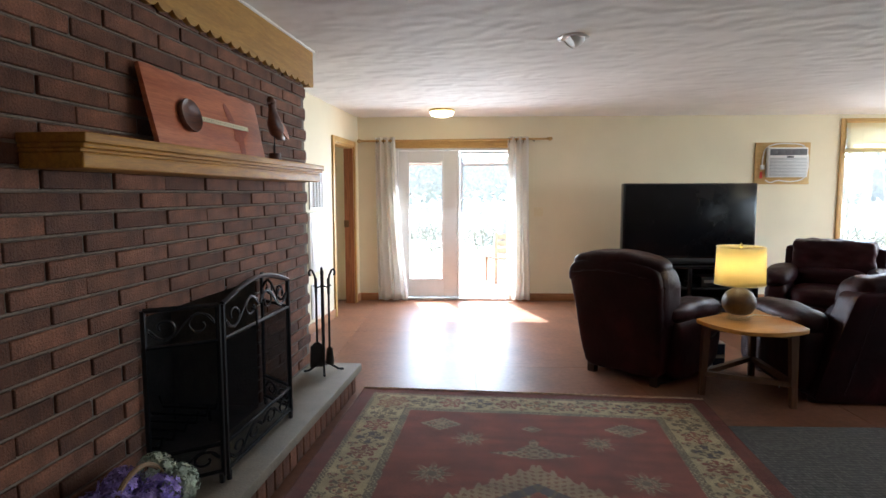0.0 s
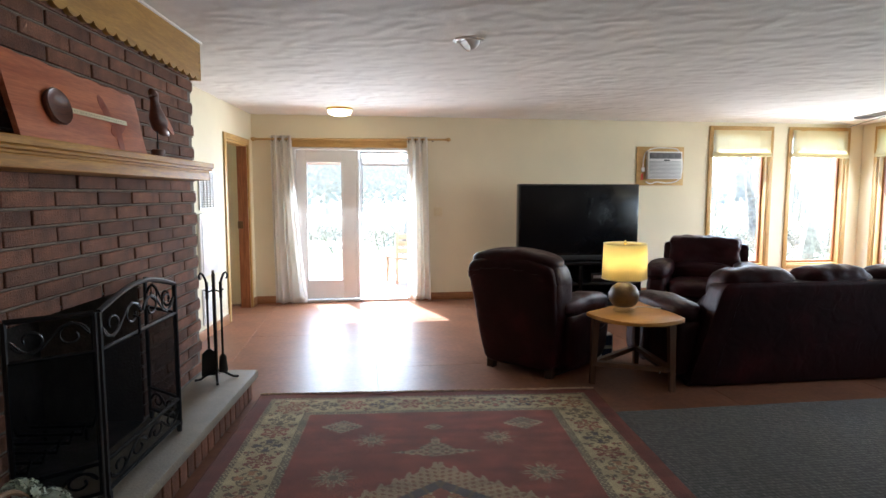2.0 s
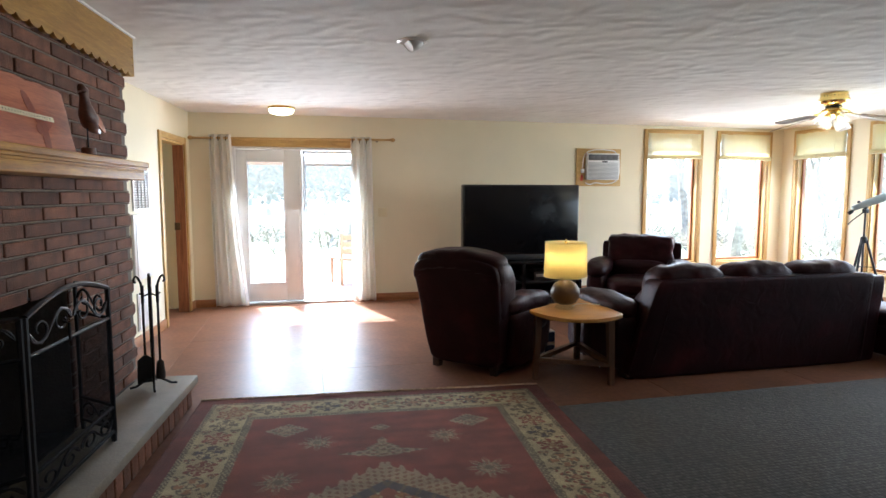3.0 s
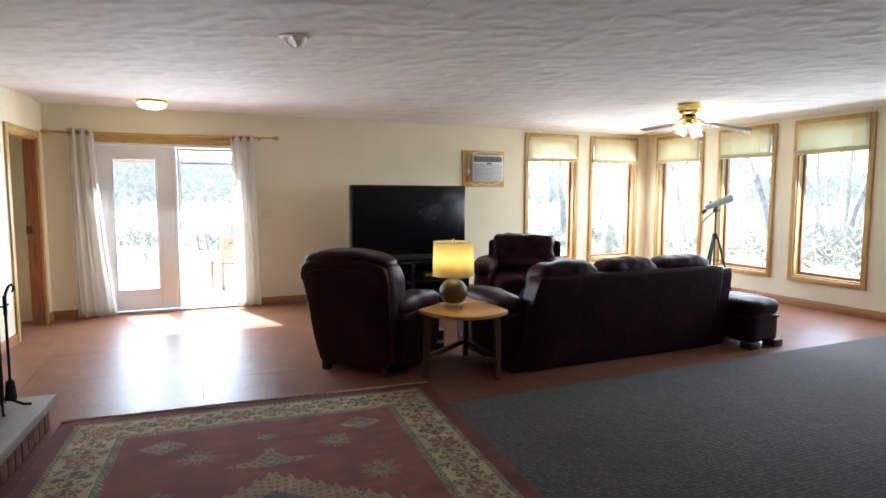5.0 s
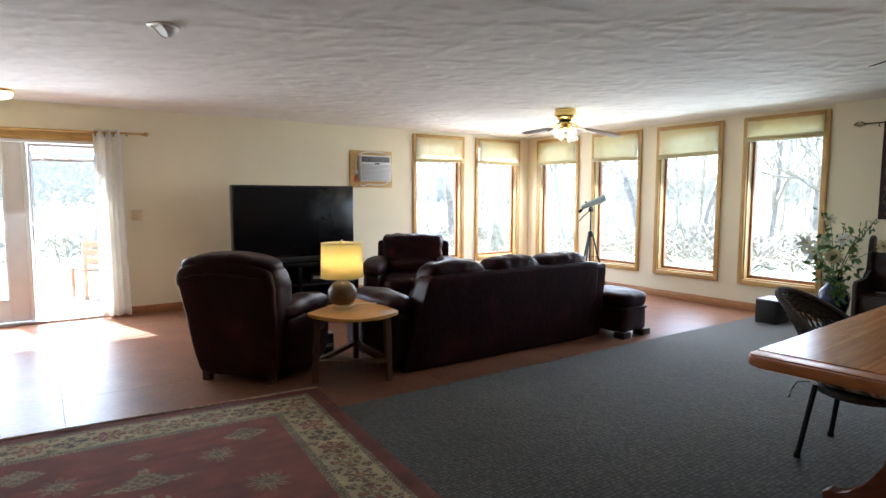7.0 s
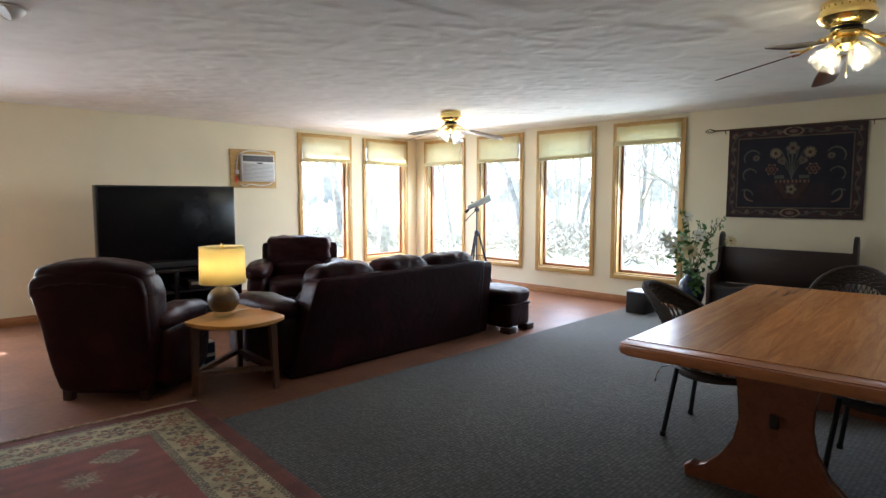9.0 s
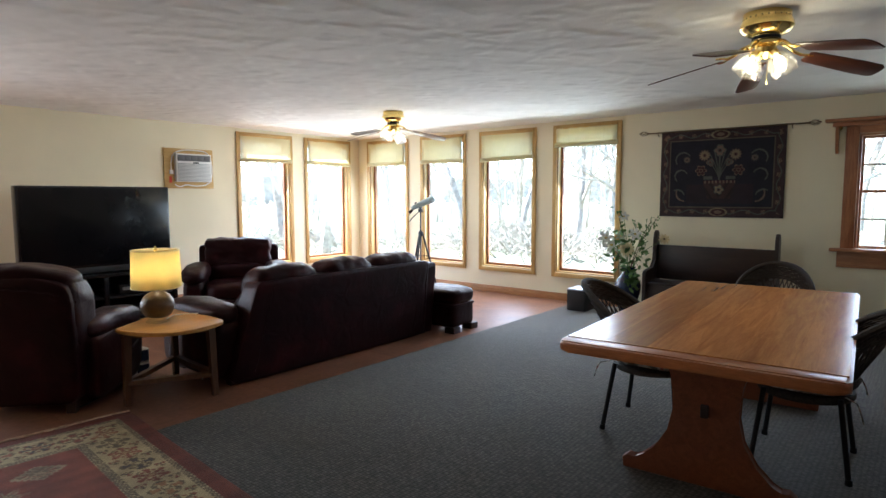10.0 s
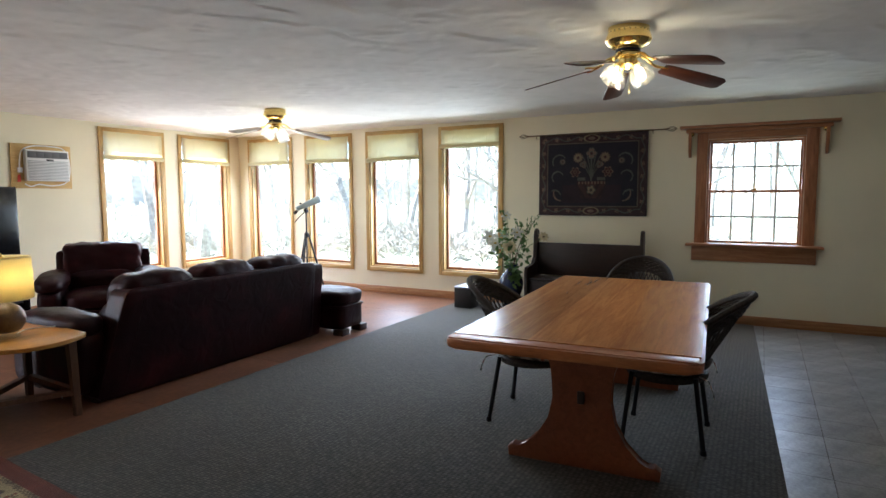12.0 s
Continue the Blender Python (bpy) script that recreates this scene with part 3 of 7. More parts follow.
# ---------- french door, curtains ----------
def french_door():
    m = NORTH
    d = thing("door_1", "white french door, one glazed leaf closed, the other open", "door", m, kind="structure")
    x0, x1, _, z1 = DOOR
    part("frame", box(x0, x0 + 0.04, 0.001, 0.155, 0, z1 - 0.001), M_WHITE, d)
    part("frame", box(x1 - 0.04, x1, 0.001, 0.155, 0, z1 - 0.001), M_WHITE, d)
    part("frame", box(x0 + 0.04, x1 - 0.04, 0.001, 0.155, z1 - 0.03, z1 - 0.001), M_WHITE, d)
    part("casing", box(x0 - 0.03, x1 + 0.03, -0.024, -0.001, z1, z1 + 0.10, 0.006), M_OAKH, d)
    part("threshold", box(x0 + 0.04, x1 - 0.04, -0.02, 0.17, 0.001, 0.03, 0.006), M_ALU, d)
    a, b, y0, y1 = x0 + 0.043, -0.17, 0.05, 0.095
    leaf = box(a, a + 0.12, y0, y1, 0.035, z1 - 0.035, 0.004)
    box(b - 0.17, b, y0, y1, 0.035, z1 - 0.035, 0.004, bm=leaf)
    box(a + 0.12, b - 0.17, y0 + 0.001, y1 - 0.001, 0.035, 0.27, 0.003, bm=leaf)
    box(a + 0.12, b - 0.17, y0 + 0.001, y1 - 0.001, z1 - 0.17, z1 - 0.035, 0.003, bm=leaf)
    lf = part("leaf", leaf, M_WHITE, d)
    bead = bmesh.new()
    for q in ((a + 0.12, a + 0.14, 0.27, z1 - 0.17), (b - 0.19, b - 0.17, 0.27, z1 - 0.17), (a + 0.14, b - 0.19, 0.27, 0.29), (a + 0.14, b - 0.19, z1 - 0.19, z1 - 0.17)):
        box(q[0], q[1], y0 - 0.008, y0 + 0.02, q[2], q[3], 0.004, bm=bead)
    part("glazing_bead", bead, M_WHITE, lf)
    part("pane", box(a + 0.125, b - 0.175, 0.07, 0.076, 0.275, z1 - 0.175), M_PANE, lf).visible_shadow = False
    part("astragal", box(b + 0.001, b + 0.045, y0 - 0.012, y1 + 0.01, 0.035, z1 - 0.035, 0.005), M_WHITE, d)
    daylight(m @ Matrix.Translation((x0 + 0.05, 0, 0)), x1 - x0 - 0.1, 0.04, z1 - 0.04, DAY_DOOR, 0.158)
    # slim screen door outside of the open half
    s = bmesh.new()
    c0, c1 = b + 0.05, x1 - 0.042
    box(c0, c0 + 0.03, 0.11, 0.14, 0.035, z1 - 0.035, 0.004, bm=s)
    box(c1 - 0.03, c1, 0.11, 0.14, 0.035, z1 - 0.035, 0.004, bm=s)
    box(c0 + 0.03, c1 - 0.03, 0.111, 0.139, z1 - 0.07, z1 - 0.035, 0.004, bm=s)
    box(c0 + 0.03, c1 - 0.03, 0.111, 0.139, 1.80, 1.83, 0.004, bm=s)
    part("screen_frame", s, M_WHITE, d)
    part("closer_rod", tube([(c0 + 0.04, 0.105, 1.86), (c0 + 0.045, 0.105, 0.55)], 0.006), M_ALU, d)
    part("latch", box(c0 + 0.002, c0 + 0.022, 0.075, 0.108, 0.98, 1.1, 0.004), M_ALU, d)


M_ALU = surface("dull_aluminium", (0.6, 0.6, 0.6), 0.4, 0.9, var=0.05)
M_CURTAIN = cloth("off_white_curtain", (0.93, 0.91, 0.86), 0.6, 260)
french_door()


def curtain(name, m, w_top, w_bot, z0, z1, folds, label, lean=0.0):
    """A hung curtain, folded, x along the rod; wider or narrower at its hem."""
    c = thing(name, label, "curtain", m, "door curtains")
    bm = bmesh.new()
    cols, rows = folds * 10, 26
    prev = None
    for j in range(rows + 1):
        f = j / rows
        z = z1 + (z0 - z1) * f
        w = w_top + (w_bot - w_top) * f ** 1.4
        row = []
        for i in range(cols + 1):
            u = i / cols
            amp = 0.034 + 0.010 * f + 0.01 * noise.noise(Vector((u * 6, 1, 3)))
            y = amp * math.sin(2 * math.pi * folds * u + 0.7 * f * noise.noise(Vector((u * 3, f * 2, 0)))) + 0.012 * noise.noise(Vector((u * 9, f * 3, 5)))
            row.append(bm.verts.new((u * w + lean * f * f, y, z + (0.006 * noise.noise(Vector((u * 20, 0, 0))) if j == rows else 0))))
        if prev:
            for i in range(cols):
                bm.faces.new((prev[i], prev[i + 1], row[i + 1], row[i]))
        prev = row
    ob = part("panel", bm, M_CURTAIN, c)
    sm = ob.modifiers.new("thick", "SOLIDIFY")
    sm.thickness = 0.002
    for k in range(folds * 2):
        x = w_top * (k + 0.5) / (folds * 2)
        bm = bmesh.new()
        tube([(x, 0.026 * math.cos(t), z1 - 0.05 + 0.026 * math.sin(t)) for t in [2 * math.pi * s / 14 for s in range(15)]], 0.005, 6, bm)
        part("grommet", bm, M_DARKBRASS, c)
    return c


M_DARKBRASS = surface("aged_bronze", (0.16, 0.11, 0.06), 0.4, 0.9)
curtain("curtain", pose(-1.225, YN - 0.10, 0), 0.26, 0.40, 0.02, 2.165, 3, "off-white grommet curtain drawn aside by the closed door leaf", 0.02)
curtain("curtain", pose(0.50, YN - 0.10, 0), 0.27, 0.31, 0.025, 2.165, 3, "off-white grommet curtain gathered beside the open door")
rod = thing("curtain_rod", "golden wooden curtain rod with ball finials over the door", "curtain rod", pose(0, YN - 0.10, 2.125))
part("pole", tube([(-1.39, 0, -0.008), (-0.4, 0, 0.0), (1.0, 0, 0.012)], 0.013, 12), M_OAKH, rod)
for x, s in ((-1.39, -1), (1.0, 1)):
    part("finial", lathe([(0.013, 0), (0.02, 0.008), (0.014, 0.018), (0.026, 0.035), (0.028, 0.05), (0.018, 0.068), (0.004, 0.078)], 16), M_OAKH, rod, m=pose(x, 0, -0.008 if s < 0 else 0.012, 0, 90 * s))
for x in (-1.25, 0.84):
    part("bracket", tube([(x, 0.1, 0.0), (x, 0.0, -0.016)], 0.008), M_DARKBRASS, rod)


# ---------- hall doorway, vent ----------
def doorway():
    d = thing("door_2", "open doorway with golden oak casing and brown jambs", "door", WEST, kind="structure")
    a, b, _, z1 = HALL
    part("casing", box(a - 0.07, a, -0.02, -0.001, 0, z1 + 0.07, 0.004), M_OAK, d)
    part("casing", box(b, b + 0.07, -0.02, -0.001, 0, z1 + 0.07, 0.004), M_OAK, d)
    part("casing", box(a, b, -0.02, -0.001, z1, z1 + 0.07, 0.004), M_OAKH, d)
    part("jamb", box(a, a + 0.02, 0.0, 0.119, 0, z1), M_RED_OAK, d)
    part("jamb", box(b - 0.02, b, 0.0, 0.119, 0, z1), M_RED_OAK, d)
    part("jamb", box(a + 0.02, b - 0.02, 0.0, 0.119, z1 - 0.02, z1), M_OAKH, d)
    part("hinge", box(b - 0.027, b - 0.0195, 0.06, 0.125, 1.0, 1.09, 0.002), M_DARKBRASS, d)


doorway()
rail = solid("trim", box(1.25, 4.1, -0.03, -0.001, 1.08, 1.14, 0.006), M_RED_OAKH, "brown wooden rail along the hall wall", "trim", F @ pose(-1.75, 0, 0, 0, 0, 90), kind="structure")
solid("baseboard", box(1.25, 4.1, -0.018, -0.001, 0, 0.11, 0.004), M_BASE, "brown wooden baseboard in the hall", "baseboard", F @ pose(-1.75, 0, 0, 0, 0, 90), kind="structure")
vent = thing("return_air_grille", "white louvred return-air grille on the wall", "vent", WEST @ pose(1.72, 0, 0))
part("backing", box(0.01, 0.41, -0.006, -0.001, 1.28, 1.65), M_GREYPL, vent, "dark duct behind the slats")
fr = box(0, 0.025, -0.016, -0.001, 1.27, 1.66, 0.003)
box(0.395, 0.42, -0.016, -0.001, 1.27, 1.66, 0.003, bm=fr)
box(0.025, 0.395, -0.0155, -0.001, 1.27, 1.295, 0.003, bm=fr)
box(0.025, 0.395, -0.0155, -0.001, 1.635, 1.66, 0.003, bm=fr)
part("frame", fr, M_WHITE, vent)
for k in range(14):
    part("slat", box(0.0, 0.37, -0.0015, 0.0015, -0.008, 0.008), M_WHITE, vent, m=pose(0.025, -0.0125, 1.309 + k * 0.024, 35))
for x in (0.12, 0.21, 0.30):
    part("divider", box(x - 0.004, x + 0.004, -0.021, -0.007, 1.295, 1.635), M_WHITE, vent)
cab = thing("wall_cabinet_panel", "white painted access panel below the grille", "panel", WEST @ pose(1.66, 0, 0))
part("panel", box(0, 0.5, -0.03, -0.001, 0.62, 1.24, 0.008), M_WHITE, cab)
part("panel_edge", box(0.04, 0.46, -0.036, -0.0305, 0.67, 1.19, 0.003), M_WHITE, cab)
reg = thing("floor_level_grille", "white low louvred grille near the floor", "vent", WEST @ pose(1.72, 0, 0))
part("frame", box(0, 0.36, -0.012, -0.001, 0.14, 0.5, 0.004), M_WHITE, reg)
for k in range(14):
    part("slat", box(0.02, 0.34, -0.02, -0.0125, 0.165 + k * 0.0232, 0.178 + k * 0.0232), M_WHITE, reg)

# ---------- baseboards ----------
for x0, x1 in ((-1.46, -1.01), (0.63, XE - 0.02)):
    solid("baseboard", box(x0, x1, YN - 0.018, YN - 0.001, 0, 0.10, 0.004), M_BASE, "brown wooden baseboard along the wall", "baseboard", kind="structure")
solid("baseboard", box(XE - 0.018, XE - 0.001, YS, YN - 0.02, 0, 0.105, 0.004), M_BASEY, "brown wooden baseboard under the windows", "baseboard", kind="structure")
for a, b in ((0.02, 2.49), (3.48, 3.82)):
    solid("baseboard", box(a, b, -0.018, -0.001, 0, 0.10, 0.004), M_BASE, "brown wooden baseboard beside the doorway", "baseboard", WEST, kind="structure")


# ---------- wall plates ----------
def plate(name, m, wide, toggles, label):
    p = thing(name, label, "wall plate", m)
    part("plate", box(-wide / 2, wide / 2, -0.007, -0.0005, -0.06, 0.06, 0.003), M_IVORY, p)
    for k in range(toggles):
        x = (k - (toggles - 1) / 2) * 0.046
        part("toggle", box(x - 0.005, x + 0.005, -0.016, -0.0075, -0.012, 0.012, 0.002), M_IVORY, p)
        for z in (-0.04, 0.04):
            part("screw", lathe([(0.003, 0), (0.002, 0.0015)], 8), M_ALU, p, m=pose(x, -0.007, z, 90))


def socket(m, label):
    p = thing("wall_outlet", label, "outlet", m, "wall outlets")
    part("plate", box(-0.035, 0.035, -0.007, -0.0005, -0.058, 0.058, 0.003), M_IVORY, p)
    for z in (-0.02, 0.02):
        part("receptacle", box(-0.016, 0.016, -0.01, -0.0075, z - 0.013, z + 0.013, 0.003), M_IVORY, p)


M_IVORY = surface("ivory_plastic", (0.76, 0.68, 0.44), 0.4, var=0.04, bump=0.0)
plate("light_switch", NORTH @ pose(0.92, 0, 1.19), 0.12, 2, "ivory double light switch on the cream wall")
socket(EAST @ pose(-0.365, 0, 0.325), "ivory wall outlet above the baseboard")

# ---------- outdoors ----------
M_GRASS = surface("pale_spring_grass", (0.25, 0.255, 0.17), 0.95, var=0.35, scale=0.35, fine=9, bump=0.3, spec=0.0)
M_BARK = surface("grey_bark", (0.31, 0.27, 0.22), 0.95, var=0.35, scale=5, fine=40, bump=0.4, spec=0.1)
M_TWIG = surface("pale_twigs", (0.39, 0.34, 0.27), 0.95, var=0.3, spec=0.1)
M_LEAF = surface("young_leaves", (0.20, 0.23, 0.15), 0.8, var=0.35, scale=1.2)
M_WATER = surface("river_water", (0.16, 0.19, 0.20), 0.08, var=0.15, scale=0.4, fine=3, bump=0.1)
M_DECK = surface("pale_concrete_slab", (0.5, 0.48, 0.44), 0.85, var=0.12)
M_ROCK = surface("weathered_driftwood", (0.31, 0.27, 0.21), 0.95, var=0.35, scale=3, spec=0.1)

solid("ground", box(-400, 400, -400, 400, -0.6, -0.22), M_GRASS, "pale spring lawn round the house", "ground", kind="structure")
solid("river", box(-300, 300, 48, 74, -0.219, -0.19), M_WATER, "wide calm river beyond the lawn", "river", kind="structure")
solid("patio", box(-3, 4, YN + 0.17, YN + 3.2, -0.21, -0.03), M_DECK, "sunlit pale concrete patio outside the door", "patio", kind="structure")


def hill():
    bm = bmesh.new()
    rows = []
    for j in range(10):
        r = 85 + j * 8
        row = []
        for i in range(121):
            a = -math.pi * 0.35 + i / 120 * math.pi * 1.25
            h = (10.5 - 5.5 * max(0.0, min(1.0, (1.35 - a) / 0.45))) * (j / 9) ** 0.8 * (0.8 + 0.35 * noise.noise(Vector((a * 4, j * 0.3, 1)))) + 1.2 * noise.noise(Vector((a * 40, j, 4))) - 0.2
            row.append(bm.verts.new((r * math.cos(a), r * math.sin(a), h if j else -0.3)))
        rows.append(row)
    for p, q in zip(rows, rows[1:]):
        for i in range(120):
            bm.faces.new((p[i], p[i + 1], q[i + 1], q[i]))
    return bm


# the hill's haze is only its pale base colour; the air is clear
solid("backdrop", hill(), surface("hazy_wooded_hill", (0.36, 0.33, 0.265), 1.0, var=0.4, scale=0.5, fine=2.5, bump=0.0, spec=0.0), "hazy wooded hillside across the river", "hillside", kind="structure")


def tree(m, height, seed, leafy, label):
    """A bare or lightly leaved tree: trunk and limbs branch by branch, then small clumps of leaves."""
    rnd = random.Random(seed)
    t = thing("tree", label, "tree", m, "trees outside")
    trunk, limbs, tips = bmesh.new(), bmesh.new(), []

    def grow(p, d, length, r, level):
        pts = [p]
        for _ in range(4):
            d = (d + Vector((rnd.uniform(-1, 1), rnd.uniform(-1, 1), rnd.uniform(-0.4, 0.6))) * 0.2).normalized()
            p = p + d * length / 4
            pts.append(p)
        tube(pts, r, 7 if level == 0 else 5 if level < 3 else 3, trunk if level == 0 else limbs, taper=r * (0.55 if level < 3 else 0.3))
        if level >= 4:
            tips.append(p)
            return
        for k in range((4, 4, 4, 3)[level]):
            at = pts[rnd.choice((2, 3, 4)) if level else rnd.choice((1, 2, 3, 4))]
            e = (d * 0.7 + Vector((rnd.uniform(-1, 1), rnd.uniform(-1, 1), rnd.uniform(-0.2, 0.9)))).normalized()
            grow(at, e, length * rnd.uniform(0.5, 0.75), r * 0.5, level + 1)

    grow(Vector((0, 0, -0.35)), Vector((rnd.uniform(-0.12, 0.12), rnd.uniform(-0.12, 0.12), 1)), height * 0.5, height * 0.017, 0)
    part("trunk", trunk, M_BARK, t)
    part("limbs", limbs, M_TWIG, t)
    if leafy:
        verts, faces = [], []
        for p in tips:
            for _ in range(leafy):
                c = p + Vector((rnd.gauss(0, 0.4), rnd.gauss(0, 0.4), rnd.gauss(0, 0.3)))
                a, b = Vector((rnd.uniform(-1, 1), rnd.uniform(-1, 1), rnd.uniform(-1, 1))).normalized(), Vector((rnd.uniform(-1, 1), rnd.uniform(-1, 1), rnd.uniform(-1, 1))).normalized()
                s, k = rnd.uniform(0.05, 0.12), len(verts)
                verts += [c - a * s, c + b * s * 0.6, c + a * s, c - b * s * 0.6]
                faces.append((k, k + 1, k + 2, k + 3))
        me = bpy.data.meshes.new("crown")
        me.from_pydata(verts, [], faces)
        me.materials.append(M_LEAF)
        ob = new("crown", me)
        ob.parent = t
    return t


TREES = [(0.93, 15, 8, 0), (9.8, 12.2, 9, 0), (14.8, 21, 11, 2), (19, 14.5, 10, 0), (12.6, 24, 9, 2), (22, 8.2, 10, 0), (21, 10.6, 9, 2),
         (26, 5.0, 11, 0), (30, 13, 12, 2), (-9.5, 34, 11, 6), (4.2, 30, 12, 4), (-7, 30, 12, 6), (28, -1.5, 10, 2), (18, 31, 12, 2), (34, 2.5, 12, 2), (16.5, 17.5, 7, 2), (24, 15, 9, 0), (23.5, 3.2, 8, 0), (25, 10, 9, 2), (20, 19.5, 9, 0), (3.6, 24, 9, 3)]
for k, (x, y, h, lf) in enumerate(TREES):
    tree(pose(x, y, 0.1), h, 11 + k, lf, "bare spring tree with grey bark on the lawn" if not lf else "spring tree with first small leaves")


def brush(m, seed, label):
    rnd = random.Random(seed)
    bm = bmesh.new()
    for _ in range(240):
        a = Vector((rnd.gauss(0, 2.4), rnd.gauss(0, 1.0), -0.25))
        d = Vector((rnd.uniform(-1, 1), rnd.uniform(-1, 1), rnd.uniform(0.0, 0.7))).normalized() * rnd.uniform(0.4, 1.3)
        tube([a, a + d * 0.5 + Vector((0, 0, 0.1)), a + d], rnd.uniform(0.008, 0.032), 3, bm, taper=0.004)
    return solid("brush_pile", bm, M_ROCK, label, "brush", m, "brush along the bank", "stuff")


for k, (x, y) in enumerate(((15, 6.5), (15.5, 9.2), (14.5, 12), (16, 3.8), (13, 15.5), (17, 1.2), (2.0, 20), (7.5, 21), (-3.0, 22), (19, 8), (19.5, 12.5), (20, 4.5), (17.5, 16), (10.5, 18.5), (-1.0, 24), (17, 6.5), (22, 9), (22.5, 6), (12.5, 19.5), (9, 23), (24, 12), (21, 2), (14.5, 16.5), (18, 10), (23, 15))):
    brush(pose(x, y, 0, 0, 0, 80 - 9 * k), 40 + k, "pale tangle of driftwood and brush on the bank")


def far_woods():
    """Thin bare trees in a loose belt beyond the lawn, and the crowns of the wooded slope behind them."""
    rnd = random.Random(77)
    bm = bmesh.new()
    for _ in range(150):
        a = rnd.uniform(-0.25, 1.45)
        r = rnd.uniform(30, 62)
        p, h = Vector((r * math.cos(a), r * math.sin(a), -0.3)), rnd.uniform(6, 12)
        lean = Vector((rnd.gauss(0, 0.06), rnd.gauss(0, 0.06), 1))
        tube([p, p + lean * h * 0.5, p + lean * h], h * 0.011, 4, bm, taper=0.02)
        for _ in range(11):
            q = p + lean * h * rnd.uniform(0.25, 0.95)
            e = Vector((rnd.uniform(-1, 1), rnd.uniform(-1, 1), rnd.uniform(0.2, 1.1))) * h * rnd.uniform(0.1, 0.22)
            tube([q, q + e * 0.55, q + e + Vector((0, 0, 0.2))], 0.05, 3, bm, taper=0.015)
            for _ in range(2):
                g = Vector((rnd.uniform(-1, 1), rnd.uniform(-1, 1), rnd.uniform(-0.1, 0.8))) * 0.9
                tube([q + e * 0.55, q + e * 0.55 + g], 0.025, 3, bm, taper=0.01)
    solid("far_trees", bm, M_TWIG, "belt of thin bare trees beyond the lawn", "trees", kind="stuff")
    verts, faces = [], []
    for _ in range(60000):
        a, f = rnd.uniform(0.2, 2.3), rnd.random()
        r = 85 + 72 * f
        top = (10.5 - 5.5 * max(0.0, min(1.0, (1.35 - a) / 0.45))) * f ** 0.8
        c = Vector((r * math.cos(a), r * math.sin(a), top * 0.9 + rnd.uniform(0, 1.6)))
        w, u = rnd.uniform(0.10, 0.42), Vector((-math.sin(a), math.cos(a), rnd.uniform(-0.5, 0.5)))
        v = Vector((rnd.uniform(-0.4, 0.4), rnd.uniform(-0.4, 0.4), 1))
        k = len(verts)
        verts += [c - u * w, c - v * w * 0.7, c + u * w * 0.8, c + v * w]
        faces.append((k, k + 1, k + 2, k + 3))
    me = bpy.data.meshes.new("far_crowns")
    me.from_pydata(verts, [], faces)
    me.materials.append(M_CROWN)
    tagged(new("far_crowns", me), "hazy grey-green crowns on the far wooded slope", "trees", kind="stuff")


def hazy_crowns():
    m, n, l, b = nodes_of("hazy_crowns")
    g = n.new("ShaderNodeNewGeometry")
    # distance haze painted in: crown colours lifted towards pale
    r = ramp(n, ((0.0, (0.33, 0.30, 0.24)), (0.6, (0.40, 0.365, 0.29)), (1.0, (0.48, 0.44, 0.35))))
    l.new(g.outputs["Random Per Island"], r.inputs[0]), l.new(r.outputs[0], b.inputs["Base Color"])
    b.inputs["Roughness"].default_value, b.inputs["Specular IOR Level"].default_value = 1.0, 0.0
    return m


M_CROWN = hazy_crowns()
far_woods()
M_PORCH = surface("weathered_brown_beam", (0.34, 0.22, 0.15), 0.8, var=0.2)
porch = thing("porch_frame", "slim weathered wooden porch frame over the patio", "porch frame", pose(0, 10.5, -0.03))
part("beam", box(-2.9, 3.9, -0.03, 0.03, 1.955, 2.0, 0.004), M_PORCH, porch)
for x in (-2.85, 3.85):
    part("post", box(x - 0.045, x + 0.045, -0.028, 0.028, 0.0, 1.955, 0.004), M_PORCH, porch)
bench = thing("garden_chair", "weathered wooden chair standing on the patio", "chair", pose(0.40, 9.70, -0.03, 0, 0, 20))
for x in (-0.02, 0.44):
    for y in (-0.2, 0.2):
        part("leg", box(x - 0.02, x + 0.02, y - 0.02, y + 0.02, 0, 0.42 if y > 0 else 0.85, 0.004), M_PORCH, bench)
part("seat", box(-0.05, 0.47, -0.24, 0.24, 0.42, 0.45, 0.006), M_PORCH, bench)
for k in range(3):
    part("slat", box(-0.03, 0.45, -0.215, -0.19, 0.52 + k * 0.11, 0.6 + k * 0.11, 0.004), M_PORCH, bench)


# ---------- fireplace ----------
def fireplace():
    f = thing("fireplace", "red-brown brick fireplace and chimney breast with raked joints", "fireplace", F)
    # core behind the bricks, with the firebox let into it
    oy0, oy1, oz1 = -1.92, -0.87, 0.95
    part("core", box(-0.6, -0.012, -3.4, oy0, 0, ZC - 0.002), M_MORTAR, f, "grey mortar behind the bricks")
    part("core", box(-0.6, -0.012, oy1, -0.012, 0, ZC - 0.002), M_MORTAR, f)
    part("core", box(-0.6, -0.012, oy0, oy1, oz1, ZC - 0.002), M_MORTAR, f)
    part("core", box(-0.6, -0.56, oy0, oy1, 0, oz1), M_MORTAR, f)
    part("firebox_floor", box(-0.56, -0.012, oy0, oy1, 0.0, 0.2), M_SOOT, f)
    part("firebox_back", box(-0.558, -0.53, oy0 + 0.002, oy1 - 0.002, 0.2, oz1 - 0.002), M_SOOT, f)
    part("lintel", box(-0.1, -0.006, oy0 - 0.08, oy1 + 0.08, oz1, oz1 + 0.012), M_BLACK, f)
    return f, (oy0, oy1, oz1)


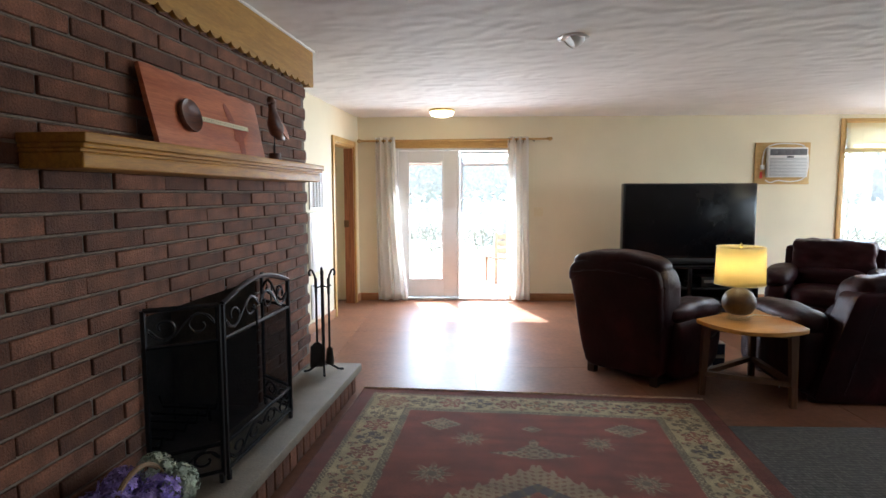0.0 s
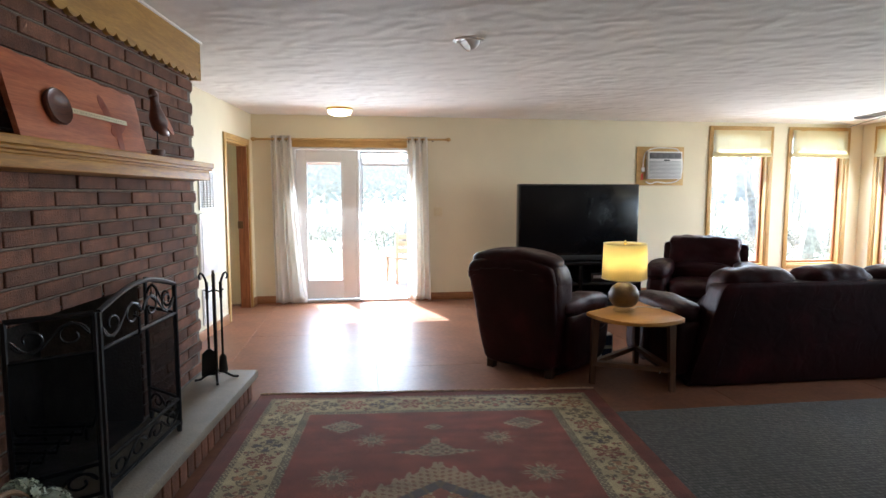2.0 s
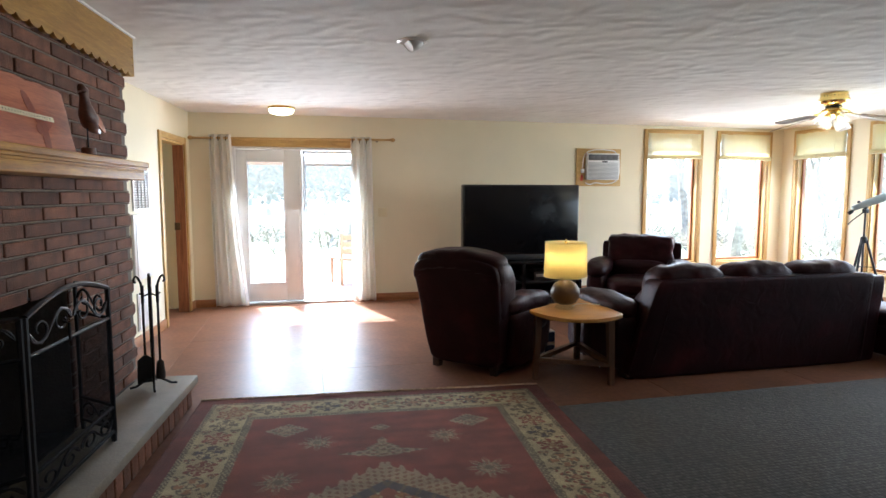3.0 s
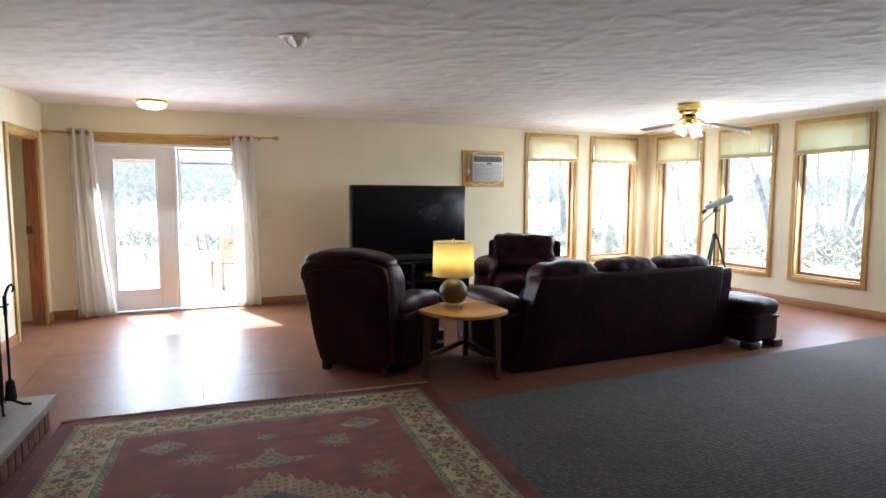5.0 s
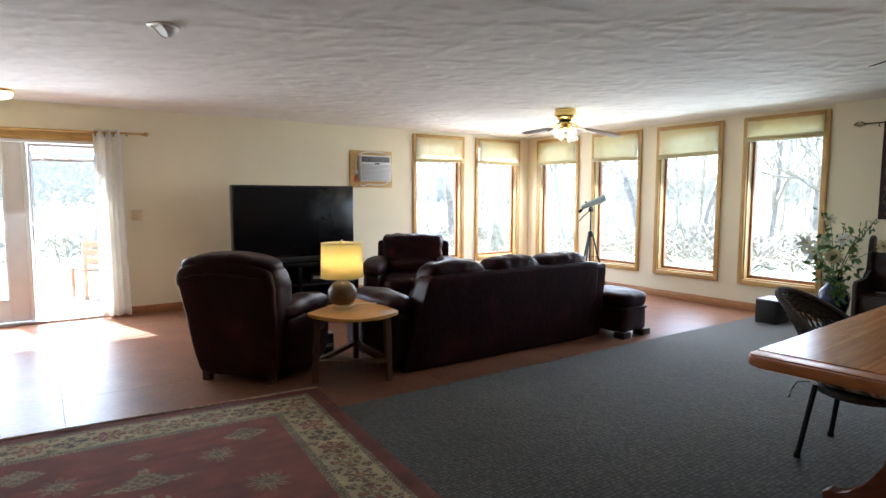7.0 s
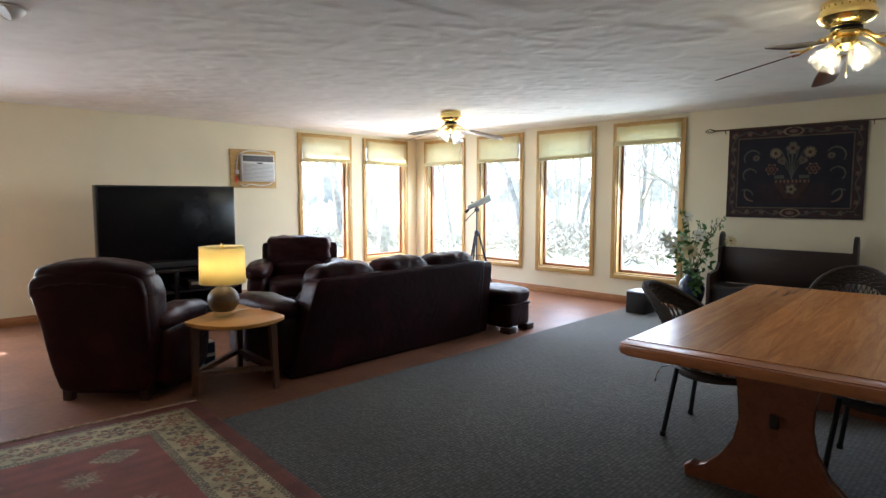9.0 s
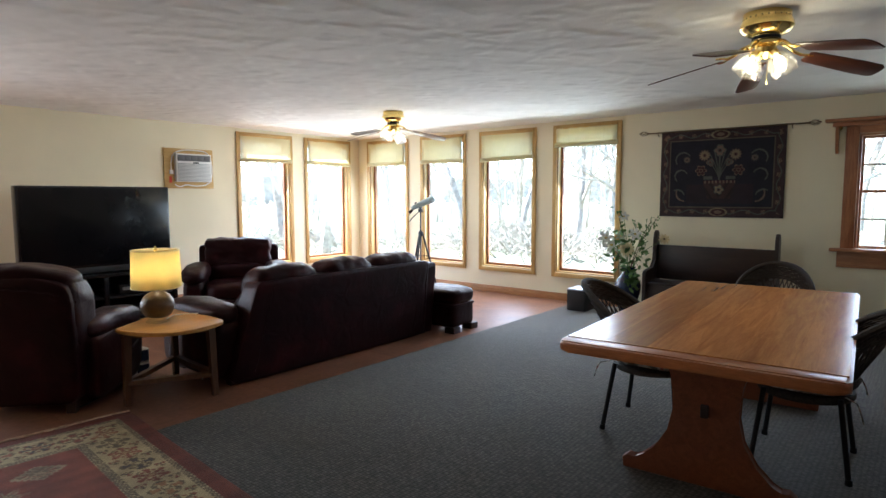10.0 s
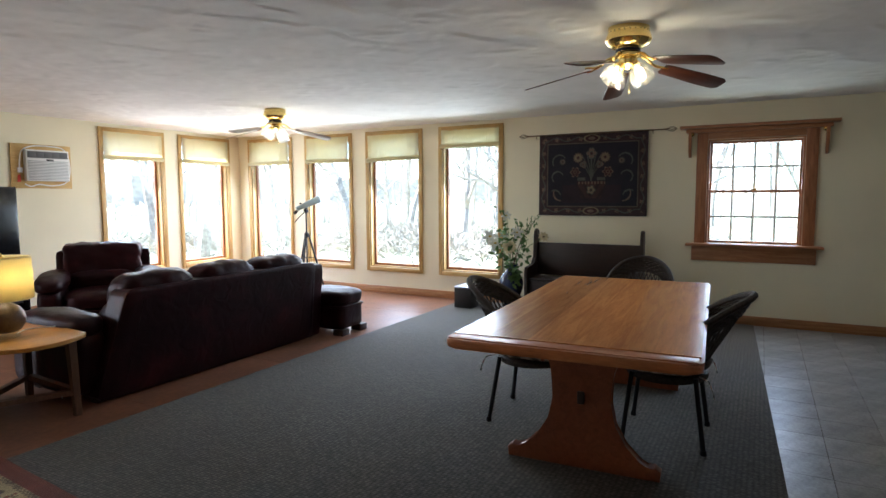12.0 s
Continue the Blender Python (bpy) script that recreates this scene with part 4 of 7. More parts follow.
M_SOOT = surface("sooty_firebrick", (0.06, 0.055, 0.05), 0.95, var=0.4)
M_PINE = wood("yellow_pine", (0.48, 0.275, 0.053), (0.35, 0.18, 0.03), 0.45, axis=1)
FIRE, OPENING = fireplace()
hearth = thing("hearth", "raised hearth, pale concrete slab on upright bricks", "hearth", F)
part("slab", box(0.001, 0.37, -3.4, 0.02, 0.155, 0.21, 0.008), M_CONC, hearth)
part("core", box(0.001, 0.318, -3.4, 0.0, 0.0, 0.155), M_MORTAR, hearth)

M_MANTEL = wood("golden_varnished_oak", (0.60, 0.31, 0.045), (0.38, 0.17, 0.025), 0.55, axis=1)
mantel = thing("mantel_shelf", "golden oak mantel shelf with stepped moulding", "mantel", F)
for k, (x, e, z0, z1, bv) in enumerate(((0.225, 0.0, 1.583, 1.613, 0.004), (0.218, 0.012, 1.567, 1.583, 0.006), (0.205, 0.03, 1.556, 1.567, 0.003), (0.212, 0.045, 1.508, 1.556, 0.006))):
    part("moulding" if k else "shelf", box(0.0, x, -2.46 + e * 0.12, -0.30 - e, z0, z1, bv, 3), M_MANTEL, mantel)


def valance():
    """The pine fascia under the ceiling with a scalloped lower edge."""
    v = thing("valance", "yellow pine valance board with a scalloped lower edge", "trim board", F)
    pts = [(-3.4, 2.425)]
    n = 34
    w = 3.48 / n
    for k in range(n):
        for s in range(6):
            u = (k + s / 6) * w
            pts.append((-3.4 + u, 2.20 - 0.024 * math.sin(math.pi * s / 6) ** 0.7))
    pts += [(0.08, 2.185), (0.08, 2.425)]
    bm = outline(pts, 0.008, 0.032, m=Matrix(((0, 0, 1, 0), (1, 0, 0, 0), (0, 1, 0, 0), (0, 0, 0, 1))))
    part("board", bm, M_PINE, v)
    part("return_board", box(-0.3, 0.007, 0.058, 0.08, 2.185, 2.425, 0.002), M_PINE, v)
    part("ceiling_trim", box(0.002, 0.045, -3.4, 0.095, 2.4255, 2.4395, 0.004), M_WHITE, v)
    for z in (2.25, 2.30, 2.36):
        part("screw", lathe([(0.004, 0), (0.003, 0.002)], 8), M_BLACK, v, m=pose(0.032, 0.055, z, 0, 90))


valance()


def mantel_board():
    b = thing("wooden_wall_board", "live-edge red wood board with turned dish and rule", "wood art", F @ pose(0.105, 0, 1.614, 0, -11))
    n = 26
    pts = [(-1.905, 0.0), (-1.908, 0.08), (-1.915, 0.16), (-1.92, 0.25), (-1.925, 0.325)]
    pts += [(-1.925 + 0.99 * k / n, 0.327 - 0.022 * k / n + 0.004 * math.sin(k * 1.3)) for k in range(1, n)]
    pts += [(-0.935, 0.30), (-0.93, 0.2), (-0.945, 0.1), (-0.93, 0.0)]
    swap = Matrix(((0, 0, 1, 0), (1, 0, 0, 0), (0, 1, 0, 0), (0, 0, 0, 1)))
    part("board", outline(pts, -0.02, 0.0, 0.004, m=swap), M_CHERRY, b)
    # dark wood here carries the shade inside the carved bowl
    part("dish", lathe([(0.0, 0.004), (0.055, 0.006), (0.086, 0.018), (0.098, 0.024), (0.103, 0.018), (0.096, 0.0)], 28), M_DARKCHERRY, b, "hollowed wooden dish, its colour darkened for shade", m=pose(0.0, -1.655, 0.15, 0, 90) @ Matrix.Diagonal((0.7, 0.78, 1, 1)))
    part("rule", box(0.001, 0.005, -1.57, -1.09, 0.142, 0.164, 0.001), M_IVORY, b, "pale inlaid measuring strip", m=pose(0, 0, 0))
    for k in range(22):
        part("tick", box(0.0052, 0.0056, -1.57 + k * 0.021, -1.567 + k * 0.021, 0.149, 0.156), M_BLACK, b)
    leaf = [(0.10 * math.cos(a) * (1 if math.cos(a) > 0 else 0.6), 0.028 * math.sin(a)) for a in [2 * math.pi * k / 18 for k in range(18)]]
    for a, y, z in ((-58, -1.27, 0.205), (20, -1.2, 0.11), (85, -1.19, 0.05)):
        part("inlay", outline(leaf, 0, 0.0008), M_MIDCHERRY, b, m=Matrix.Translation((0.001, y, z)) @ swap @ Matrix.Rotation(radians(a), 4, "Z"))
    return b


M_CHERRY = wood("polished_red_wood", (0.60, 0.20, 0.085), (0.42, 0.11, 0.045), 0.32, 2.0, axis=1, coat=0.15)
M_MIDCHERRY = wood("red_heartwood", (0.36, 0.085, 0.04), (0.26, 0.06, 0.03), 0.3, axis=1)
M_DARKCHERRY = wood("dark_heartwood", (0.16, 0.06, 0.032), (0.08, 0.028, 0.016), 0.35, axis=1)
mantel_board()


def shore_bird():
    b = thing("carved_bird", "carved dark wooden shorebird on a wire over a round block", "carving", F @ pose(0.185, -1.0, 1.6135) @ Matrix.Scale(0.95, 4))
    part("block", lathe([(0.03, 0), (0.034, 0.003), (0.034, 0.032), (0.03, 0.036)], 24), M_DARKCHERRY, b)
    part("wire", tube([(0, 0, 0.034), (0, 0, 0.16)], 0.0035), M_BLACK, b)
    prof = [((0, -0.045, 0.305), 0.012), ((0, -0.04, 0.318), 0.022), ((0, -0.025, 0.315), 0.024), ((0, -0.018, 0.285), 0.020), ((0, -0.012, 0.25), 0.026), ((0, 0.0, 0.21), 0.038), ((0, 0.03, 0.175), 0.042), ((0, 0.075, 0.15), 0.03), ((0, 0.12, 0.132), 0.014), ((0, 0.145, 0.122), 0.003)]
    bm = bmesh.new()
    rings = []
    for k, (p, r) in enumerate(prof):
        d = (Vector(prof[min(k + 1, 9)][0]) - Vector(prof[max(k - 1, 0)][0])).normalized()
        side, up = Vector((1, 0, 0)), Vector((1, 0, 0)).cross(d)
        rings.append([bm.verts.new(Vector(p) + 1.3 * r * (0.75 * math.cos(2 * math.pi * j / 14) * side + math.sin(2 * math.pi * j / 14) * up)) for j in range(14)])
    for p, q in zip(rings, rings[1:]):
        for j in range(14):
            bm.faces.new((p[j], p[(j + 1) % 14], q[(j + 1) % 14], q[j]))
    bm.faces.new(rings[0][::-1]), bm.faces.new(rings[-1])
    part("body", bm, M_DARKCHERRY, b)
    part("beak", tube([(0, -0.045, 0.31), (0, -0.075, 0.302), (0, -0.105, 0.288)], 0.006, 8, taper=0.0015), M_DARKCHERRY, b)
    wing = [(0.075 * math.cos(a) * (1.2 if math.cos(a) > 0 else 0.9), 0.022 * math.sin(a)) for a in [2 * math.pi * k / 16 for k in range(16)]]
    for s in (-1, 1):
        part("wing", outline(wing, -0.004, 0.004, 0.002), M_CHERRY, b, m=Matrix.Translation((0.031 * s, 0.055, 0.175)) @ Matrix(((0, 0, 1, 0), (1, 0, 0, 0), (0, 1, 0, 0), (0, 0, 0, 1))) @ Matrix.Rotation(radians(-33), 4, "Z"))


shore_bird()


def scroll(bm, m, w, h, flip=1, r=0.005):
    """A wrought S-scroll that fills w by h in the panel's plane (x, z)."""
    pts = []
    for k in range(25):
        a = k / 24 * 2.2 * math.pi
        s = 1 - k / 24 * 0.72
        pts.append((-w * 0.25 + math.cos(a + math.pi) * w * 0.22 * s, math.sin(a + math.pi) * h * 0.38 * s))
    pts = pts[::-1]
    for k in range(1, 9):
        t = k / 8
        pts.append((-w * 0.47 + w * 0.94 * t, -h * 0.36 * math.sin(math.pi * 2 * t)))
    for k in range(25):
        a = k / 24 * 2.2 * math.pi
        s = 1 - k / 24 * 0.72
        pts.append((w * 0.25 + math.cos(a) * w * 0.22 * s, math.sin(a) * h * 0.38 * s))
    tube([m @ Vector((x * flip, 0, z)) for x, z in pts], r, 6, bm)


def fire_screen():
    s = thing("fireplace_screen", "black wrought-iron folding fireplace screen with scrolls and mesh", "fire screen", F @ pose(0, 0, 0.2105))
    corners = [(0.012, -1.95), (0.252, -1.765), (0.252, -1.03), (0.012, -0.845)]
    for k in range(3):
        (x0, y0), (x1, y1) = corners[k], corners[k + 1]
        w = math.hypot(x1 - x0, y1 - y0)
        m = Matrix.Translation((x0, y0, 0)) @ Matrix.Rotation(math.atan2(y1 - y0, x1 - x0), 4, "Z")
        p = thing("panel", "", "")
        p.parent, p.matrix_basis = s, m
        for key in list(p.keys()):
            del p[key]
        rise = 0.065 if k == 1 else 0.0
        top = lambda u, rise=rise, k=k: 0.765 + rise * math.sin(math.pi * u)  # noqa: E731
        fr = bmesh.new()
        tube([(0.012, 0, 0.03), (0.012, 0, top(0))], 0.011, 6, fr)
        tube([(w - 0.012, 0, 0.03), (w - 0.012, 0, top(1))], 0.011, 6, fr)
        tube([(0.012 + (w - 0.024) * u / 16, 0, top(u / 16)) for u in range(17)], 0.011, 6, fr)
        for z in (0.05, 0.17, 0.615):
            tube([(0.012, 0, z), (w - 0.012, 0, z)], 0.009, 6, fr)
        for x in (0.02, w - 0.02):
            tube([(x, 0, 0.04), (x, 0, 0.0)], 0.012, 6, fr)
        part("frame", fr, M_IRON, p)
        half = (w - 0.04) / 2
        if k == 1:
            spots = [(0.02 + half / 2, 0.70, half, 0.15, 1), (0.02 + half * 1.5, 0.70, half, 0.15, -1), (0.02 + half / 2, 0.11, half, 0.11, 1), (0.02 + half * 1.5, 0.11, half, 0.11, -1)]
        else:
            spots = [(w / 2, 0.69, w - 0.04, 0.14, 1), (w / 2, 0.11, w - 0.04, 0.11, 1)]
        for cx, cz, sw, shh, flip in spots:
            sc = bmesh.new()
            scroll(sc, Matrix.Translation((cx, 0, cz)), sw, shh, flip)
            part("scroll", sc, M_IRON, p)
        part("mesh", box(0.014, w - 0.014, -0.012, -0.010, 0.05, 0.615), M_MESH, p)
    part("handle", tube([(0.262, -1.5, 0.70), (0.285, -1.5, 0.69), (0.285, -1.5, 0.62), (0.262, -1.5, 0.61)], 0.006), M_IRON, s)
    return s


def wire_mesh():
    """Fine black wire cloth: mostly clear between the wires."""
    m, n, l, b = nodes_of("black_wire_cloth")
    n.remove(b)
    t, d, mx = n.new("ShaderNodeBsdfTransparent"), n.new("ShaderNodeBsdfDiffuse"), n.new("ShaderNodeMixShader")
    t.inputs[0].default_value, d.inputs[0].default_value = (1, 1, 1, 1), (0.012, 0.012, 0.013, 1)
    mx.inputs[0].default_value = 0.34
    l.new(t.outputs[0], mx.inputs[1]), l.new(d.outputs[0], mx.inputs[2]), l.new(mx.outputs[0], n["Material Output"].inputs[0])
    return m


M_IRON = surface("black_wrought_iron", (0.02, 0.02, 0.021), 0.42, 0.4, var=0.2, bump=0.1)
M_MESH = wire_mesh()
fire_screen()
grate = thing("fire_grate", "black iron fire grate inside the firebox", "grate", F @ pose(-0.28, -1.39, 0.2))
for k in range(6):
    y = -0.25 + k * 0.1
    part("bar", tube([(0.17, y, 0.14), (0.15, y, 0.08), (-0.15, y, 0.08), (-0.17, y, 0.14)], 0.008), M_IRON, grate)
for x in (-0.1, 0.1):
    part("rail", tube([(x, -0.28, 0.0), (x, -0.27, 0.07), (x, 0.27, 0.07), (x, 0.28, 0.0)], 0.009), M_IRON, grate)


def fire_tools():
    t = thing("fireplace_tool_set", "black iron fireplace tool stand with shovel, brush and poker", "fire tools", F @ pose(0.16, -0.20, 0.2105))
    part("post", tube([(0, 0, 0.05), (0, 0, 0.70)], 0.012), M_IRON, t)
    for a in (20, 110, 200, 290):
        c, s = math.cos(radians(a)), math.sin(radians(a))
        part("foot", tube([(0, 0, 0.07), (0.05 * c, 0.05 * s, 0.045), (0.10 * c, 0.10 * s, 0.012), (0.135 * c, 0.135 * s, 0.008)], 0.008), M_IRON, t)
        part("hook", tube([(0, 0, 0.60), (0.03 * c, 0.03 * s, 0.585), (0.06 * c, 0.06 * s, 0.60)], 0.005), M_IRON, t)
    for k, a in enumerate((20, 110, 200, 290)):
        c, s = 0.042 * math.cos(radians(a)), 0.042 * math.sin(radians(a))
        part("tool_rod", tube([(c, s, 0.16), (c, s, 0.62), (c * 1.15, s * 1.15, 0.665), (c * 1.5, s * 1.5, 0.70), (c * 1.8, s * 1.8, 0.71), (c * 2.05, s * 2.05, 0.695), (c * 2.0, s * 2.0, 0.672), (c * 1.75, s * 1.75, 0.672)], 0.0075), M_IRON, t)
        part("grip", tube([(c, s, 0.54), (c, s, 0.65)], 0.0105), M_IRON, t)
        if k == 0:
            part("brush", lathe([(0.008, 0.17), (0.022, 0.155), (0.03, 0.06), (0.028, 0.05)], 12), M_BRISTLE, t, "dark bristle hearth brush", m=pose(c, s, 0))
        elif k == 2:
            part("shovel", outline([(-0.05, -0.09), (0.05, -0.09), (0.045, 0.06), (0.012, 0.09), (-0.012, 0.09), (-0.045, 0.06)], -0.003, 0.003), M_IRON, t, m=pose(c, s, 0.12, 84, 0, a))
        else:
            part("tip", tube([(c, s, 0.165), (c, s, 0.07), (c + 0.02, s, 0.05)], 0.007, taper=0.003), M_IRON, t)


M_BRISTLE = surface("dark_bristle", (0.03, 0.025, 0.02), 0.95, var=0.4, bump=0.4, fine=200)
fire_tools()


def flower_basket():
    b = thing("flower_basket", "basket of purple and pale green silk hydrangeas", "flower basket", F @ pose(0.19, -2.30, 0.2105))
    n = 20
    bm = bmesh.new()
    for k in range(8):
        z = 0.012 + k * 0.016
        r = 0.11 + 0.05 * (k / 7) ** 0.7
        tube([(r * math.cos(2 * math.pi * j / n) + 0.004 * math.sin(j * math.pi + k * math.pi), r * 0.85 * math.sin(2 * math.pi * j / n), z) for j in range(n + 1)], 0.009, 5, bm)
    part("weave", bm, M_WICKER_TAN, b)
    part("basket_floor", lathe([(0.115, 0.0), (0.115, 0.012)], 20), M_WICKER_TAN, b)
    part("handle", tube([(0.03, 0.165 * math.cos(math.pi * k / 16), 0.12 + 0.19 * math.sin(math.pi * k / 16)) for k in range(17)], 0.009, 7), M_WICKER_TAN, b)
    rnd = random.Random(5)
    heads = [(-0.07, -0.10, 0.20, 0), (0.02, -0.12, 0.22, 0), (0.08, -0.06, 0.19, 0), (-0.02, -0.02, 0.25, 0), (0.09, 0.03, 0.21, 0), (0.10, 0.12, 0.20, 1), (0.0, 0.14, 0.23, 1), (-0.08, 0.08, 0.2, 0), (0.13, -0.13, 0.15, 0), (0.05, 0.19, 0.17, 1)]
    for hx, hy, hz, kind in heads:
        verts, faces = [], []
        for _ in range(150):
            d = Vector((rnd.gauss(0, 1), rnd.gauss(0, 1), rnd.gauss(0, 1))).normalized()
            c = d * rnd.uniform(0.05, 0.068)
            t1 = d.orthogonal().normalized()
            t1 = Matrix.Rotation(rnd.uniform(0, 6.3), 3, d) @ t1
            t2 = d.cross(t1)
            for q in range(4):
                a = q * math.pi / 2
                u = math.cos(a) * t1 + math.sin(a) * t2
                v = d.cross(u)
                k = len(verts)
                verts += [c, c + u * 0.009 + v * 0.006 + d * 0.003, c + u * 0.018 + d * 0.004, c + u * 0.009 - v * 0.006 + d * 0.003]
                faces.append((k, k + 1, k + 2, k + 3))
        me = bpy.data.meshes.new("flower_head")
        me.from_pydata(verts, [], faces)
        me.materials.append((M_PURPLE, M_PALEGREEN)[kind])
        o = new("flower_head", me)
        o.parent, o.location = b, (hx, hy, hz)
        tagged(o, ("purple hydrangea head", "pale green hydrangea head")[kind])
    for k in range(10):
        a = k * 0.63
        leaf = outline([(0.0, 0), (0.03, 0.022), (0.075, 0.02), (0.1, 0), (0.075, -0.02), (0.03, -0.022)], -0.001, 0.001)
        part("leaf", leaf, M_LEAFGREEN, b, m=pose(0.08 * math.cos(a), 0.08 * math.sin(a), 0.14, 0, -25, math.degrees(a)))


M_WICKER_TAN = surface("tan_wicker", (0.28, 0.17, 0.08), 0.7, var=0.3, bump=0.2)
M_PURPLE = surface("purple_silk_petals", (0.36, 0.27, 0.66), 0.8, var=0.4, scale=25)
M_PALEGREEN = surface("pale_green_silk_petals", (0.50, 0.56, 0.42), 0.8, var=0.3, scale=25)
M_LEAFGREEN = surface("green_silk_leaves", (0.10, 0.19, 0.05), 0.7, var=0.3)
flower_basket()


# ---------- patterned textiles ----------
def dyed(name, attribute, rough=0.95, fine=420.0, sheen=0.04):
    m, n, l, b = nodes_of(name)
    at, tc, ns, big = n.new("ShaderNodeAttribute"), n.new("ShaderNodeTexCoord"), n.new("ShaderNodeTexNoise"), n.new("ShaderNodeTexNoise")
    at.attribute_name = attribute
    ns.inputs["Scale"].default_value, big.inputs["Scale"].default_value = fine, 6
    l.new(tc.outputs["Object"], ns.inputs[0]), l.new(tc.outputs["Object"], big.inputs[0])
    mx, mx2 = n.new("ShaderNodeMix"), n.new("ShaderNodeMix")
    for q, f in ((mx, 0.85), (mx2, 0.5)):
        q.data_type, q.blend_type = "RGBA", "OVERLAY"
        q.inputs[0].default_value = f
    l.new(at.outputs["Color"], mx.inputs[6]), l.new(ns.outputs[0], mx.inputs[7])
    l.new(mx.outputs[2], mx2.inputs[6]), l.new(big.outputs[0], mx2.inputs[7]), l.new(mx2.outputs[2], b.inputs["Base Color"])
    bp = n.new("ShaderNodeBump")
    bp.inputs["Strength"].default_value, bp.inputs["Distance"].default_value = 0.6, 0.004
    l.new(ns.outputs[0], bp.inputs["Height"]), l.new(bp.outputs[0], b.inputs["Normal"])
    b.inputs["Roughness"].default_value, b.inputs["Sheen Weight"].default_value = rough, sheen
    return m


def woven_sheet(name, wide, tall, cell, colour, lift, material, attribute, thick):
    """A dense sheet in x and -y whose yarns take their dye from a pattern rule."""
    nx, ny = int(wide / cell), int(tall / cell)
    co = np.zeros((ny + 1, nx + 1, 3))
    dye = np.ones((ny + 1, nx + 1, 4))
    for j in range(ny + 1):
        for i in range(nx + 1):
            u, v = wide * i / nx, tall * j / ny
            co[j, i] = (u, -v, lift(u, v))
            dye[j, i, :3] = colour(u, v)
    idx = np.arange((nx + 1) * (ny + 1)).reshape(ny + 1, nx + 1)
    q = np.stack([idx[:-1, :-1], idx[1:, :-1], idx[1:, 1:], idx[:-1, 1:]], -1).reshape(-1, 4)
    me = bpy.data.meshes.new(name)
    me.from_pydata(co.reshape(-1, 3).tolist(), [], q.tolist())
    a = me.color_attributes.new(attribute, "FLOAT_COLOR", "POINT")
    a.data.foreach_set("color", dye.reshape(-1))
    me.polygons.foreach_set("use_smooth", [True] * len(me.polygons))
    me.materials.append(material)
    ob = new(name, me)
    sm = ob.modifiers.new("thick", "SOLIDIFY")
    sm.thickness, sm.offset = thick, -1
    return ob


RED, RUST, CREAM, OLIVE, NAVY = (0.195, 0.053, 0.029), (0.18, 0.062, 0.036), (0.385, 0.31, 0.165), (0.125, 0.095, 0.055), (0.085, 0.07, 0.06)
RW, RL = 2.37, 3.30


def floret(x, y, r, petals, a=CREAM, b=OLIVE, core=RUST):
    """The dye of a rosette at an offset x, y from its middle, or None outside it."""
    d = math.hypot(x, y)
    if d > r:
        return None
    t = math.atan2(y, x)
    edge = r * (0.62 + 0.38 * abs(math.cos(petals * t / 2)))
    if d > edge:
        return None
    return core if d < r * 0.22 else b if d < r * 0.36 else a if d < edge * 0.82 else b


def sprig(x, y, r, petals, a, b, core):
    """A loose rosette: a small eye, a ring of separate leaves and an outer ring of buds."""
    d = math.hypot(x, y)
    if d > r * 1.05:
        return None
    t = math.atan2(y, x)
    if d < r * 0.17:
        return core
    if d < r * 0.27:
        return b
    lobe = math.cos(petals * t)
    if r * 0.32 < d < r * (0.48 + 0.22 * lobe):
        return a if lobe > 0.1 else b
    out = math.cos(petals * t + math.pi)
    if abs(d - r * 0.76) < r * 0.19 * max(0.0, lobe) ** 0.6:
        return a if d < r * 0.8 else b
    if abs(d - r * 0.62) < r * 0.10 * max(0.0, out):
        return b
    return None


MOTIF, SHADE_OF_MOTIF = (0.29, 0.205, 0.115), (0.165, 0.115, 0.065)


def lozenge(x, y, w, h):
    """A stepped diamond filled with a small check."""
    x, y = abs(x), abs(y)
    k = x / w + y / h + 0.10 * math.sin(x * 150) * math.sin(y * 150)
    if k > 1:
        return None
    if 0.48 < k < 0.58:
        return RUST
    return MOTIF if math.sin(x * 125 + 0.8) * math.sin(y * 140 + 0.8) > -0.25 else SHADE_OF_MOTIF


def star(x, y, r):
    """A square rosette with eight split points round a checked middle."""
    d, t = math.hypot(x, y), math.atan2(y, x)
    if d > r * (0.72 + 0.28 * math.cos(8 * t)):
        return None
    if d < r * 0.2 or (0.42 < d / r < 0.5):
        return SHADE_OF_MOTIF
    return MOTIF if math.cos(8 * t + math.pi * (d > 0.3 * r)) > -0.55 else (0.22, 0.09, 0.05)


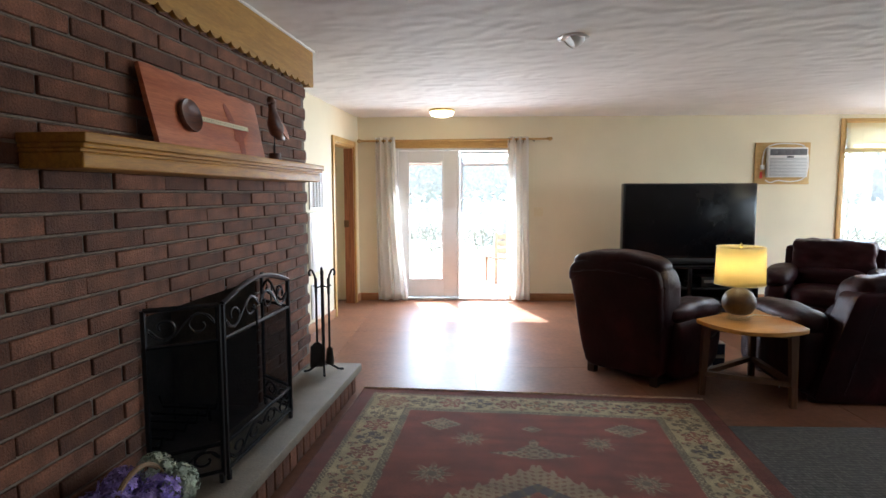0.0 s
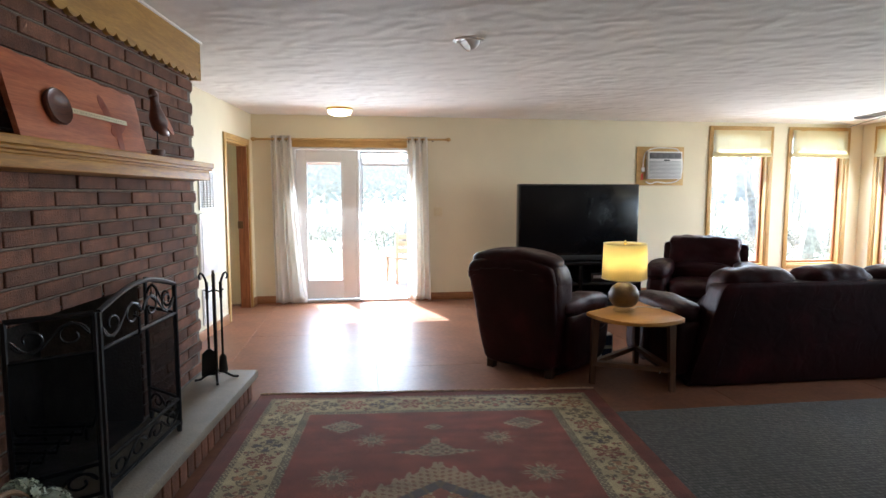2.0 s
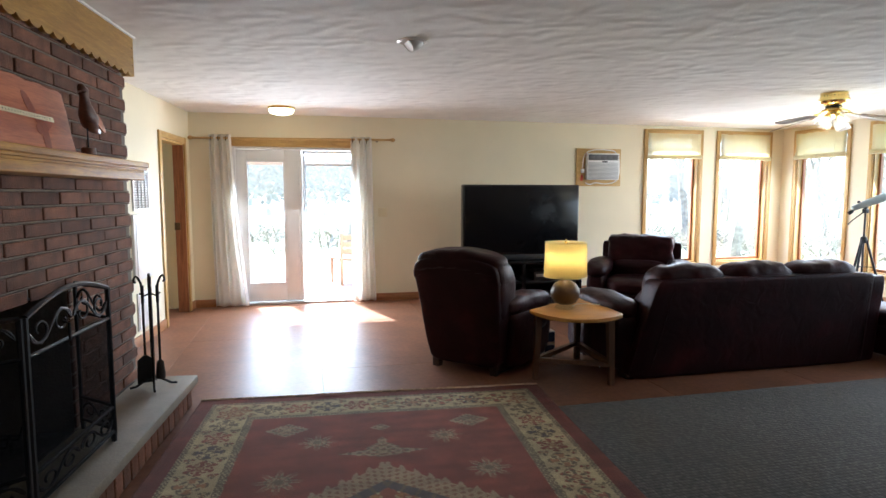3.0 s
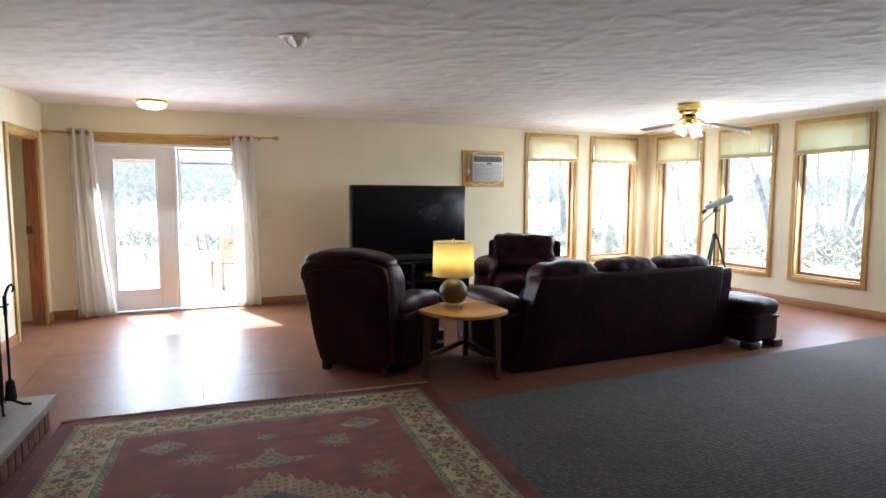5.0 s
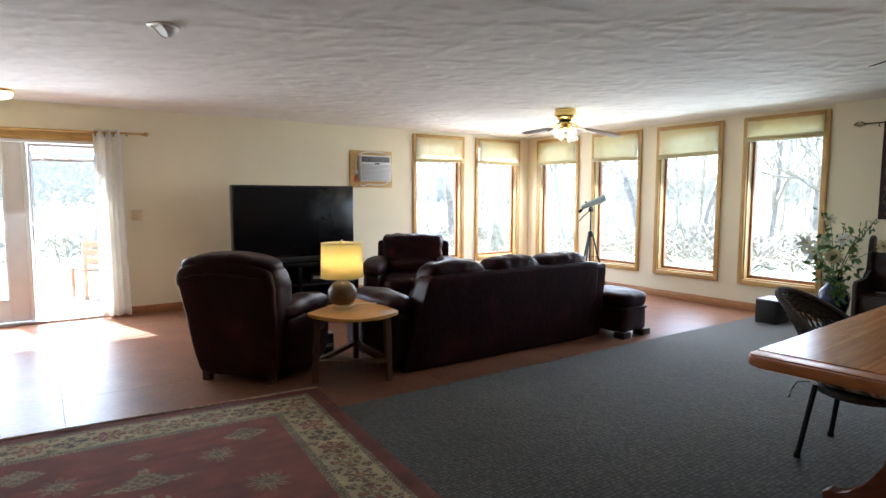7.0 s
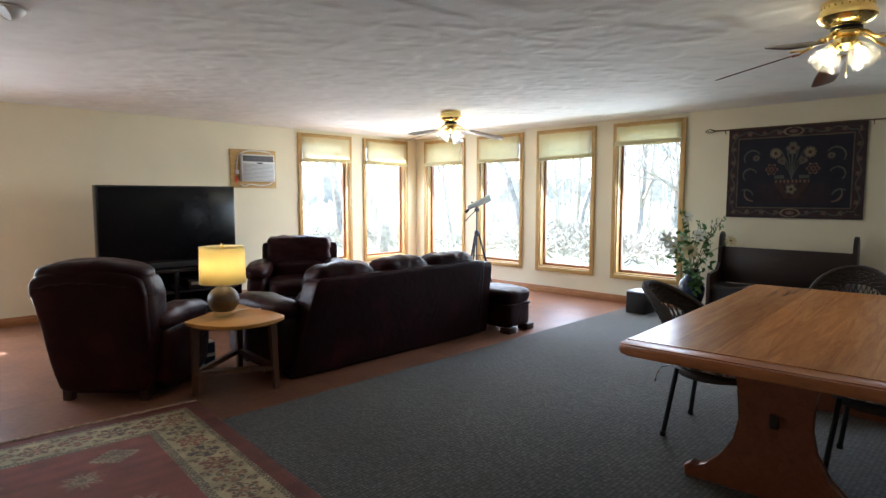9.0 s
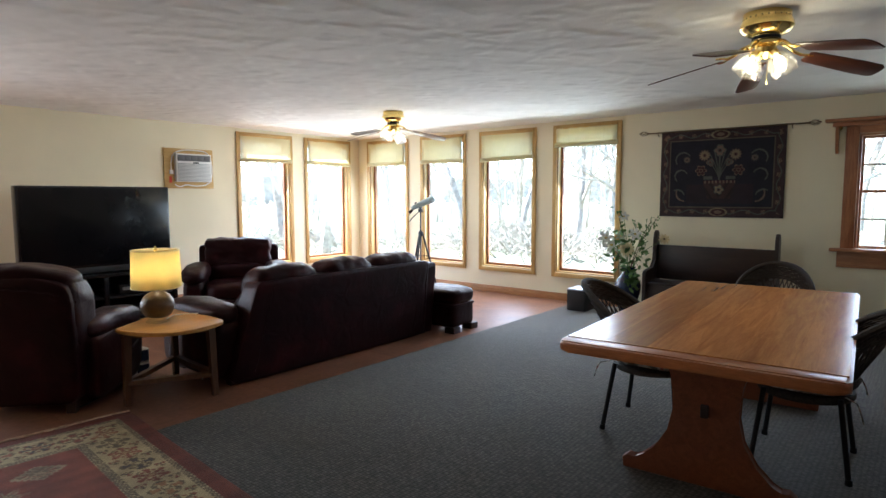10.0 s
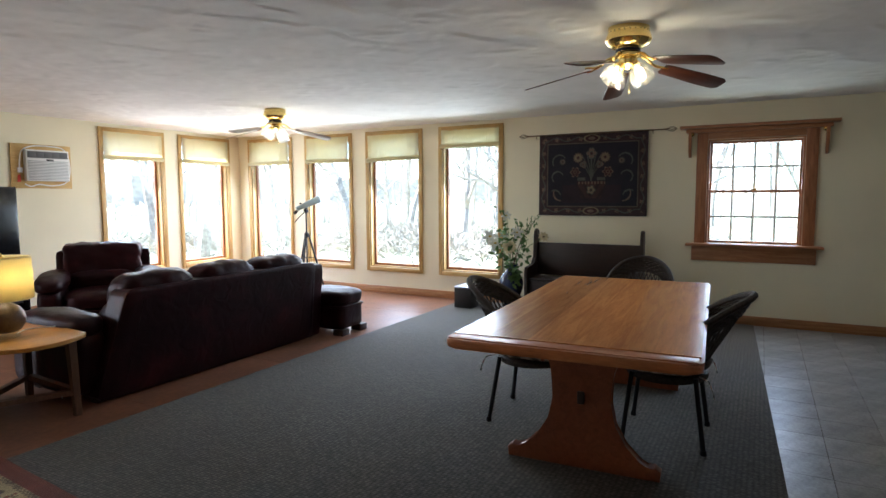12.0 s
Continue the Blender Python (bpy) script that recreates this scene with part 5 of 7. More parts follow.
def rug_dye(u, v):
    j = Vector((u * 60, v * 60, 9))
    u, v = u + 0.006 * noise.noise(j), v + 0.006 * noise.noise(j + Vector((40, 0, 0)))
    s = min(u, RW - u)
    e = min(v, RL - v) + 0.005
    d = min(s, e)
    along, across = (v, s - 0.2425) if s < e else (u, e - 0.2425)
    fade = 1 + 0.24 * noise.noise(Vector((u * 2.0, v * 16, 3))) + 0.10 * noise.noise(Vector((u * 90, v * 90, 1)))
    dye = None
    if d < 0.095:
        dye = (0.15, 0.045, 0.026) if d < 0.03 else (0.135, 0.034, 0.021)
    elif d < 0.125:
        dye = CREAM if math.sin(along * 210) * math.sin(d * 300) > 0.25 else OLIVE
    elif d < 0.36:
        step = 0.19
        k = math.floor(along / step)
        x = along - (k + 0.5) * step
        hue = (RUST, (0.27, 0.14, 0.065), OLIVE, (0.25, 0.10, 0.06), NAVY)[k % 5]
        dye = sprig(x, across, 0.092, (4, 6)[k % 2], hue, (OLIVE, RUST)[k % 2], (CREAM, (0.3, 0.2, 0.1))[k % 2])
        for q in (-1, 1):
            for w in (-1, 1):
                dye = dye or sprig(x - q * 0.095, across - w * 0.082, 0.034, 3, (RUST, OLIVE)[(k + (w > 0)) % 2], OLIVE, hue)
        if dye is None and abs(across - 0.05 * math.sin(along * 2 * math.pi / step)) < 0.005:
            dye = OLIVE
        dye = dye or CREAM
    elif d < 0.405:
        m = math.sin(along * 170) * math.sin(d * 260)
        dye = CREAM if m > 0.45 else OLIVE if m > -0.4 else (0.19, 0.15, 0.09)
    else:
        ax, mid = abs(u - RW / 2), min(v, RL - v)
        r = mid - 1.14 - 0.8 * ax
        tooth = 0.045 * max(0.0, math.sin(ax * 92)) ** 0.8
        if -tooth < r < 0:
            dye = MOTIF
        elif 0 <= r < 0.165:
            leaf = math.sin((ax * 1.25 + mid) * 84) * math.cos((ax - mid * 1.25) * 58)
            dye = MOTIF if leaf > -0.3 else (0.20, 0.105, 0.055)
        elif 0.165 <= r < 0.25:
            dye = NAVY if math.sin(ax * 70 + mid * 31) > -0.75 else OLIVE
        elif r >= 0.25:
            dye = sprig((ax % 0.22) - 0.11, (mid % 0.22) - 0.11, 0.10, 5, (0.30, 0.15, 0.06), CREAM, OLIVE) or (0.24, 0.085, 0.05)
        else:
            dye = (lozenge(ax - 0.553, mid - 0.605, 0.125, 0.105) or lozenge(ax, mid - 0.64, 0.065, 0.05) or lozenge(ax, mid - 0.985, 0.245, 0.062)
                   or lozenge(ax, mid - 0.93, 0.10, 0.10) or lozenge(ax, mid - 0.83, 0.032, 0.05) or star(ax - 0.365, mid - 0.81, 0.115)
                   or star(ax - 0.53, mid - 1.255, 0.125))
        dye = dye or RED
    return tuple(c * fade for c in dye)


M_FRINGE = surface("tan_fringe", (0.50, 0.36, 0.25), 0.95, var=0.3, scale=30, bump=0.4)


def rug():
    r = thing("area_rug", "red oriental rug with cream floral border and fringe", "rug", pose(-0.798, 4.318, 0.0, 0, 0, -4.3))
    lift = lambda u, v: 0.021 + 0.003 * noise.noise(Vector((u * 2.2, v * 2.2, 0))) + (0.012 * max(0, noise.noise(Vector((u * 3, 0, 7)))) if v < 0.05 else 0)  # noqa: E731
    o = woven_sheet("wool_field", RW, RL, 0.0065, rug_dye, lift, dyed("rug_wool", "dye", fine=230.0), "dye", 0.009)
    o.parent = r
    rnd = random.Random(3)
    verts, faces = [], []
    for k in range(700):
        x = RW * (k + rnd.random()) / 700
        ln, dx, w = rnd.uniform(0.04, 0.075), rnd.uniform(-0.02, 0.02), 0.0028
        q = len(verts)
        verts += [(x - w, -0.002, 0.02), (x + w, -0.002, 0.02), (x + w + dx, ln * 0.6, 0.016), (x - w + dx, ln * 0.6, 0.016), (x + w + dx * 1.6, ln, 0.004), (x - w + dx * 1.6, ln, 0.004)]
        faces += [(q, q + 1, q + 2, q + 3), (q + 3, q + 2, q + 4, q + 5)]
    me = bpy.data.meshes.new("fringe")
    me.from_pydata(verts, [], faces)
    me.materials.append(M_FRINGE)
    part("knotted_edge", tube([(RW * k / 120, 0.004 + 0.006 * noise.noise(Vector((k * 0.35, 2, 0))), 0.018 + 0.006 * noise.noise(Vector((k * 0.5, 0, 0)))) for k in range(121)], 0.013, 7), M_FRINGE, r, "tan knotted edge of the rug")
    f = new("fringe", me)
    f.parent = r
    tagged(f, "tan knotted fringe", kind="stuff")


rug()


# ---------- leather seating ----------
def bent(bm, rule):
    for v in bm.verts:
        v.co = rule(v.co.copy())
    return bm


def leg_block(x, y, h=0.07, s=0.035, bm=None):
    bm = box(x - s, x + s, y - s, y + s, 0, h, 0.006, bm=bm)
    return bm


M_DARKLEG = surface("dark_wood_foot", (0.035, 0.018, 0.012), 0.4)


def sofa():
    """Three seats; its back stands at y = 0 and it faces +y."""
    s = thing("sofa", "oxblood leather three-seat sofa with loose pillow backs", "sofa", pose(2.22, 4.04, 0))
    W, D = 2.42, 0.98
    part("base", cushion(0.08, W - 0.08, 0.10, D - 0.06, 0.06, 0.32, 9, wrinkle=0.003), M_LEATHER, s)
    lean = lambda p: Vector((p.x, p.y - 0.09 * (p.z - 0.1) + 0.05, p.z))  # noqa: E731
    part("back_panel", bent(cushion(0.28, W - 0.14, 0.0, 0.20, 0.012, 0.785, 26, 22, 0.0025, 3), lambda p: lean(Vector((p.x - 0.38 * max(0.0, 1 - p.x / 1.1) * (0.785 - p.z), p.y, p.z)))), M_LEATHER, s)
    part("back_wing", bent(cushion(W - 0.15, W - 0.01, 0.02, 0.23, 0.012, 0.75, 16, 14, 0.004, 5), lean), M_LEATHER, s)
    part("back_wing", bent(cushion(0.06, 0.22, 0.03, 0.34, 0.02, 0.69, 3.4, 18, 0.006, 6), lambda p: lean(Vector((p.x + 0.27 * p.z, p.y, p.z - 0.25 * max(0, p.y - 0.2))))), M_LEATHER, s)
    w = (W - 0.51) / 3
    for k in range(3):
        x = 0.29 + k * w
        part("back_cushion", bent(cushion(x + 0.006, x + w - 0.006, 0.06, 0.38, 0.42, 0.885, 3.6, 20, 0.016, k), lambda p: Vector((p.x, p.y - 0.16 * (p.z - 0.45), p.z))), M_LEATHER, s)
        part("seat_cushion", cushion(x + 0.004, x + w - 0.004, 0.28, D, 0.29, 0.47, 4.5, 16, 0.008, 10 + k), M_LEATHER, s)
    for x0, x1 in ((-0.06, 0.24), (W - 0.24, W + 0.04)):
        part("arm", cushion(x0 + 0.04, x1 - 0.02, 0.12, D + 0.02, 0.05, 0.53, 6, 14, 0.005, x0), M_LEATHER, s)
        part("arm_pad", bent(cushion(x0, x1 + 0.01, 0.10, D + 0.06, 0.44, 0.63, 3.0, 16, 0.010, 4 + x0), lambda p: Vector((p.x, p.y, p.z - 0.08 * max(0, p.y - 0.6)))), M_LEATHER, s)
    for x in (0.12, W - 0.12):
        for y in (0.14, D - 0.12):
            part("foot", leg_block(x, y, 0.075), M_DARKLEG, s)
    # stitched seams down the back
    for x, q in ((0.40, 0.14), (W - 0.19, 0.0)):
        part("seam", tube([(x - q, 0.043, 0.08), (x - q / 2, 0.012, 0.40), (x, -0.015, 0.70)], 0.003, 5), M_LEATHER, s)
    return s


sofa()


def recliner():
    """Its back stands at -y and it faces +y."""
    r = thing("recliner", "oxblood leather recliner with a tall rounded back", "recliner", pose(1.40, 4.90, 0, 0, 0, -46))
    taper = lambda p: Vector((p.x * (0.78 + 0.17 * min(1, p.z / 0.85)), p.y - 0.20 * max(0, p.z - 0.15), p.z - 0.055 * (p.x / 0.4) ** 2 * (p.z > 0.8)))  # noqa: E731
    part("back_shell", bent(cushion(-0.41, 0.41, -0.40, -0.20, 0.06, 0.95, 10, 22, 0.005, 2), taper), M_LEATHER, r)
    part("back_cushion", bent(cushion(-0.37, 0.37, -0.28, -0.02, 0.42, 1.0, 4, 18, 0.012, 4), taper), M_LEATHER, r)
    part("head_roll", bent(cushion(-0.392, 0.392, -0.388, -0.08, 0.85, 1.008, 4.0, 20, 0.012, 9), taper), M_LEATHER, r)
    part("seam", tube([taper(Vector((-0.40 + 0.8 * k / 20, -0.407 + 0.03 * abs(k / 10 - 1) ** 6, 0.862 + 0.006 * math.sin(k * 1.9)))) for k in range(21)], 0.005, 6), M_LEATHER, r)
    part("base", cushion(-0.31, 0.31, -0.30, 0.40, 0.04, 0.34, 8, 14, 0.004), M_LEATHER, r)
    part("seat", cushion(-0.27, 0.27, -0.16, 0.49, 0.30, 0.48, 4, 16, 0.008, 3), M_LEATHER, r)
    for s in (-1, 1):
        a, b = sorted((s * 0.25, s * 0.405))
        part("wing", bent(cushion(s * 0.345 - 0.075, s * 0.345 + 0.075, -0.37, -0.06, 0.40, 0.95, 4, 16, 0.008, s + 7), taper), M_LEATHER, r)
        part("arm", bent(cushion(a, b, -0.27, 0.46, 0.03, 0.54, 5, 16, 0.006, s), lambda p, s=s: Vector((p.x + s * 0.022 * math.sin(math.pi * min(1, max(0, (p.z - 0.03) / 0.5))), p.y, p.z))), M_LEATHER, r)
        part("arm_pad", bent(cushion(a - 0.015, b + 0.02, -0.32, 0.52, 0.46, 0.63, 3, 16, 0.010, s + 3), lambda p: Vector((p.x, p.y, p.z - 0.10 * max(0, p.y - 0.1)))), M_LEATHER, r)
        for y in (-0.33, 0.33):
            part("foot", outline([(s * 0.24, y - 0.03), (s * 0.30, y - 0.03), (s * 0.295, y + 0.03), (s * 0.24, y + 0.03)], 0, 0.11), M_DARKLEG, r)
    part("lever", tube([(0.455, 0.1, 0.33), (0.485, 0.1, 0.33), (0.49, 0.2, 0.36)], 0.008), M_BLACK, r)


recliner()


def armchair():
    """It faces -y."""
    a = thing("armchair", "oxblood leather club armchair with plump arms, facing the sofa", "armchair", pose(3.42, 5.88, 0, 0, 0, -35))
    part("base", cushion(-0.46, 0.46, 0.05, 0.92, 0.05, 0.33, 8, 14, 0.004), M_LEATHER, a)
    part("back_shell", bent(cushion(-0.455, 0.455, 0.76, 0.96, 0.06, 0.855, 26, 16, 0.004, 2), lambda p: Vector((p.x, p.y + 0.10 * (p.z - 0.2), p.z))), M_LEATHER, a)
    part("back_cushion", bent(cushion(-0.37, 0.37, 0.54, 0.84, 0.44, 0.94, 9.0, 24, 0.024, 6), lambda p: Vector((p.x, p.y + 0.16 * (p.z - 0.45), p.z))), M_LEATHER, a)
    part("lumbar_pad", cushion(-0.35, 0.35, 0.50, 0.72, 0.42, 0.66, 3, 14, 0.010, 8), M_LEATHER, a)
    part("seat_cushion", cushion(-0.34, 0.34, -0.04, 0.66, 0.30, 0.50, 3.6, 18, 0.012, 12), M_LEATHER, a)
    part("front_rail", cushion(-0.36, 0.36, 0.0, 0.10, 0.08, 0.32, 6, 12, 0.004, 7), M_LEATHER, a)
    for s in (-1, 1):
        x0, x1 = sorted((s * 0.32, s * 0.55))
        part("arm", cushion(x0, x1, 0.0, 0.90, 0.06, 0.56, 5, 14, 0.006, s), M_LEATHER, a)
        part("arm_pad", bent(cushion(x0 - 0.02, x1 + 0.03, -0.05, 0.80, 0.50, 0.685, 2.8, 16, 0.012, 5 + s), lambda p: Vector((p.x, p.y, p.z - 0.10 * max(0, 0.25 - p.y)))), M_LEATHER, a)
        for y in (0.08, 0.84):
            part("foot", leg_block(s * 0.44, y, 0.07), M_DARKLEG, a)


armchair()


def ottoman():
    o = thing("ottoman", "oxblood leather ottoman with a padded top beside the sofa", "ottoman", pose(4.69, 3.87, 0, 0, 0, 2))
    part("body", cushion(0.01, 0.41, 0.01, 0.60, 0.05, 0.33, 9, 14, 0.004), M_LEATHER, o)
    part("pad", cushion(-0.015, 0.44, -0.015, 0.63, 0.285, 0.465, 3.8, 16, 0.010, 2), M_LEATHER, o)
    part("band", cushion(0.0, 0.425, 0.0, 0.615, 0.275, 0.305, 9, 12, 0.003), M_LEATHER, o)
    for x in (0.05, 0.37):
        for y in (0.05, 0.56):
            part("foot", leg_block(x, y, 0.065, 0.062), M_DARKLEG, o)


ottoman()


# ---------- television corner ----------
M_SCREEN = surface("dark_glass_screen", (0.006, 0.006, 0.007), 0.22, var=0.05, bump=0.0, spec=0.22)
M_GLOSSBLACK = surface("gloss_black_plastic", (0.012, 0.012, 0.013), 0.18, var=0.1, bump=0.0)
M_MATTBLACK = surface("matt_black_laminate", (0.018, 0.017, 0.017), 0.5, var=0.15)
M_SILVER = surface("silver_plastic", (0.45, 0.45, 0.46), 0.4, 0.3, var=0.05)
M_CLEAR = pane_material("clear_acrylic", (0.92, 0.94, 0.93))

tv = thing("television", "large black flat television on a low stand", "television", pose(2.605, 7.25, 0.585))
part("cabinet", box(-0.78, 0.78, -0.02, 0.10, 0.0, 0.965, 0.012), M_GLOSSBLACK, tv)
part("screen", box(-0.755, 0.755, -0.024, -0.0205, 0.105, 0.945, 0.001), M_SCREEN, tv)
part("speaker_bar", box(-0.74, 0.74, -0.03, -0.0205, 0.012, 0.075, 0.006), M_MATTBLACK, tv)
part("back_bulge", box(-0.62, 0.62, 0.10, 0.30, 0.05, 0.72, 0.04), M_MATTBLACK, tv)

stand = thing("tv_stand", "black open-shelf television stand with equipment", "tv stand", pose(2.605, 7.22, 0))
part("top", box(-0.80, 0.80, -0.10, 0.42, 0.545, 0.584, 0.006), M_GLOSSBLACK, stand)
part("bottom", box(-0.80, 0.80, -0.10, 0.42, 0.03, 0.07, 0.006), M_MATTBLACK, stand)
part("shelf", box(-0.745, 0.745, -0.06, 0.40, 0.29, 0.315, 0.003), M_MATTBLACK, stand)
for x in (-0.775, 0.0, 0.775):
    part("upright", box(x - 0.025, x + 0.025, -0.08, 0.40, 0.071, 0.544, 0.005), M_GLOSSBLACK, stand)
part("back_panel", box(-0.745, 0.745, 0.401, 0.41, 0.071, 0.544), M_MATTBLACK, stand)
for x in (-0.7, 0.7):
    part("foot", box(x - 0.06, x + 0.06, -0.06, 0.38, 0.0, 0.03, 0.006), M_MATTBLACK, stand)
for x, w, h, z, lab in ((0.36, 0.42, 0.12, 0.316, "black receiver with a silver front strip"), (-0.36, 0.40, 0.06, 0.316, "slim black video player on the shelf"), (0.40, 0.38, 0.07, 0.071, "black cable box with a silver badge"), (-0.38, 0.36, 0.09, 0.071, "black disc player on the lower shelf")):
    d = thing("media_player", lab, "electronics", pose(2.605 + x, 7.22, z + 0.0005), "media equipment")
    part("case", box(-w / 2, w / 2, -0.04, 0.28, 0.008, h, 0.004), M_MATTBLACK, d)
    part("front_strip", box(-w / 2 + 0.03, w / 2 - 0.2, -0.043, -0.0405, h * 0.45, h * 0.75, 0.001), M_SILVER, d)
    for sx in (-1, 1):
        part("foot", box(sx * w * 0.4 - 0.015, sx * w * 0.4 + 0.015, 0.0, 0.2, 0.0, 0.008), M_MATTBLACK, d)
pl = thing("white_plug_box", "small white adapter box on the stand", "adapter", pose(2.20, 7.10, 0.316))
part("case", box(-0.03, 0.03, -0.02, 0.03, 0.0, 0.07, 0.006), M_WHITE, pl)
for dx, z in ((0.0, 0.0), (0.0, 0.115)):
    sp = thing("small_speaker", "small silver and blue speaker beside the end table", "speaker", pose(1.985 + dx, 4.93, 0.02 + z), "stacked speakers")
    part("case", box(-0.055, 0.055, -0.05, 0.05, -0.02 if z == 0 else -0.019, 0.094, 0.008), M_SILVER, sp)
    part("grille", box(-0.045, 0.045, -0.054, -0.0505, 0.0, 0.085, 0.002), M_DARKBLUE, sp)


# ---------- end table and lamp ----------
def end_table():
    t = thing("end_table", "wedge-shaped honey wood end table with three legs", "end table", pose(0, 0, 0))
    a, b, c = Vector((1.56, 4.26)), Vector((2.16, 3.97)), Vector((2.19, 4.72))
    ctrl = Vector((1.66, 3.68))
    pts = []
    for k in range(15):
        s = k / 14
        p = a * (1 - s) ** 2 + ctrl * 2 * s * (1 - s) + b * s * s
        pts.append((p.x, p.y))
    pts += [(2.19, 4.02), (2.215, 4.68), (2.19, 4.72), (2.15, 4.725), (1.57, 4.31)]
    part("top", outline(pts, 0.524, 0.55, 0.007), M_HONEY, t)
    feet = [(1.625, 4.31), (2.125, 4.05), (2.16, 4.70)]
    mid = Vector((1.93, 4.33))
    for x, y in feet:
        top = Vector((x, y)).lerp(mid, 0.06)
        bm = bmesh.new()
        tube([(top.x, top.y, 0.524), (x, y, 0.0)], 0.036, 4, bm, taper=0.026)
        part("leg", bm, M_HONEYSHADED, t)
    for (x0, y0), (x1, y1) in zip(feet, feet[1:] + feet[:1]):
        part("stretcher", tube([(x0, y0, 0.16), (x1, y1, 0.16)], 0.026, 4, flat=0.6), M_HONEYSHADED, t)
        p, q = Vector((x0, y0)).lerp(mid, 0.08), Vector((x1, y1)).lerp(mid, 0.08)
        part("apron", tube([(p.x, p.y, 0.49), (q.x, q.y, 0.49)], 0.03, 4, flat=0.5), M_HONEYSHADED, t)


M_HONEY = wood("honey_wood", (0.66, 0.33, 0.065), (0.52, 0.235, 0.04), 0.35, axis=0)
# same honey wood, with the shade under the top put into its colour
M_HONEYSHADED = wood("shaded_honey_wood", (0.15, 0.07, 0.03), (0.09, 0.04, 0.018), 0.4, axis=2)
end_table()

lamp = thing("table_lamp", "lit table lamp, yellow drum shade on a round speckled base", "lamp", pose(1.855, 4.30, 0.5505))
part("foot", lathe([(0.07, 0.0), (0.078, 0.003), (0.078, 0.012), (0.066, 0.016), (0.066, 0.032), (0.07, 0.036)], 28), M_CLEAR, lamp, "clear acrylic foot")
M_STONEWARE = surface("speckled_stoneware", (0.13, 0.082, 0.036), 0.4, var=0.3, scale=14, fine=120, bump=0.1)
part("body", lathe([(0.055, 0.036), (0.084, 0.05), (0.106, 0.085), (0.112, 0.12), (0.106, 0.155), (0.082, 0.192), (0.048, 0.214), (0.03, 0.222), (0.024, 0.23)], 32), M_STONEWARE, lamp)
part("neck", lathe([(0.022, 0.23), (0.018, 0.234), (0.018, 0.26), (0.01, 0.265), (0.008, 0.345)], 16), M_BRASS, lamp)
sh = bmesh.new()
n = 40
lo = [sh.verts.new((0.164 * math.cos(2 * math.pi * k / n), 0.164 * math.sin(2 * math.pi * k / n), 0.248)) for k in range(n)]
hi = [sh.verts.new((0.156 * math.cos(2 * math.pi * k / n), 0.156 * math.sin(2 * math.pi * k / n), 0.51)) for k in range(n)]
for k in range(n):
    sh.faces.new((lo[k], lo[(k + 1) % n], hi[(k + 1) % n], hi[k]))
M_SHADE = cloth("yellow_linen_shade", (0.88, 0.78, 0.46), 0.78, 300)
so = part("shade", sh, M_SHADE, lamp, "yellow linen drum shade")
so.modifiers.new("thick", "SOLIDIFY").thickness = 0.002
for z, r in ((0.248, 0.164), (0.51, 0.156)):
    part("shade_ring", tube([(r * math.cos(2 * math.pi * k / n), r * math.sin(2 * math.pi * k / n), z) for k in range(n + 1)], 0.003, 6), M_IVORY, lamp)
part("spider", tube([(-0.154, 0, 0.505), (0, 0, 0.50), (0.154, 0, 0.505)], 0.0025, 5), M_BRASS, lamp)
part("finial", lathe([(0.006, 0.495), (0.012, 0.51), (0.009, 0.525), (0.003, 0.538)], 12), M_BRASS, lamp)
part("bulb", lathe([(0.012, 0.30), (0.016, 0.31), (0.026, 0.33), (0.026, 0.342), (0.016, 0.355), (0.004, 0.36)], 16), glowing("warm_bulb", (1.0, 0.75, 0.4), LAMP_GLOW), lamp)
bulb = bpy.data.lights.new("lamp_bulb", "POINT")
bulb.energy, bulb.color, bulb.shadow_soft_size = LAMP_WATTS, (1.0, 0.74, 0.42), 0.03
lb = new("lamp_bulb", bulb)
lb.location = (1.855, 4.30, 0.5505 + 0.40)
cord = thing("lamp_cord", "thin white lamp cord lying over the table edge", "cord")
part("cable", tube([(1.93, 4.33, 0.556), (2.02, 4.42, 0.556), (2.10, 4.40, 0.557), (2.16, 4.33, 0.558), (2.195, 4.36, 0.56), (2.225, 4.40, 0.52), (2.235, 4.42, 0.3), (2.24, 4.44, 0.01)], 0.004, 6), M_WHITE, cord)


pc = thing("power_cable", "thin dark power cable lying on the floor by the recliner", "cable")
part("cable", tube([(1.36, 4.50, 0.006), (1.47, 4.565, 0.006), (1.58, 4.65, 0.006), (1.70, 4.75, 0.006), (1.81, 4.84, 0.006), (1.93, 4.89, 0.006)], 0.006, 6), M_MATTBLACK, pc)


# ---------- air conditioner in the wall ----------
M_PALEGREY = surface("pale_grey_plastic", (0.34, 0.35, 0.36), 0.5, var=0.06)
ac = thing("air_conditioner", "white window air conditioner set into a plywood panel on the wall", "air conditioner", NORTH @ pose(4.05, 0, 1.815))
part("plywood", box(-0.348, 0.348, -0.02, -0.001, -0.268, 0.268, 0.003), M_PLY, ac, "tan plywood surround")
part("case", box(-0.215, 0.29, -0.085, -0.0205, -0.18, 0.20, 0.012), M_WHITE, ac)
part("outlet_grille", box(-0.195, 0.27, -0.091, -0.0855, 0.10, 0.18, 0.004), M_GREYPL, ac, "dark grey air outlet")
for k in range(5):
    part("vane", box(-0.185 + k * 0.09, -0.10 + k * 0.09, -0.097, -0.0915, 0.115, 0.165, 0.002), M_GREYPL, ac)
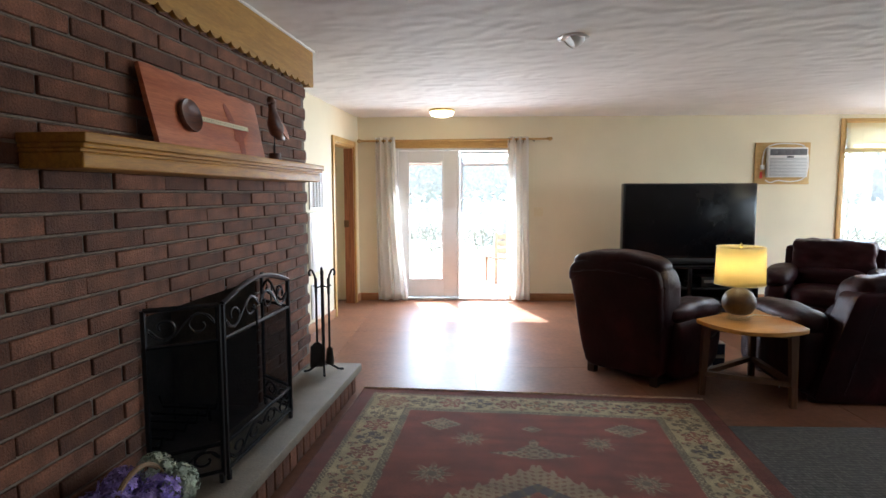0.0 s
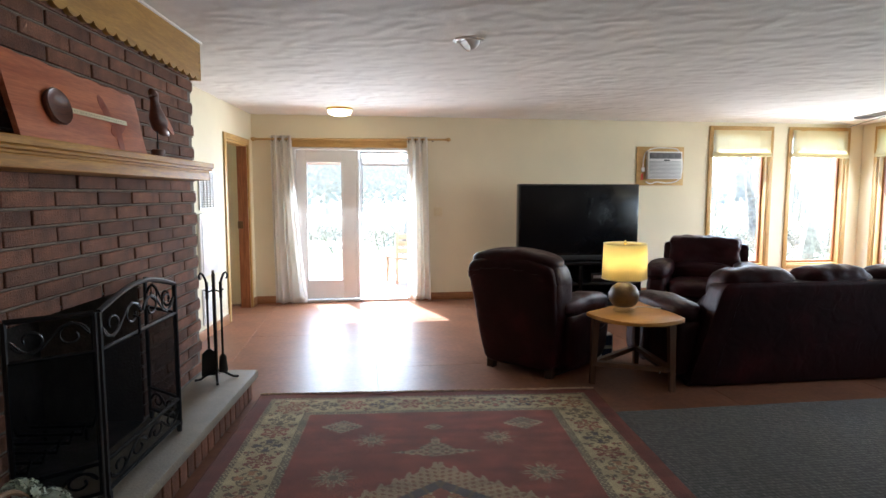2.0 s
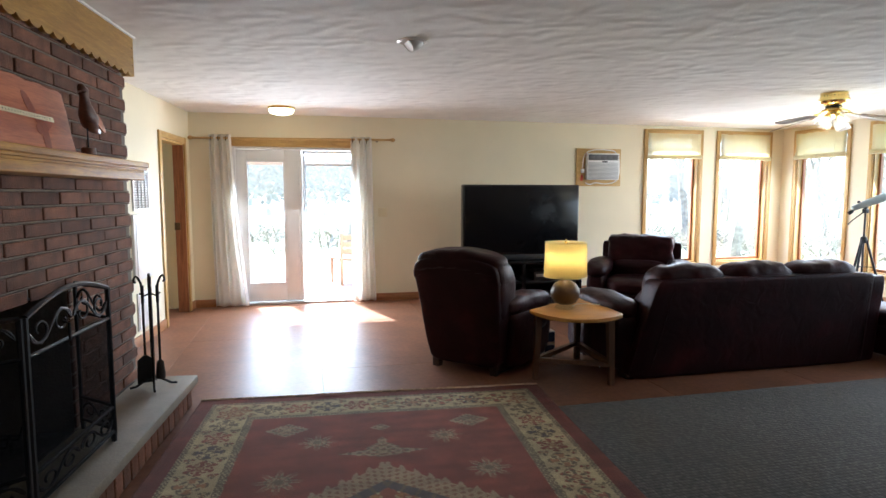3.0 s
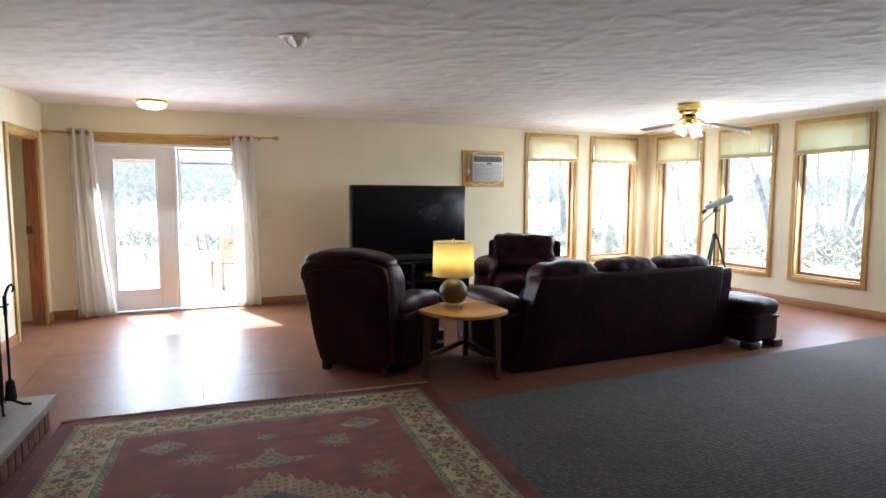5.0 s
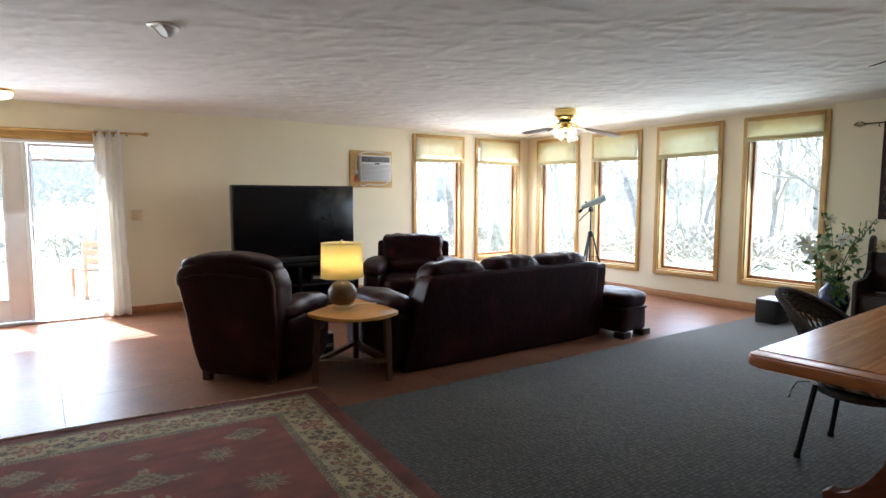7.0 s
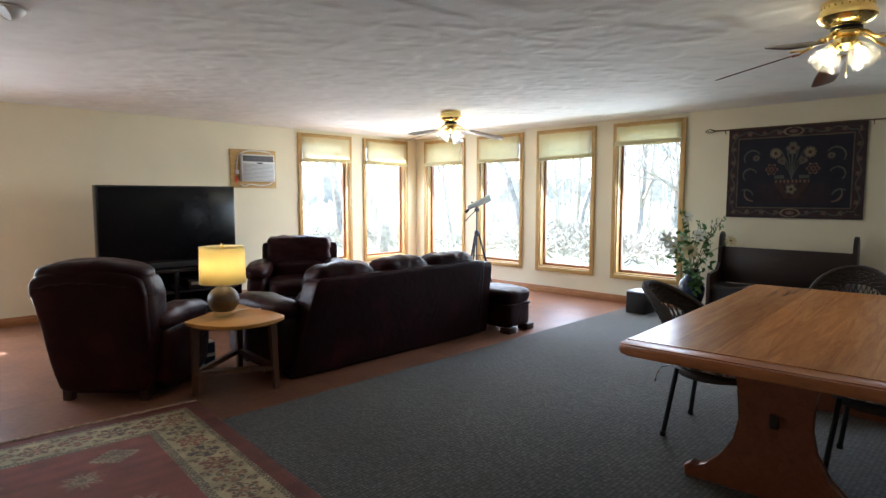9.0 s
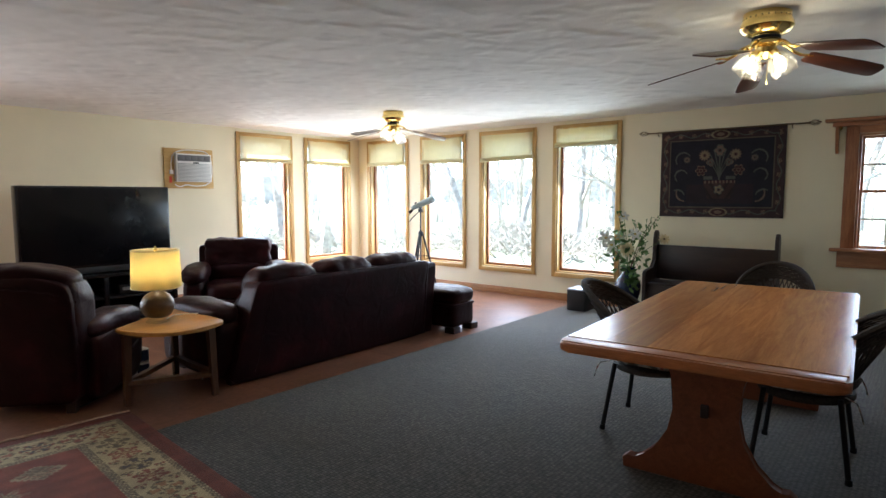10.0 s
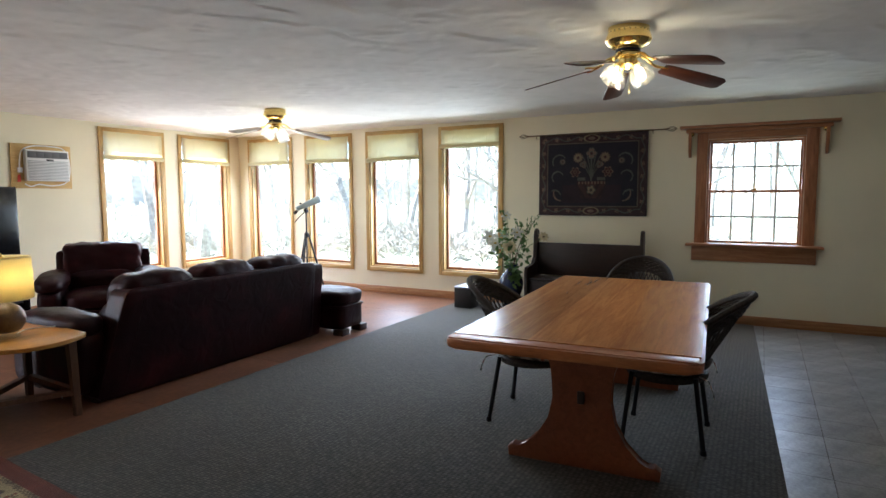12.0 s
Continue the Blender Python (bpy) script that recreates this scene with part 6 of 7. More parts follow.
for k in range(13):
    part("louvre", box(-0.195, 0.27, -0.092, -0.0855, -0.165 + k * 0.0185, -0.156 + k * 0.0185, 0.001), M_PALEGREY, ac)
part("display", box(0.02, 0.10, -0.093, -0.0855, 0.07, 0.088, 0.001), M_BLACK, ac)
loop = [(-0.26, -0.05), (-0.255, 0.08), (-0.22, 0.19), (-0.1, 0.245), (0.1, 0.25), (0.25, 0.225), (0.315, 0.1), (0.32, -0.08), (0.26, -0.2), (0.1, -0.235), (-0.05, -0.22), (-0.15, -0.245), (-0.22, -0.21)]
pts = []
for k in range(len(loop) - 1):
    p0, p1, p2, p3 = (Vector(loop[max(0, min(len(loop) - 1, k + d))]) for d in (-1, 0, 1, 2))
    for s in range(5):
        t = s / 5
        q = 0.5 * ((2 * p1) + (p2 - p0) * t + (2 * p0 - 5 * p1 + 4 * p2 - p3) * t * t + (3 * p1 - p0 - 3 * p2 + p3) * t ** 3)
        pts.append((q.x, -0.03, q.y))
part("power_cord", tube(pts, 0.008, 6), M_WHITE, ac, "looped white power cord")
part("plug", box(-0.285, -0.235, -0.05, -0.0205, -0.08, -0.02, 0.006), M_WHITE, ac)
part("tag", outline([(-0.02, -0.045), (0.02, -0.04), (0.014, 0.045), (-0.016, 0.04)], -0.001, 0.001), M_REDTAG, ac, "red paper tag", m=pose(-0.27, -0.03, -0.15, 90, 0, 0))


# ---------- ceiling fittings ----------
dome = thing("ceiling_light", "lit round opal ceiling light near the door", "ceiling light", pose(-0.335, 7.33, ZC))
part("pan", lathe([(0.15, -0.001), (0.155, -0.012), (0.14, -0.03)], 32), M_BRASS, dome)
part("glass", lathe([(0.142, -0.03), (0.145, -0.045), (0.125, -0.075), (0.07, -0.093), (0.002, -0.098)], 32), glowing("lit_opal_glass", (1.0, 0.86, 0.52), DOME_GLOW), dome, "glowing opal glass bowl")
eye = thing("eyeball_spotlight", "white recessed eyeball spotlight in the ceiling", "spotlight", pose(0.632, 4.10, ZC))
part("trim_ring", lathe([(0.075, -0.001), (0.10, -0.002), (0.104, -0.008), (0.082, -0.014), (0.075, -0.01)], 32), M_WHITE, eye)
EYE_AIM = Matrix.Translation((0.004, 0.004, 0.008)) @ Vector((0, 0, 1)).rotation_difference(Vector((-0.70, -0.12, -0.62))).to_matrix().to_4x4()
part("ball", lathe([(0.070, -0.03), (0.076, 0.0), (0.072, 0.026), (0.062, 0.047), (0.059, 0.050), (0.056, 0.046)], 32), M_WHITE, eye, m=EYE_AIM)
part("reflector", lathe([(0.055, 0.036), (0.055, 0.040), (0.003, 0.040)], 24), glowing("spot_face", (1.0, 0.97, 0.9), SPOT_GLOW), eye, "bright lamp face", m=EYE_AIM)


def tulip_shade():
    bm = bmesh.new()
    n, rows = 32, 9
    prev = None
    for j in range(rows):
        f = j / (rows - 1)
        r = 0.022 + 0.038 * math.sin(f * 1.9) + 0.012 * f ** 3
        ring = []
        for k in range(n):
            a = 2 * math.pi * k / n
            rr = r * (1 + 0.06 * f ** 3 * math.cos(6 * a) + 0.02 * math.cos(18 * a) * f)
            ring.append(bm.verts.new((rr * math.cos(a), rr * math.sin(a), -0.105 * f - 0.004 * f ** 4 * math.cos(6 * a))))
        if prev:
            for k in range(n):
                bm.faces.new((prev[k], prev[(k + 1) % n], ring[(k + 1) % n], ring[k]))
        prev = ring
    return bm


def fan(x, y, turn, label, wood_mat, watts):
    f = thing("ceiling_fan", label, "ceiling fan", pose(x, y, ZC), "ceiling fans")
    part("canopy", lathe([(0.118, -0.001), (0.121, -0.006), (0.121, -0.04), (0.125, -0.043), (0.125, -0.05)], 40), M_BRASS, f)
    part("motor", lathe([(0.125, -0.05), (0.133, -0.06), (0.136, -0.082), (0.122, -0.104), (0.095, -0.12), (0.072, -0.128), (0.068, -0.15), (0.082, -0.16), (0.082, -0.174), (0.05, -0.184)], 40), M_BRASS, f)
    part("motor_band", lathe([(0.073, -0.131), (0.0735, -0.148)], 32), M_BLACK, f)
    for k in range(24):
        a = 2 * math.pi * k / 24
        part("vent_slot", box(-0.001, 0.0006, -0.003, 0.003, -0.003, 0.003), M_BLACK, f, m=Matrix.Rotation(a, 4, "Z") @ Matrix.Translation((0.1212, 0, -0.034)))
    part("switch_cup", lathe([(0.05, -0.184), (0.056, -0.192), (0.053, -0.222), (0.035, -0.238), (0.02, -0.25), (0.004, -0.255)], 28), M_BRASS, f)
    for k in range(5):
        m = Matrix.Rotation(radians(turn + 72 * k), 4, "Z")
        arm = bmesh.new()
        tube([(0.075, 0, -0.165), (0.12, 0, -0.18), (0.16, 0, -0.212), (0.20, 0, -0.228)], 0.009, 8, arm)
        for s in (-1, 1):
            tube([(0.19, 0, -0.224), (0.215, s * 0.025, -0.229 + s * 0.005), (0.25, s * 0.03, -0.232 + s * 0.007)], 0.006, 6, arm)
        part("blade_iron", arm, M_BRASS, f, m=m)
        pts = [(0.0, -0.045), (0.02, -0.055), (0.30, -0.068), (0.41, -0.066), (0.435, -0.045), (0.44, 0.0), (0.435, 0.045), (0.41, 0.066), (0.30, 0.068), (0.02, 0.055), (0.0, 0.045)]
        part("blade", outline(pts, -0.003, 0.003, 0.0015), wood_mat, f, m=m @ pose(0.225, 0, -0.236, -14, 11.5, 0) @ Matrix.Diagonal((0.955, 1, 1, 1)))
    for k in range(4):
        m = Matrix.Rotation(radians(turn + 30 + 90 * k), 4, "Z")
        part("light_arm", tube([(0.04, 0, -0.22), (0.055, 0, -0.222), (0.066, 0, -0.232)], 0.008, 8), M_BRASS, f, m=m)
        part("holder", lathe([(0.018, 0.006), (0.024, 0.0), (0.024, -0.022), (0.02, -0.026)], 20), M_BRASS, f, m=m @ pose(0.064, 0, -0.226, 0, -36, 0))
        g = part("glass_shade", tulip_shade(), M_TULIP, f, "ruffled clear glass tulip shade", m=m @ pose(0.068, 0, -0.232, 0, -36, 0))
        g.modifiers.new("thick", "SOLIDIFY").thickness = 0.0025
        part("bulb", lathe([(0.010, -0.02), (0.014, -0.03), (0.026, -0.055), (0.026, -0.07), (0.014, -0.088), (0.002, -0.092)], 16), M_FANBULB, f, m=m @ pose(0.068, 0, -0.232, 0, -36, 0))
    part("pull_chain", tube([(0.05, 0.0, -0.25), (0.058, 0.0, -0.30), (0.058, 0, -0.38)], 0.0018, 5), M_BRASS, f)
    d = bpy.data.lights.new("fan_bulbs", "POINT")
    d.energy, d.color, d.shadow_soft_size = watts, (1.0, 0.82, 0.52), 0.06
    o = new("fan_bulbs", d)
    o.location = (x, y, ZC - 0.40)


def tulip_glass():
    m, n, l, b = nodes_of("frosted_tulip_glass")
    n.remove(b)
    t, g, tr, mx, m2 = (n.new("ShaderNodeBsdfTransparent"), n.new("ShaderNodeBsdfGlossy"), n.new("ShaderNodeBsdfTranslucent"), n.new("ShaderNodeMixShader"), n.new("ShaderNodeMixShader"))
    g.inputs["Roughness"].default_value = 0.1
    tr.inputs[0].default_value = (0.95, 0.9, 0.8, 1)
    mx.inputs[0].default_value, m2.inputs[0].default_value = 0.05, 0.10
    l.new(t.outputs[0], mx.inputs[1]), l.new(tr.outputs[0], mx.inputs[2]), l.new(mx.outputs[0], m2.inputs[1]), l.new(g.outputs[0], m2.inputs[2])
    l.new(m2.outputs[0], n["Material Output"].inputs[0])
    return m


M_TULIP = tulip_glass()
M_FANBULB = glowing("fan_bulb_glow", (1.0, 0.80, 0.45), FAN_GLOW)
M_BLADE = wood("dark_walnut_blade", (0.11, 0.035, 0.022), (0.06, 0.02, 0.014), 0.35, axis=0)
M_BLADEGREY = wood("grey_oak_blade", (0.40, 0.37, 0.34), (0.30, 0.27, 0.25), 0.35, axis=0)
fan(3.69, 0.875, 21, "brass ceiling fan with dark walnut blades and four lit tulip shades", M_BLADE, FAN_WATTS)
fan(5.10, 5.11, -38, "brass ceiling fan with grey blades and four lit tulip shades", M_BLADEGREY, FAN_WATTS)


# ---------- spotting scope ----------
def spotting_scope():
    s = thing("spotting_scope", "grey-green spotting scope on a black tripod by the window", "telescope", pose(6.50, 5.92, 0))
    part("column", tube([(0, 0, 0.42), (0, 0, 1.20)], 0.012), M_BLACK, s)
    part("collar", lathe([(0.03, 0.84), (0.036, 0.85), (0.036, 0.90), (0.026, 0.92)], 16), M_BLACK, s)
    for a in (80, 200, 320):
        c, q = math.cos(radians(a)), math.sin(radians(a))
        lg = part("leg", tube([(0.03 * c, 0.03 * q, 0.88), (0.16 * c, 0.16 * q, 0.40)], 0.014), M_BLACK, s)
        part("lower_leg", tube([(0.15 * c, 0.15 * q, 0.43), (0.265 * c, 0.265 * q, 0.01)], 0.010), M_BLACK, lg)
        part("rubber_foot", lathe([(0.012, 0.0), (0.016, 0.004), (0.012, 0.025)], 10), M_BLACK, lg, m=pose(0.266 * c, 0.266 * q, 0))
        part("brace", tube([(0.01 * c, 0.01 * q, 0.55), (0.12 * c, 0.12 * q, 0.55)], 0.005), M_BLACK, s)
    part("head", box(-0.03, 0.03, -0.025, 0.025, 1.20, 1.255, 0.008), M_BLACK, s)
    part("pan_handle", tube([(-0.02, 0, 1.22), (-0.10, 0.07, 1.12), (-0.14, 0.10, 1.06)], 0.007), M_BLACK, s)
    m = pose(0, 0, 1.315, 0, 66, -38)
    part("barrel", lathe([(0.02, -0.15), (0.034, -0.14), (0.036, -0.05), (0.042, -0.02), (0.046, 0.06), (0.05, 0.12), (0.05, 0.21), (0.045, 0.215)], 24), M_SCOPE, s, "pale grey-green scope barrel", m=m)
    part("eyepiece", lathe([(0.018, -0.24), (0.022, -0.235), (0.022, -0.19), (0.014, -0.18), (0.014, -0.14)], 18), M_BLACK, s, m=m @ pose(-0.03, 0, 0.02, 0, -18))
    part("focus_knob", lathe([(0.015, 0.0), (0.017, 0.01), (0.012, 0.022)], 14), M_BLACK, s, m=m @ pose(-0.04, 0, -0.06, 0, -90))
    part("mount_foot", box(-0.02, 0.02, -0.015, 0.015, 1.2555, 1.285, 0.004), M_BLACK, s)


M_SCOPE = surface("grey_green_rubber_armour", (0.30, 0.36, 0.36), 0.5, var=0.1)
spotting_scope()

# ---------- settle, vase, box ----------
bx = thing("black_box_speaker", "small black box with a pale lid on the floor", "box", pose(6.74, 3.44, 0.009))
part("case", box(-0.15, 0.15, -0.12, 0.12, 0.0, 0.255, 0.008), M_MATTBLACK, bx)
part("lid", box(-0.152, 0.152, -0.122, 0.122, 0.256, 0.272, 0.005), M_SILVER, bx, "pale grey lid")

se = thing("settle_bench", "dark-stained wooden settle bench against the wall", "bench", pose(6.66, 0, 0.009))
for y in (1.33, 2.62):
    post = [(0.0, 0.0), (0.5, 0.0), (0.5, 0.42), (0.44, 0.60), (0.45, 0.92), (0.43, 0.99), (0.39, 1.015), (0.35, 0.99), (0.33, 0.92), (0.32, 0.66), (0.24, 0.58), (0.02, 0.56), (0.0, 0.52)]
    part("end_panel", outline(post, -0.02, 0.02, 0.005), M_DARKWOOD, se, m=Matrix(((1, 0, 0, 0), (0, 0, 1, y), (0, 1, 0, 0), (0, 0, 0, 1))))
part("back_board", box(0.36, 0.385, 1.35, 2.60, 0.44, 0.845, 0.004), M_DARKWOODY, se)
part("seat", box(0.03, 0.359, 1.35, 2.60, 0.40, 0.43, 0.006), M_DARKWOODY, se)
part("front_board", box(0.05, 0.075, 1.35, 2.60, 0.06, 0.399, 0.004), M_DARKWOODY, se)


def vase():
    v = thing("flower_vase", "dark blue vase with silk lilies, daisies and greenery", "vase", pose(6.80, 2.86, 0.009))
    part("vessel", lathe([(0.075, 0.0), (0.09, 0.01), (0.085, 0.05), (0.105, 0.15), (0.145, 0.28), (0.15, 0.36), (0.125, 0.43), (0.08, 0.48), (0.065, 0.52), (0.075, 0.56), (0.09, 0.575), (0.08, 0.57)], 36), M_DARKBLUE, v)
    rnd = random.Random(8)

    def stem(tip, mat=None):
        p0 = Vector((0, 0, 0.5))
        mid = p0.lerp(Vector(tip), 0.5) + Vector((0, 0, 0.08))
        part("stem", tube([p0, p0.lerp(mid, 0.6), mid, Vector(tip)], 0.005, 5, taper=0.003), mat or M_LEAFGREEN, v)

    def bloom(tip, r, mat, core, n, label):
        verts, faces = [], []
        tip = Vector(tip)
        axis = Vector((-0.75, -0.45, 0.35)).normalized()
        a0 = axis.orthogonal().normalized()
        for k in range(n):
            a = Matrix.Rotation(2 * math.pi * k / n, 3, axis) @ a0
            b = axis.cross(a)
            q = len(verts)
            for s, w, lift in ((0.1, 0.10, 0.0), (0.45, 0.22, 0.1), (0.8, 0.16, 0.06), (1.0, 0.0, -0.05)):
                verts += [tip + r * (a * s + b * w + axis * lift), tip + r * (a * s - b * w + axis * lift)]
            for i in range(3):
                faces.append((q + 2 * i, q + 2 * i + 1, q + 2 * i + 3, q + 2 * i + 2))
        me = bpy.data.meshes.new("bloom")
        me.from_pydata(verts, [], faces)
        me.materials.append(mat)
        o = new("bloom", me)
        o.parent = v
        tagged(o, label)
        part("bloom_centre", shift(cushion(-0.2 * r, 0.2 * r, -0.2 * r, 0.2 * r, -0.12 * r, 0.12 * r, 2, 5, 0), Matrix.Translation(tip + axis * 0.08 * r)), core, v)

    for tip, r, mt, core, n, lab in (((-0.12, -0.02, 0.80), 0.085, M_CREAMPETAL, M_BROWN, 11, "cream daisy with a brown centre"), ((-0.14, 0.16, 0.84), 0.09, M_WHITEPETAL, M_YELLOW, 6, "white lily"), ((-0.13, -0.12, 0.98), 0.075, M_WHITEPETAL, M_YELLOW, 6, "white lily"), ((-0.02, -0.42, 0.93), 0.06, M_CREAMPETAL, M_BROWN, 9, "cream daisy with a brown centre"),
                                     ((-0.1, 0.25, 0.92), 0.09, M_WHITEPETAL, M_YELLOW, 6, "white lily"),
                                     ((0.02, 0.08, 1.18), 0.06, M_WHITEPETAL, M_YELLOW, 6, "white lily"), ((-0.1, 0.06, 0.95), 0.06, M_PALEGREEN, M_YELLOW, 7, "pale green bloom")):
        stem(tip)
        bloom(tip, r * 1.15, mt, core, n, lab)
    for tip in ((0.05, -0.05, 1.14), (0.0, -0.25, 1.12), (0.05, -0.33, 1.2), (0.0, 0.16, 1.27), (-0.05, 0.4, 1.02), (0.0, 0.3, 0.85), (0.02, -0.2, 1.0)):
        stem(tip, M_BROWN)
        for _ in range(14):
            s = rnd.uniform(0.45, 1.0)
            c = Vector((0, 0, 0.55)).lerp(Vector(tip), s) + Vector((rnd.gauss(0, 0.02), rnd.gauss(0, 0.025), rnd.gauss(0, 0.02)))
            part("leaf", outline([(0, 0), (0.02, 0.011), (0.045, 0.009), (0.06, 0), (0.045, -0.009), (0.02, -0.011)], -0.0006, 0.0006), M_LEAFGREEN, v, m=Matrix.Translation(c) @ Euler((rnd.uniform(0, 6), rnd.uniform(0, 6), rnd.uniform(0, 6))).to_matrix().to_4x4())
    for k in range(150):
        a, h = rnd.uniform(0, 6.3), rnd.uniform(0.35, 1.05)
        r = 0.11 + 0.05 * rnd.random() + 0.08 * max(0, 1 - abs(h - 0.75) * 4)
        part("leaf", outline([(0, 0), (0.025, 0.018), (0.06, 0.016), (0.09, 0), (0.06, -0.016), (0.025, -0.018)], -0.0006, 0.0006), M_LEAFGREEN, v,
             m=Matrix.Translation((r * math.cos(a) if h > 0.55 else -0.1 - 0.06 * rnd.random(), r * math.sin(a) if h > 0.55 else -0.05 - 0.08 * rnd.random(), h)) @ Euler((rnd.uniform(0, 6), rnd.uniform(-1, 1), rnd.uniform(0, 6))).to_matrix().to_4x4())


vase()


# ---------- tapestry ----------
TW, TH = 1.32, 0.99
M_DARKCLOTH = surface("dark_wine_binding", (0.035, 0.018, 0.02), 0.95, var=0.3)


def tapestry_dye(u, v):
    dark, wine, gold, sage, tan = (0.014, 0.013, 0.02), (0.045, 0.015, 0.016), (0.19, 0.15, 0.085), (0.075, 0.08, 0.065), (0.14, 0.095, 0.065)
    d = min(u, TW - u, v, TH - v)
    if d < 0.012:
        return (0.03, 0.02, 0.02)
    if d < 0.105:
        along = u if min(v, TH - v) < min(u, TW - u) else v
        c = math.hypot((u - TW / 2) / 2.1, min(v, TH - v) - 0.055)
        if c < 0.048:
            return gold if c > 0.038 else wine if c > 0.02 else tan
        w = 0.058 + 0.022 * math.sin(along * 22)
        if abs(d - w) < 0.006:
            return sage
        f = floret((along % 0.15) - 0.075, d - 0.058, 0.034, 5, tan, wine, gold)
        return f or (0.042, 0.023, 0.023)
    if d < 0.114:
        return (0.10, 0.08, 0.055)
    x, y = u - TW / 2, v
    ax = abs(x)
    f = None
    for cx, cy, r, p, a, b in ((0.165, 0.285, 0.065, 12, gold, tan), (0.0, 0.235, 0.07, 5, tan, sage), (0.20, 0.46, 0.065, 6, wine, tan), (0.36, 0.33, 0.04, 10, tan, sage), (0.10, 0.37, 0.045, 3, sage, tan)):
        f = f or floret(ax - cx, y - cy, r, p, a, b, wine)
    if f:
        return f
    for k in (0.04, 0.35, 0.75, 1.3):
        t = (0.57 - y) / 0.32
        if 0 < t < 1 and abs(ax - 0.16 * k * t ** 1.5) < 0.006:
            return sage
    for cx, cy, r, a0, a1 in ((0.40, 0.33, 0.085, -2.6, 0.6), (0.42, 0.52, 0.07, -2.8, 0.9), (0.38, 0.72, 0.09, -0.4, 1.6), (0.46, 0.76, 0.08, -2.9, -1.0)):
        t, rr = math.atan2(y - cy, ax - cx), math.hypot(ax - cx, y - cy)
        if a0 < t < a1 and abs(rr - r) < 0.009 * (1.2 - abs(t - (a0 + a1) / 2) / (a1 - a0)):
            return sage if a0 < -1 else tan
    if 0.575 < y < 0.61 and ax < 0.17:
        return tan if math.sin(x * 160) > 0 else wine
    if 0.61 <= y < 0.78 and ax < 0.17 - (y - 0.61) * 0.3:
        g = floret(x, y - 0.68, 0.06, 5, gold, sage, wine)
        return g or ((0.05, 0.024, 0.02) if math.sin(ax * 60 + y * 40) > -0.3 else (0.025, 0.014, 0.014))
    if abs(ax - 0.12) < 0.05 and abs(y - 0.545) < 0.016:
        return sage
    if ax < 0.36 and y > 0.62 and y < 0.84:
        return (0.022, 0.014, 0.018)
    return dark


def tapestry():
    m = EAST @ pose(-2.637, -0.024, 2.183, 90, 0, 0)
    t = thing("tapestry", "dark woven flower-basket tapestry with a scrolled border", "tapestry", m)
    lift = lambda u, v: 0.004 * math.sin(u * 9 + 1) * (0.3 + v) + 0.003 * noise.noise(Vector((u * 4, v * 4, 2)))  # noqa: E731
    o = woven_sheet("cloth", TW, TH, 0.0062, tapestry_dye, lift, dyed("tapestry_yarn", "dye", 0.95, 500, 0.05), "dye", 0.004)
    o.parent = t
    part("hanging_sleeve", tube([(0.0, 0.004, -0.004), (TW / 2, 0.004, -0.002), (TW, 0.004, -0.004)], 0.011, 8), M_DARKCLOTH, t)
    part("bottom_hem", tube([(0.0, -TH, -0.001), (TW / 2, -TH, 0.002), (TW, -TH, 0.003)], 0.005, 6), M_DARKCLOTH, t)
    r = thing("tapestry_rod", "dark iron rod with cage finials holding the tapestry", "curtain rod", EAST @ pose(0, -0.03, 2.188))
    part("pole", tube([(-2.80, 0, 0), (-1.12, 0, 0)], 0.008, 10), M_DARKBRASS, r)
    for x, s in ((-2.80, -1), (-1.12, 1)):
        for k in range(5):
            a = 2 * math.pi * k / 5
            part("finial_wire", tube([(x + s * 0.11 * j / 8, 0.028 * math.sin(math.pi * j / 8) * math.cos(a + j * 0.25), 0.028 * math.sin(math.pi * j / 8) * math.sin(a + j * 0.25)) for j in range(9)], 0.003, 5), M_DARKBRASS, r)
        part("collar", lathe([(0.014, 0), (0.014, 0.012)], 12), M_DARKBRASS, r, m=pose(x, 0, 0, 0, 90 * s, 0))
    for x in (-2.68, -1.27):
        part("bracket", tube([(x, 0.029, -0.04), (x, 0.0, -0.03), (x, 0.0, 0.0)], 0.005), M_DARKBRASS, r)


tapestry()


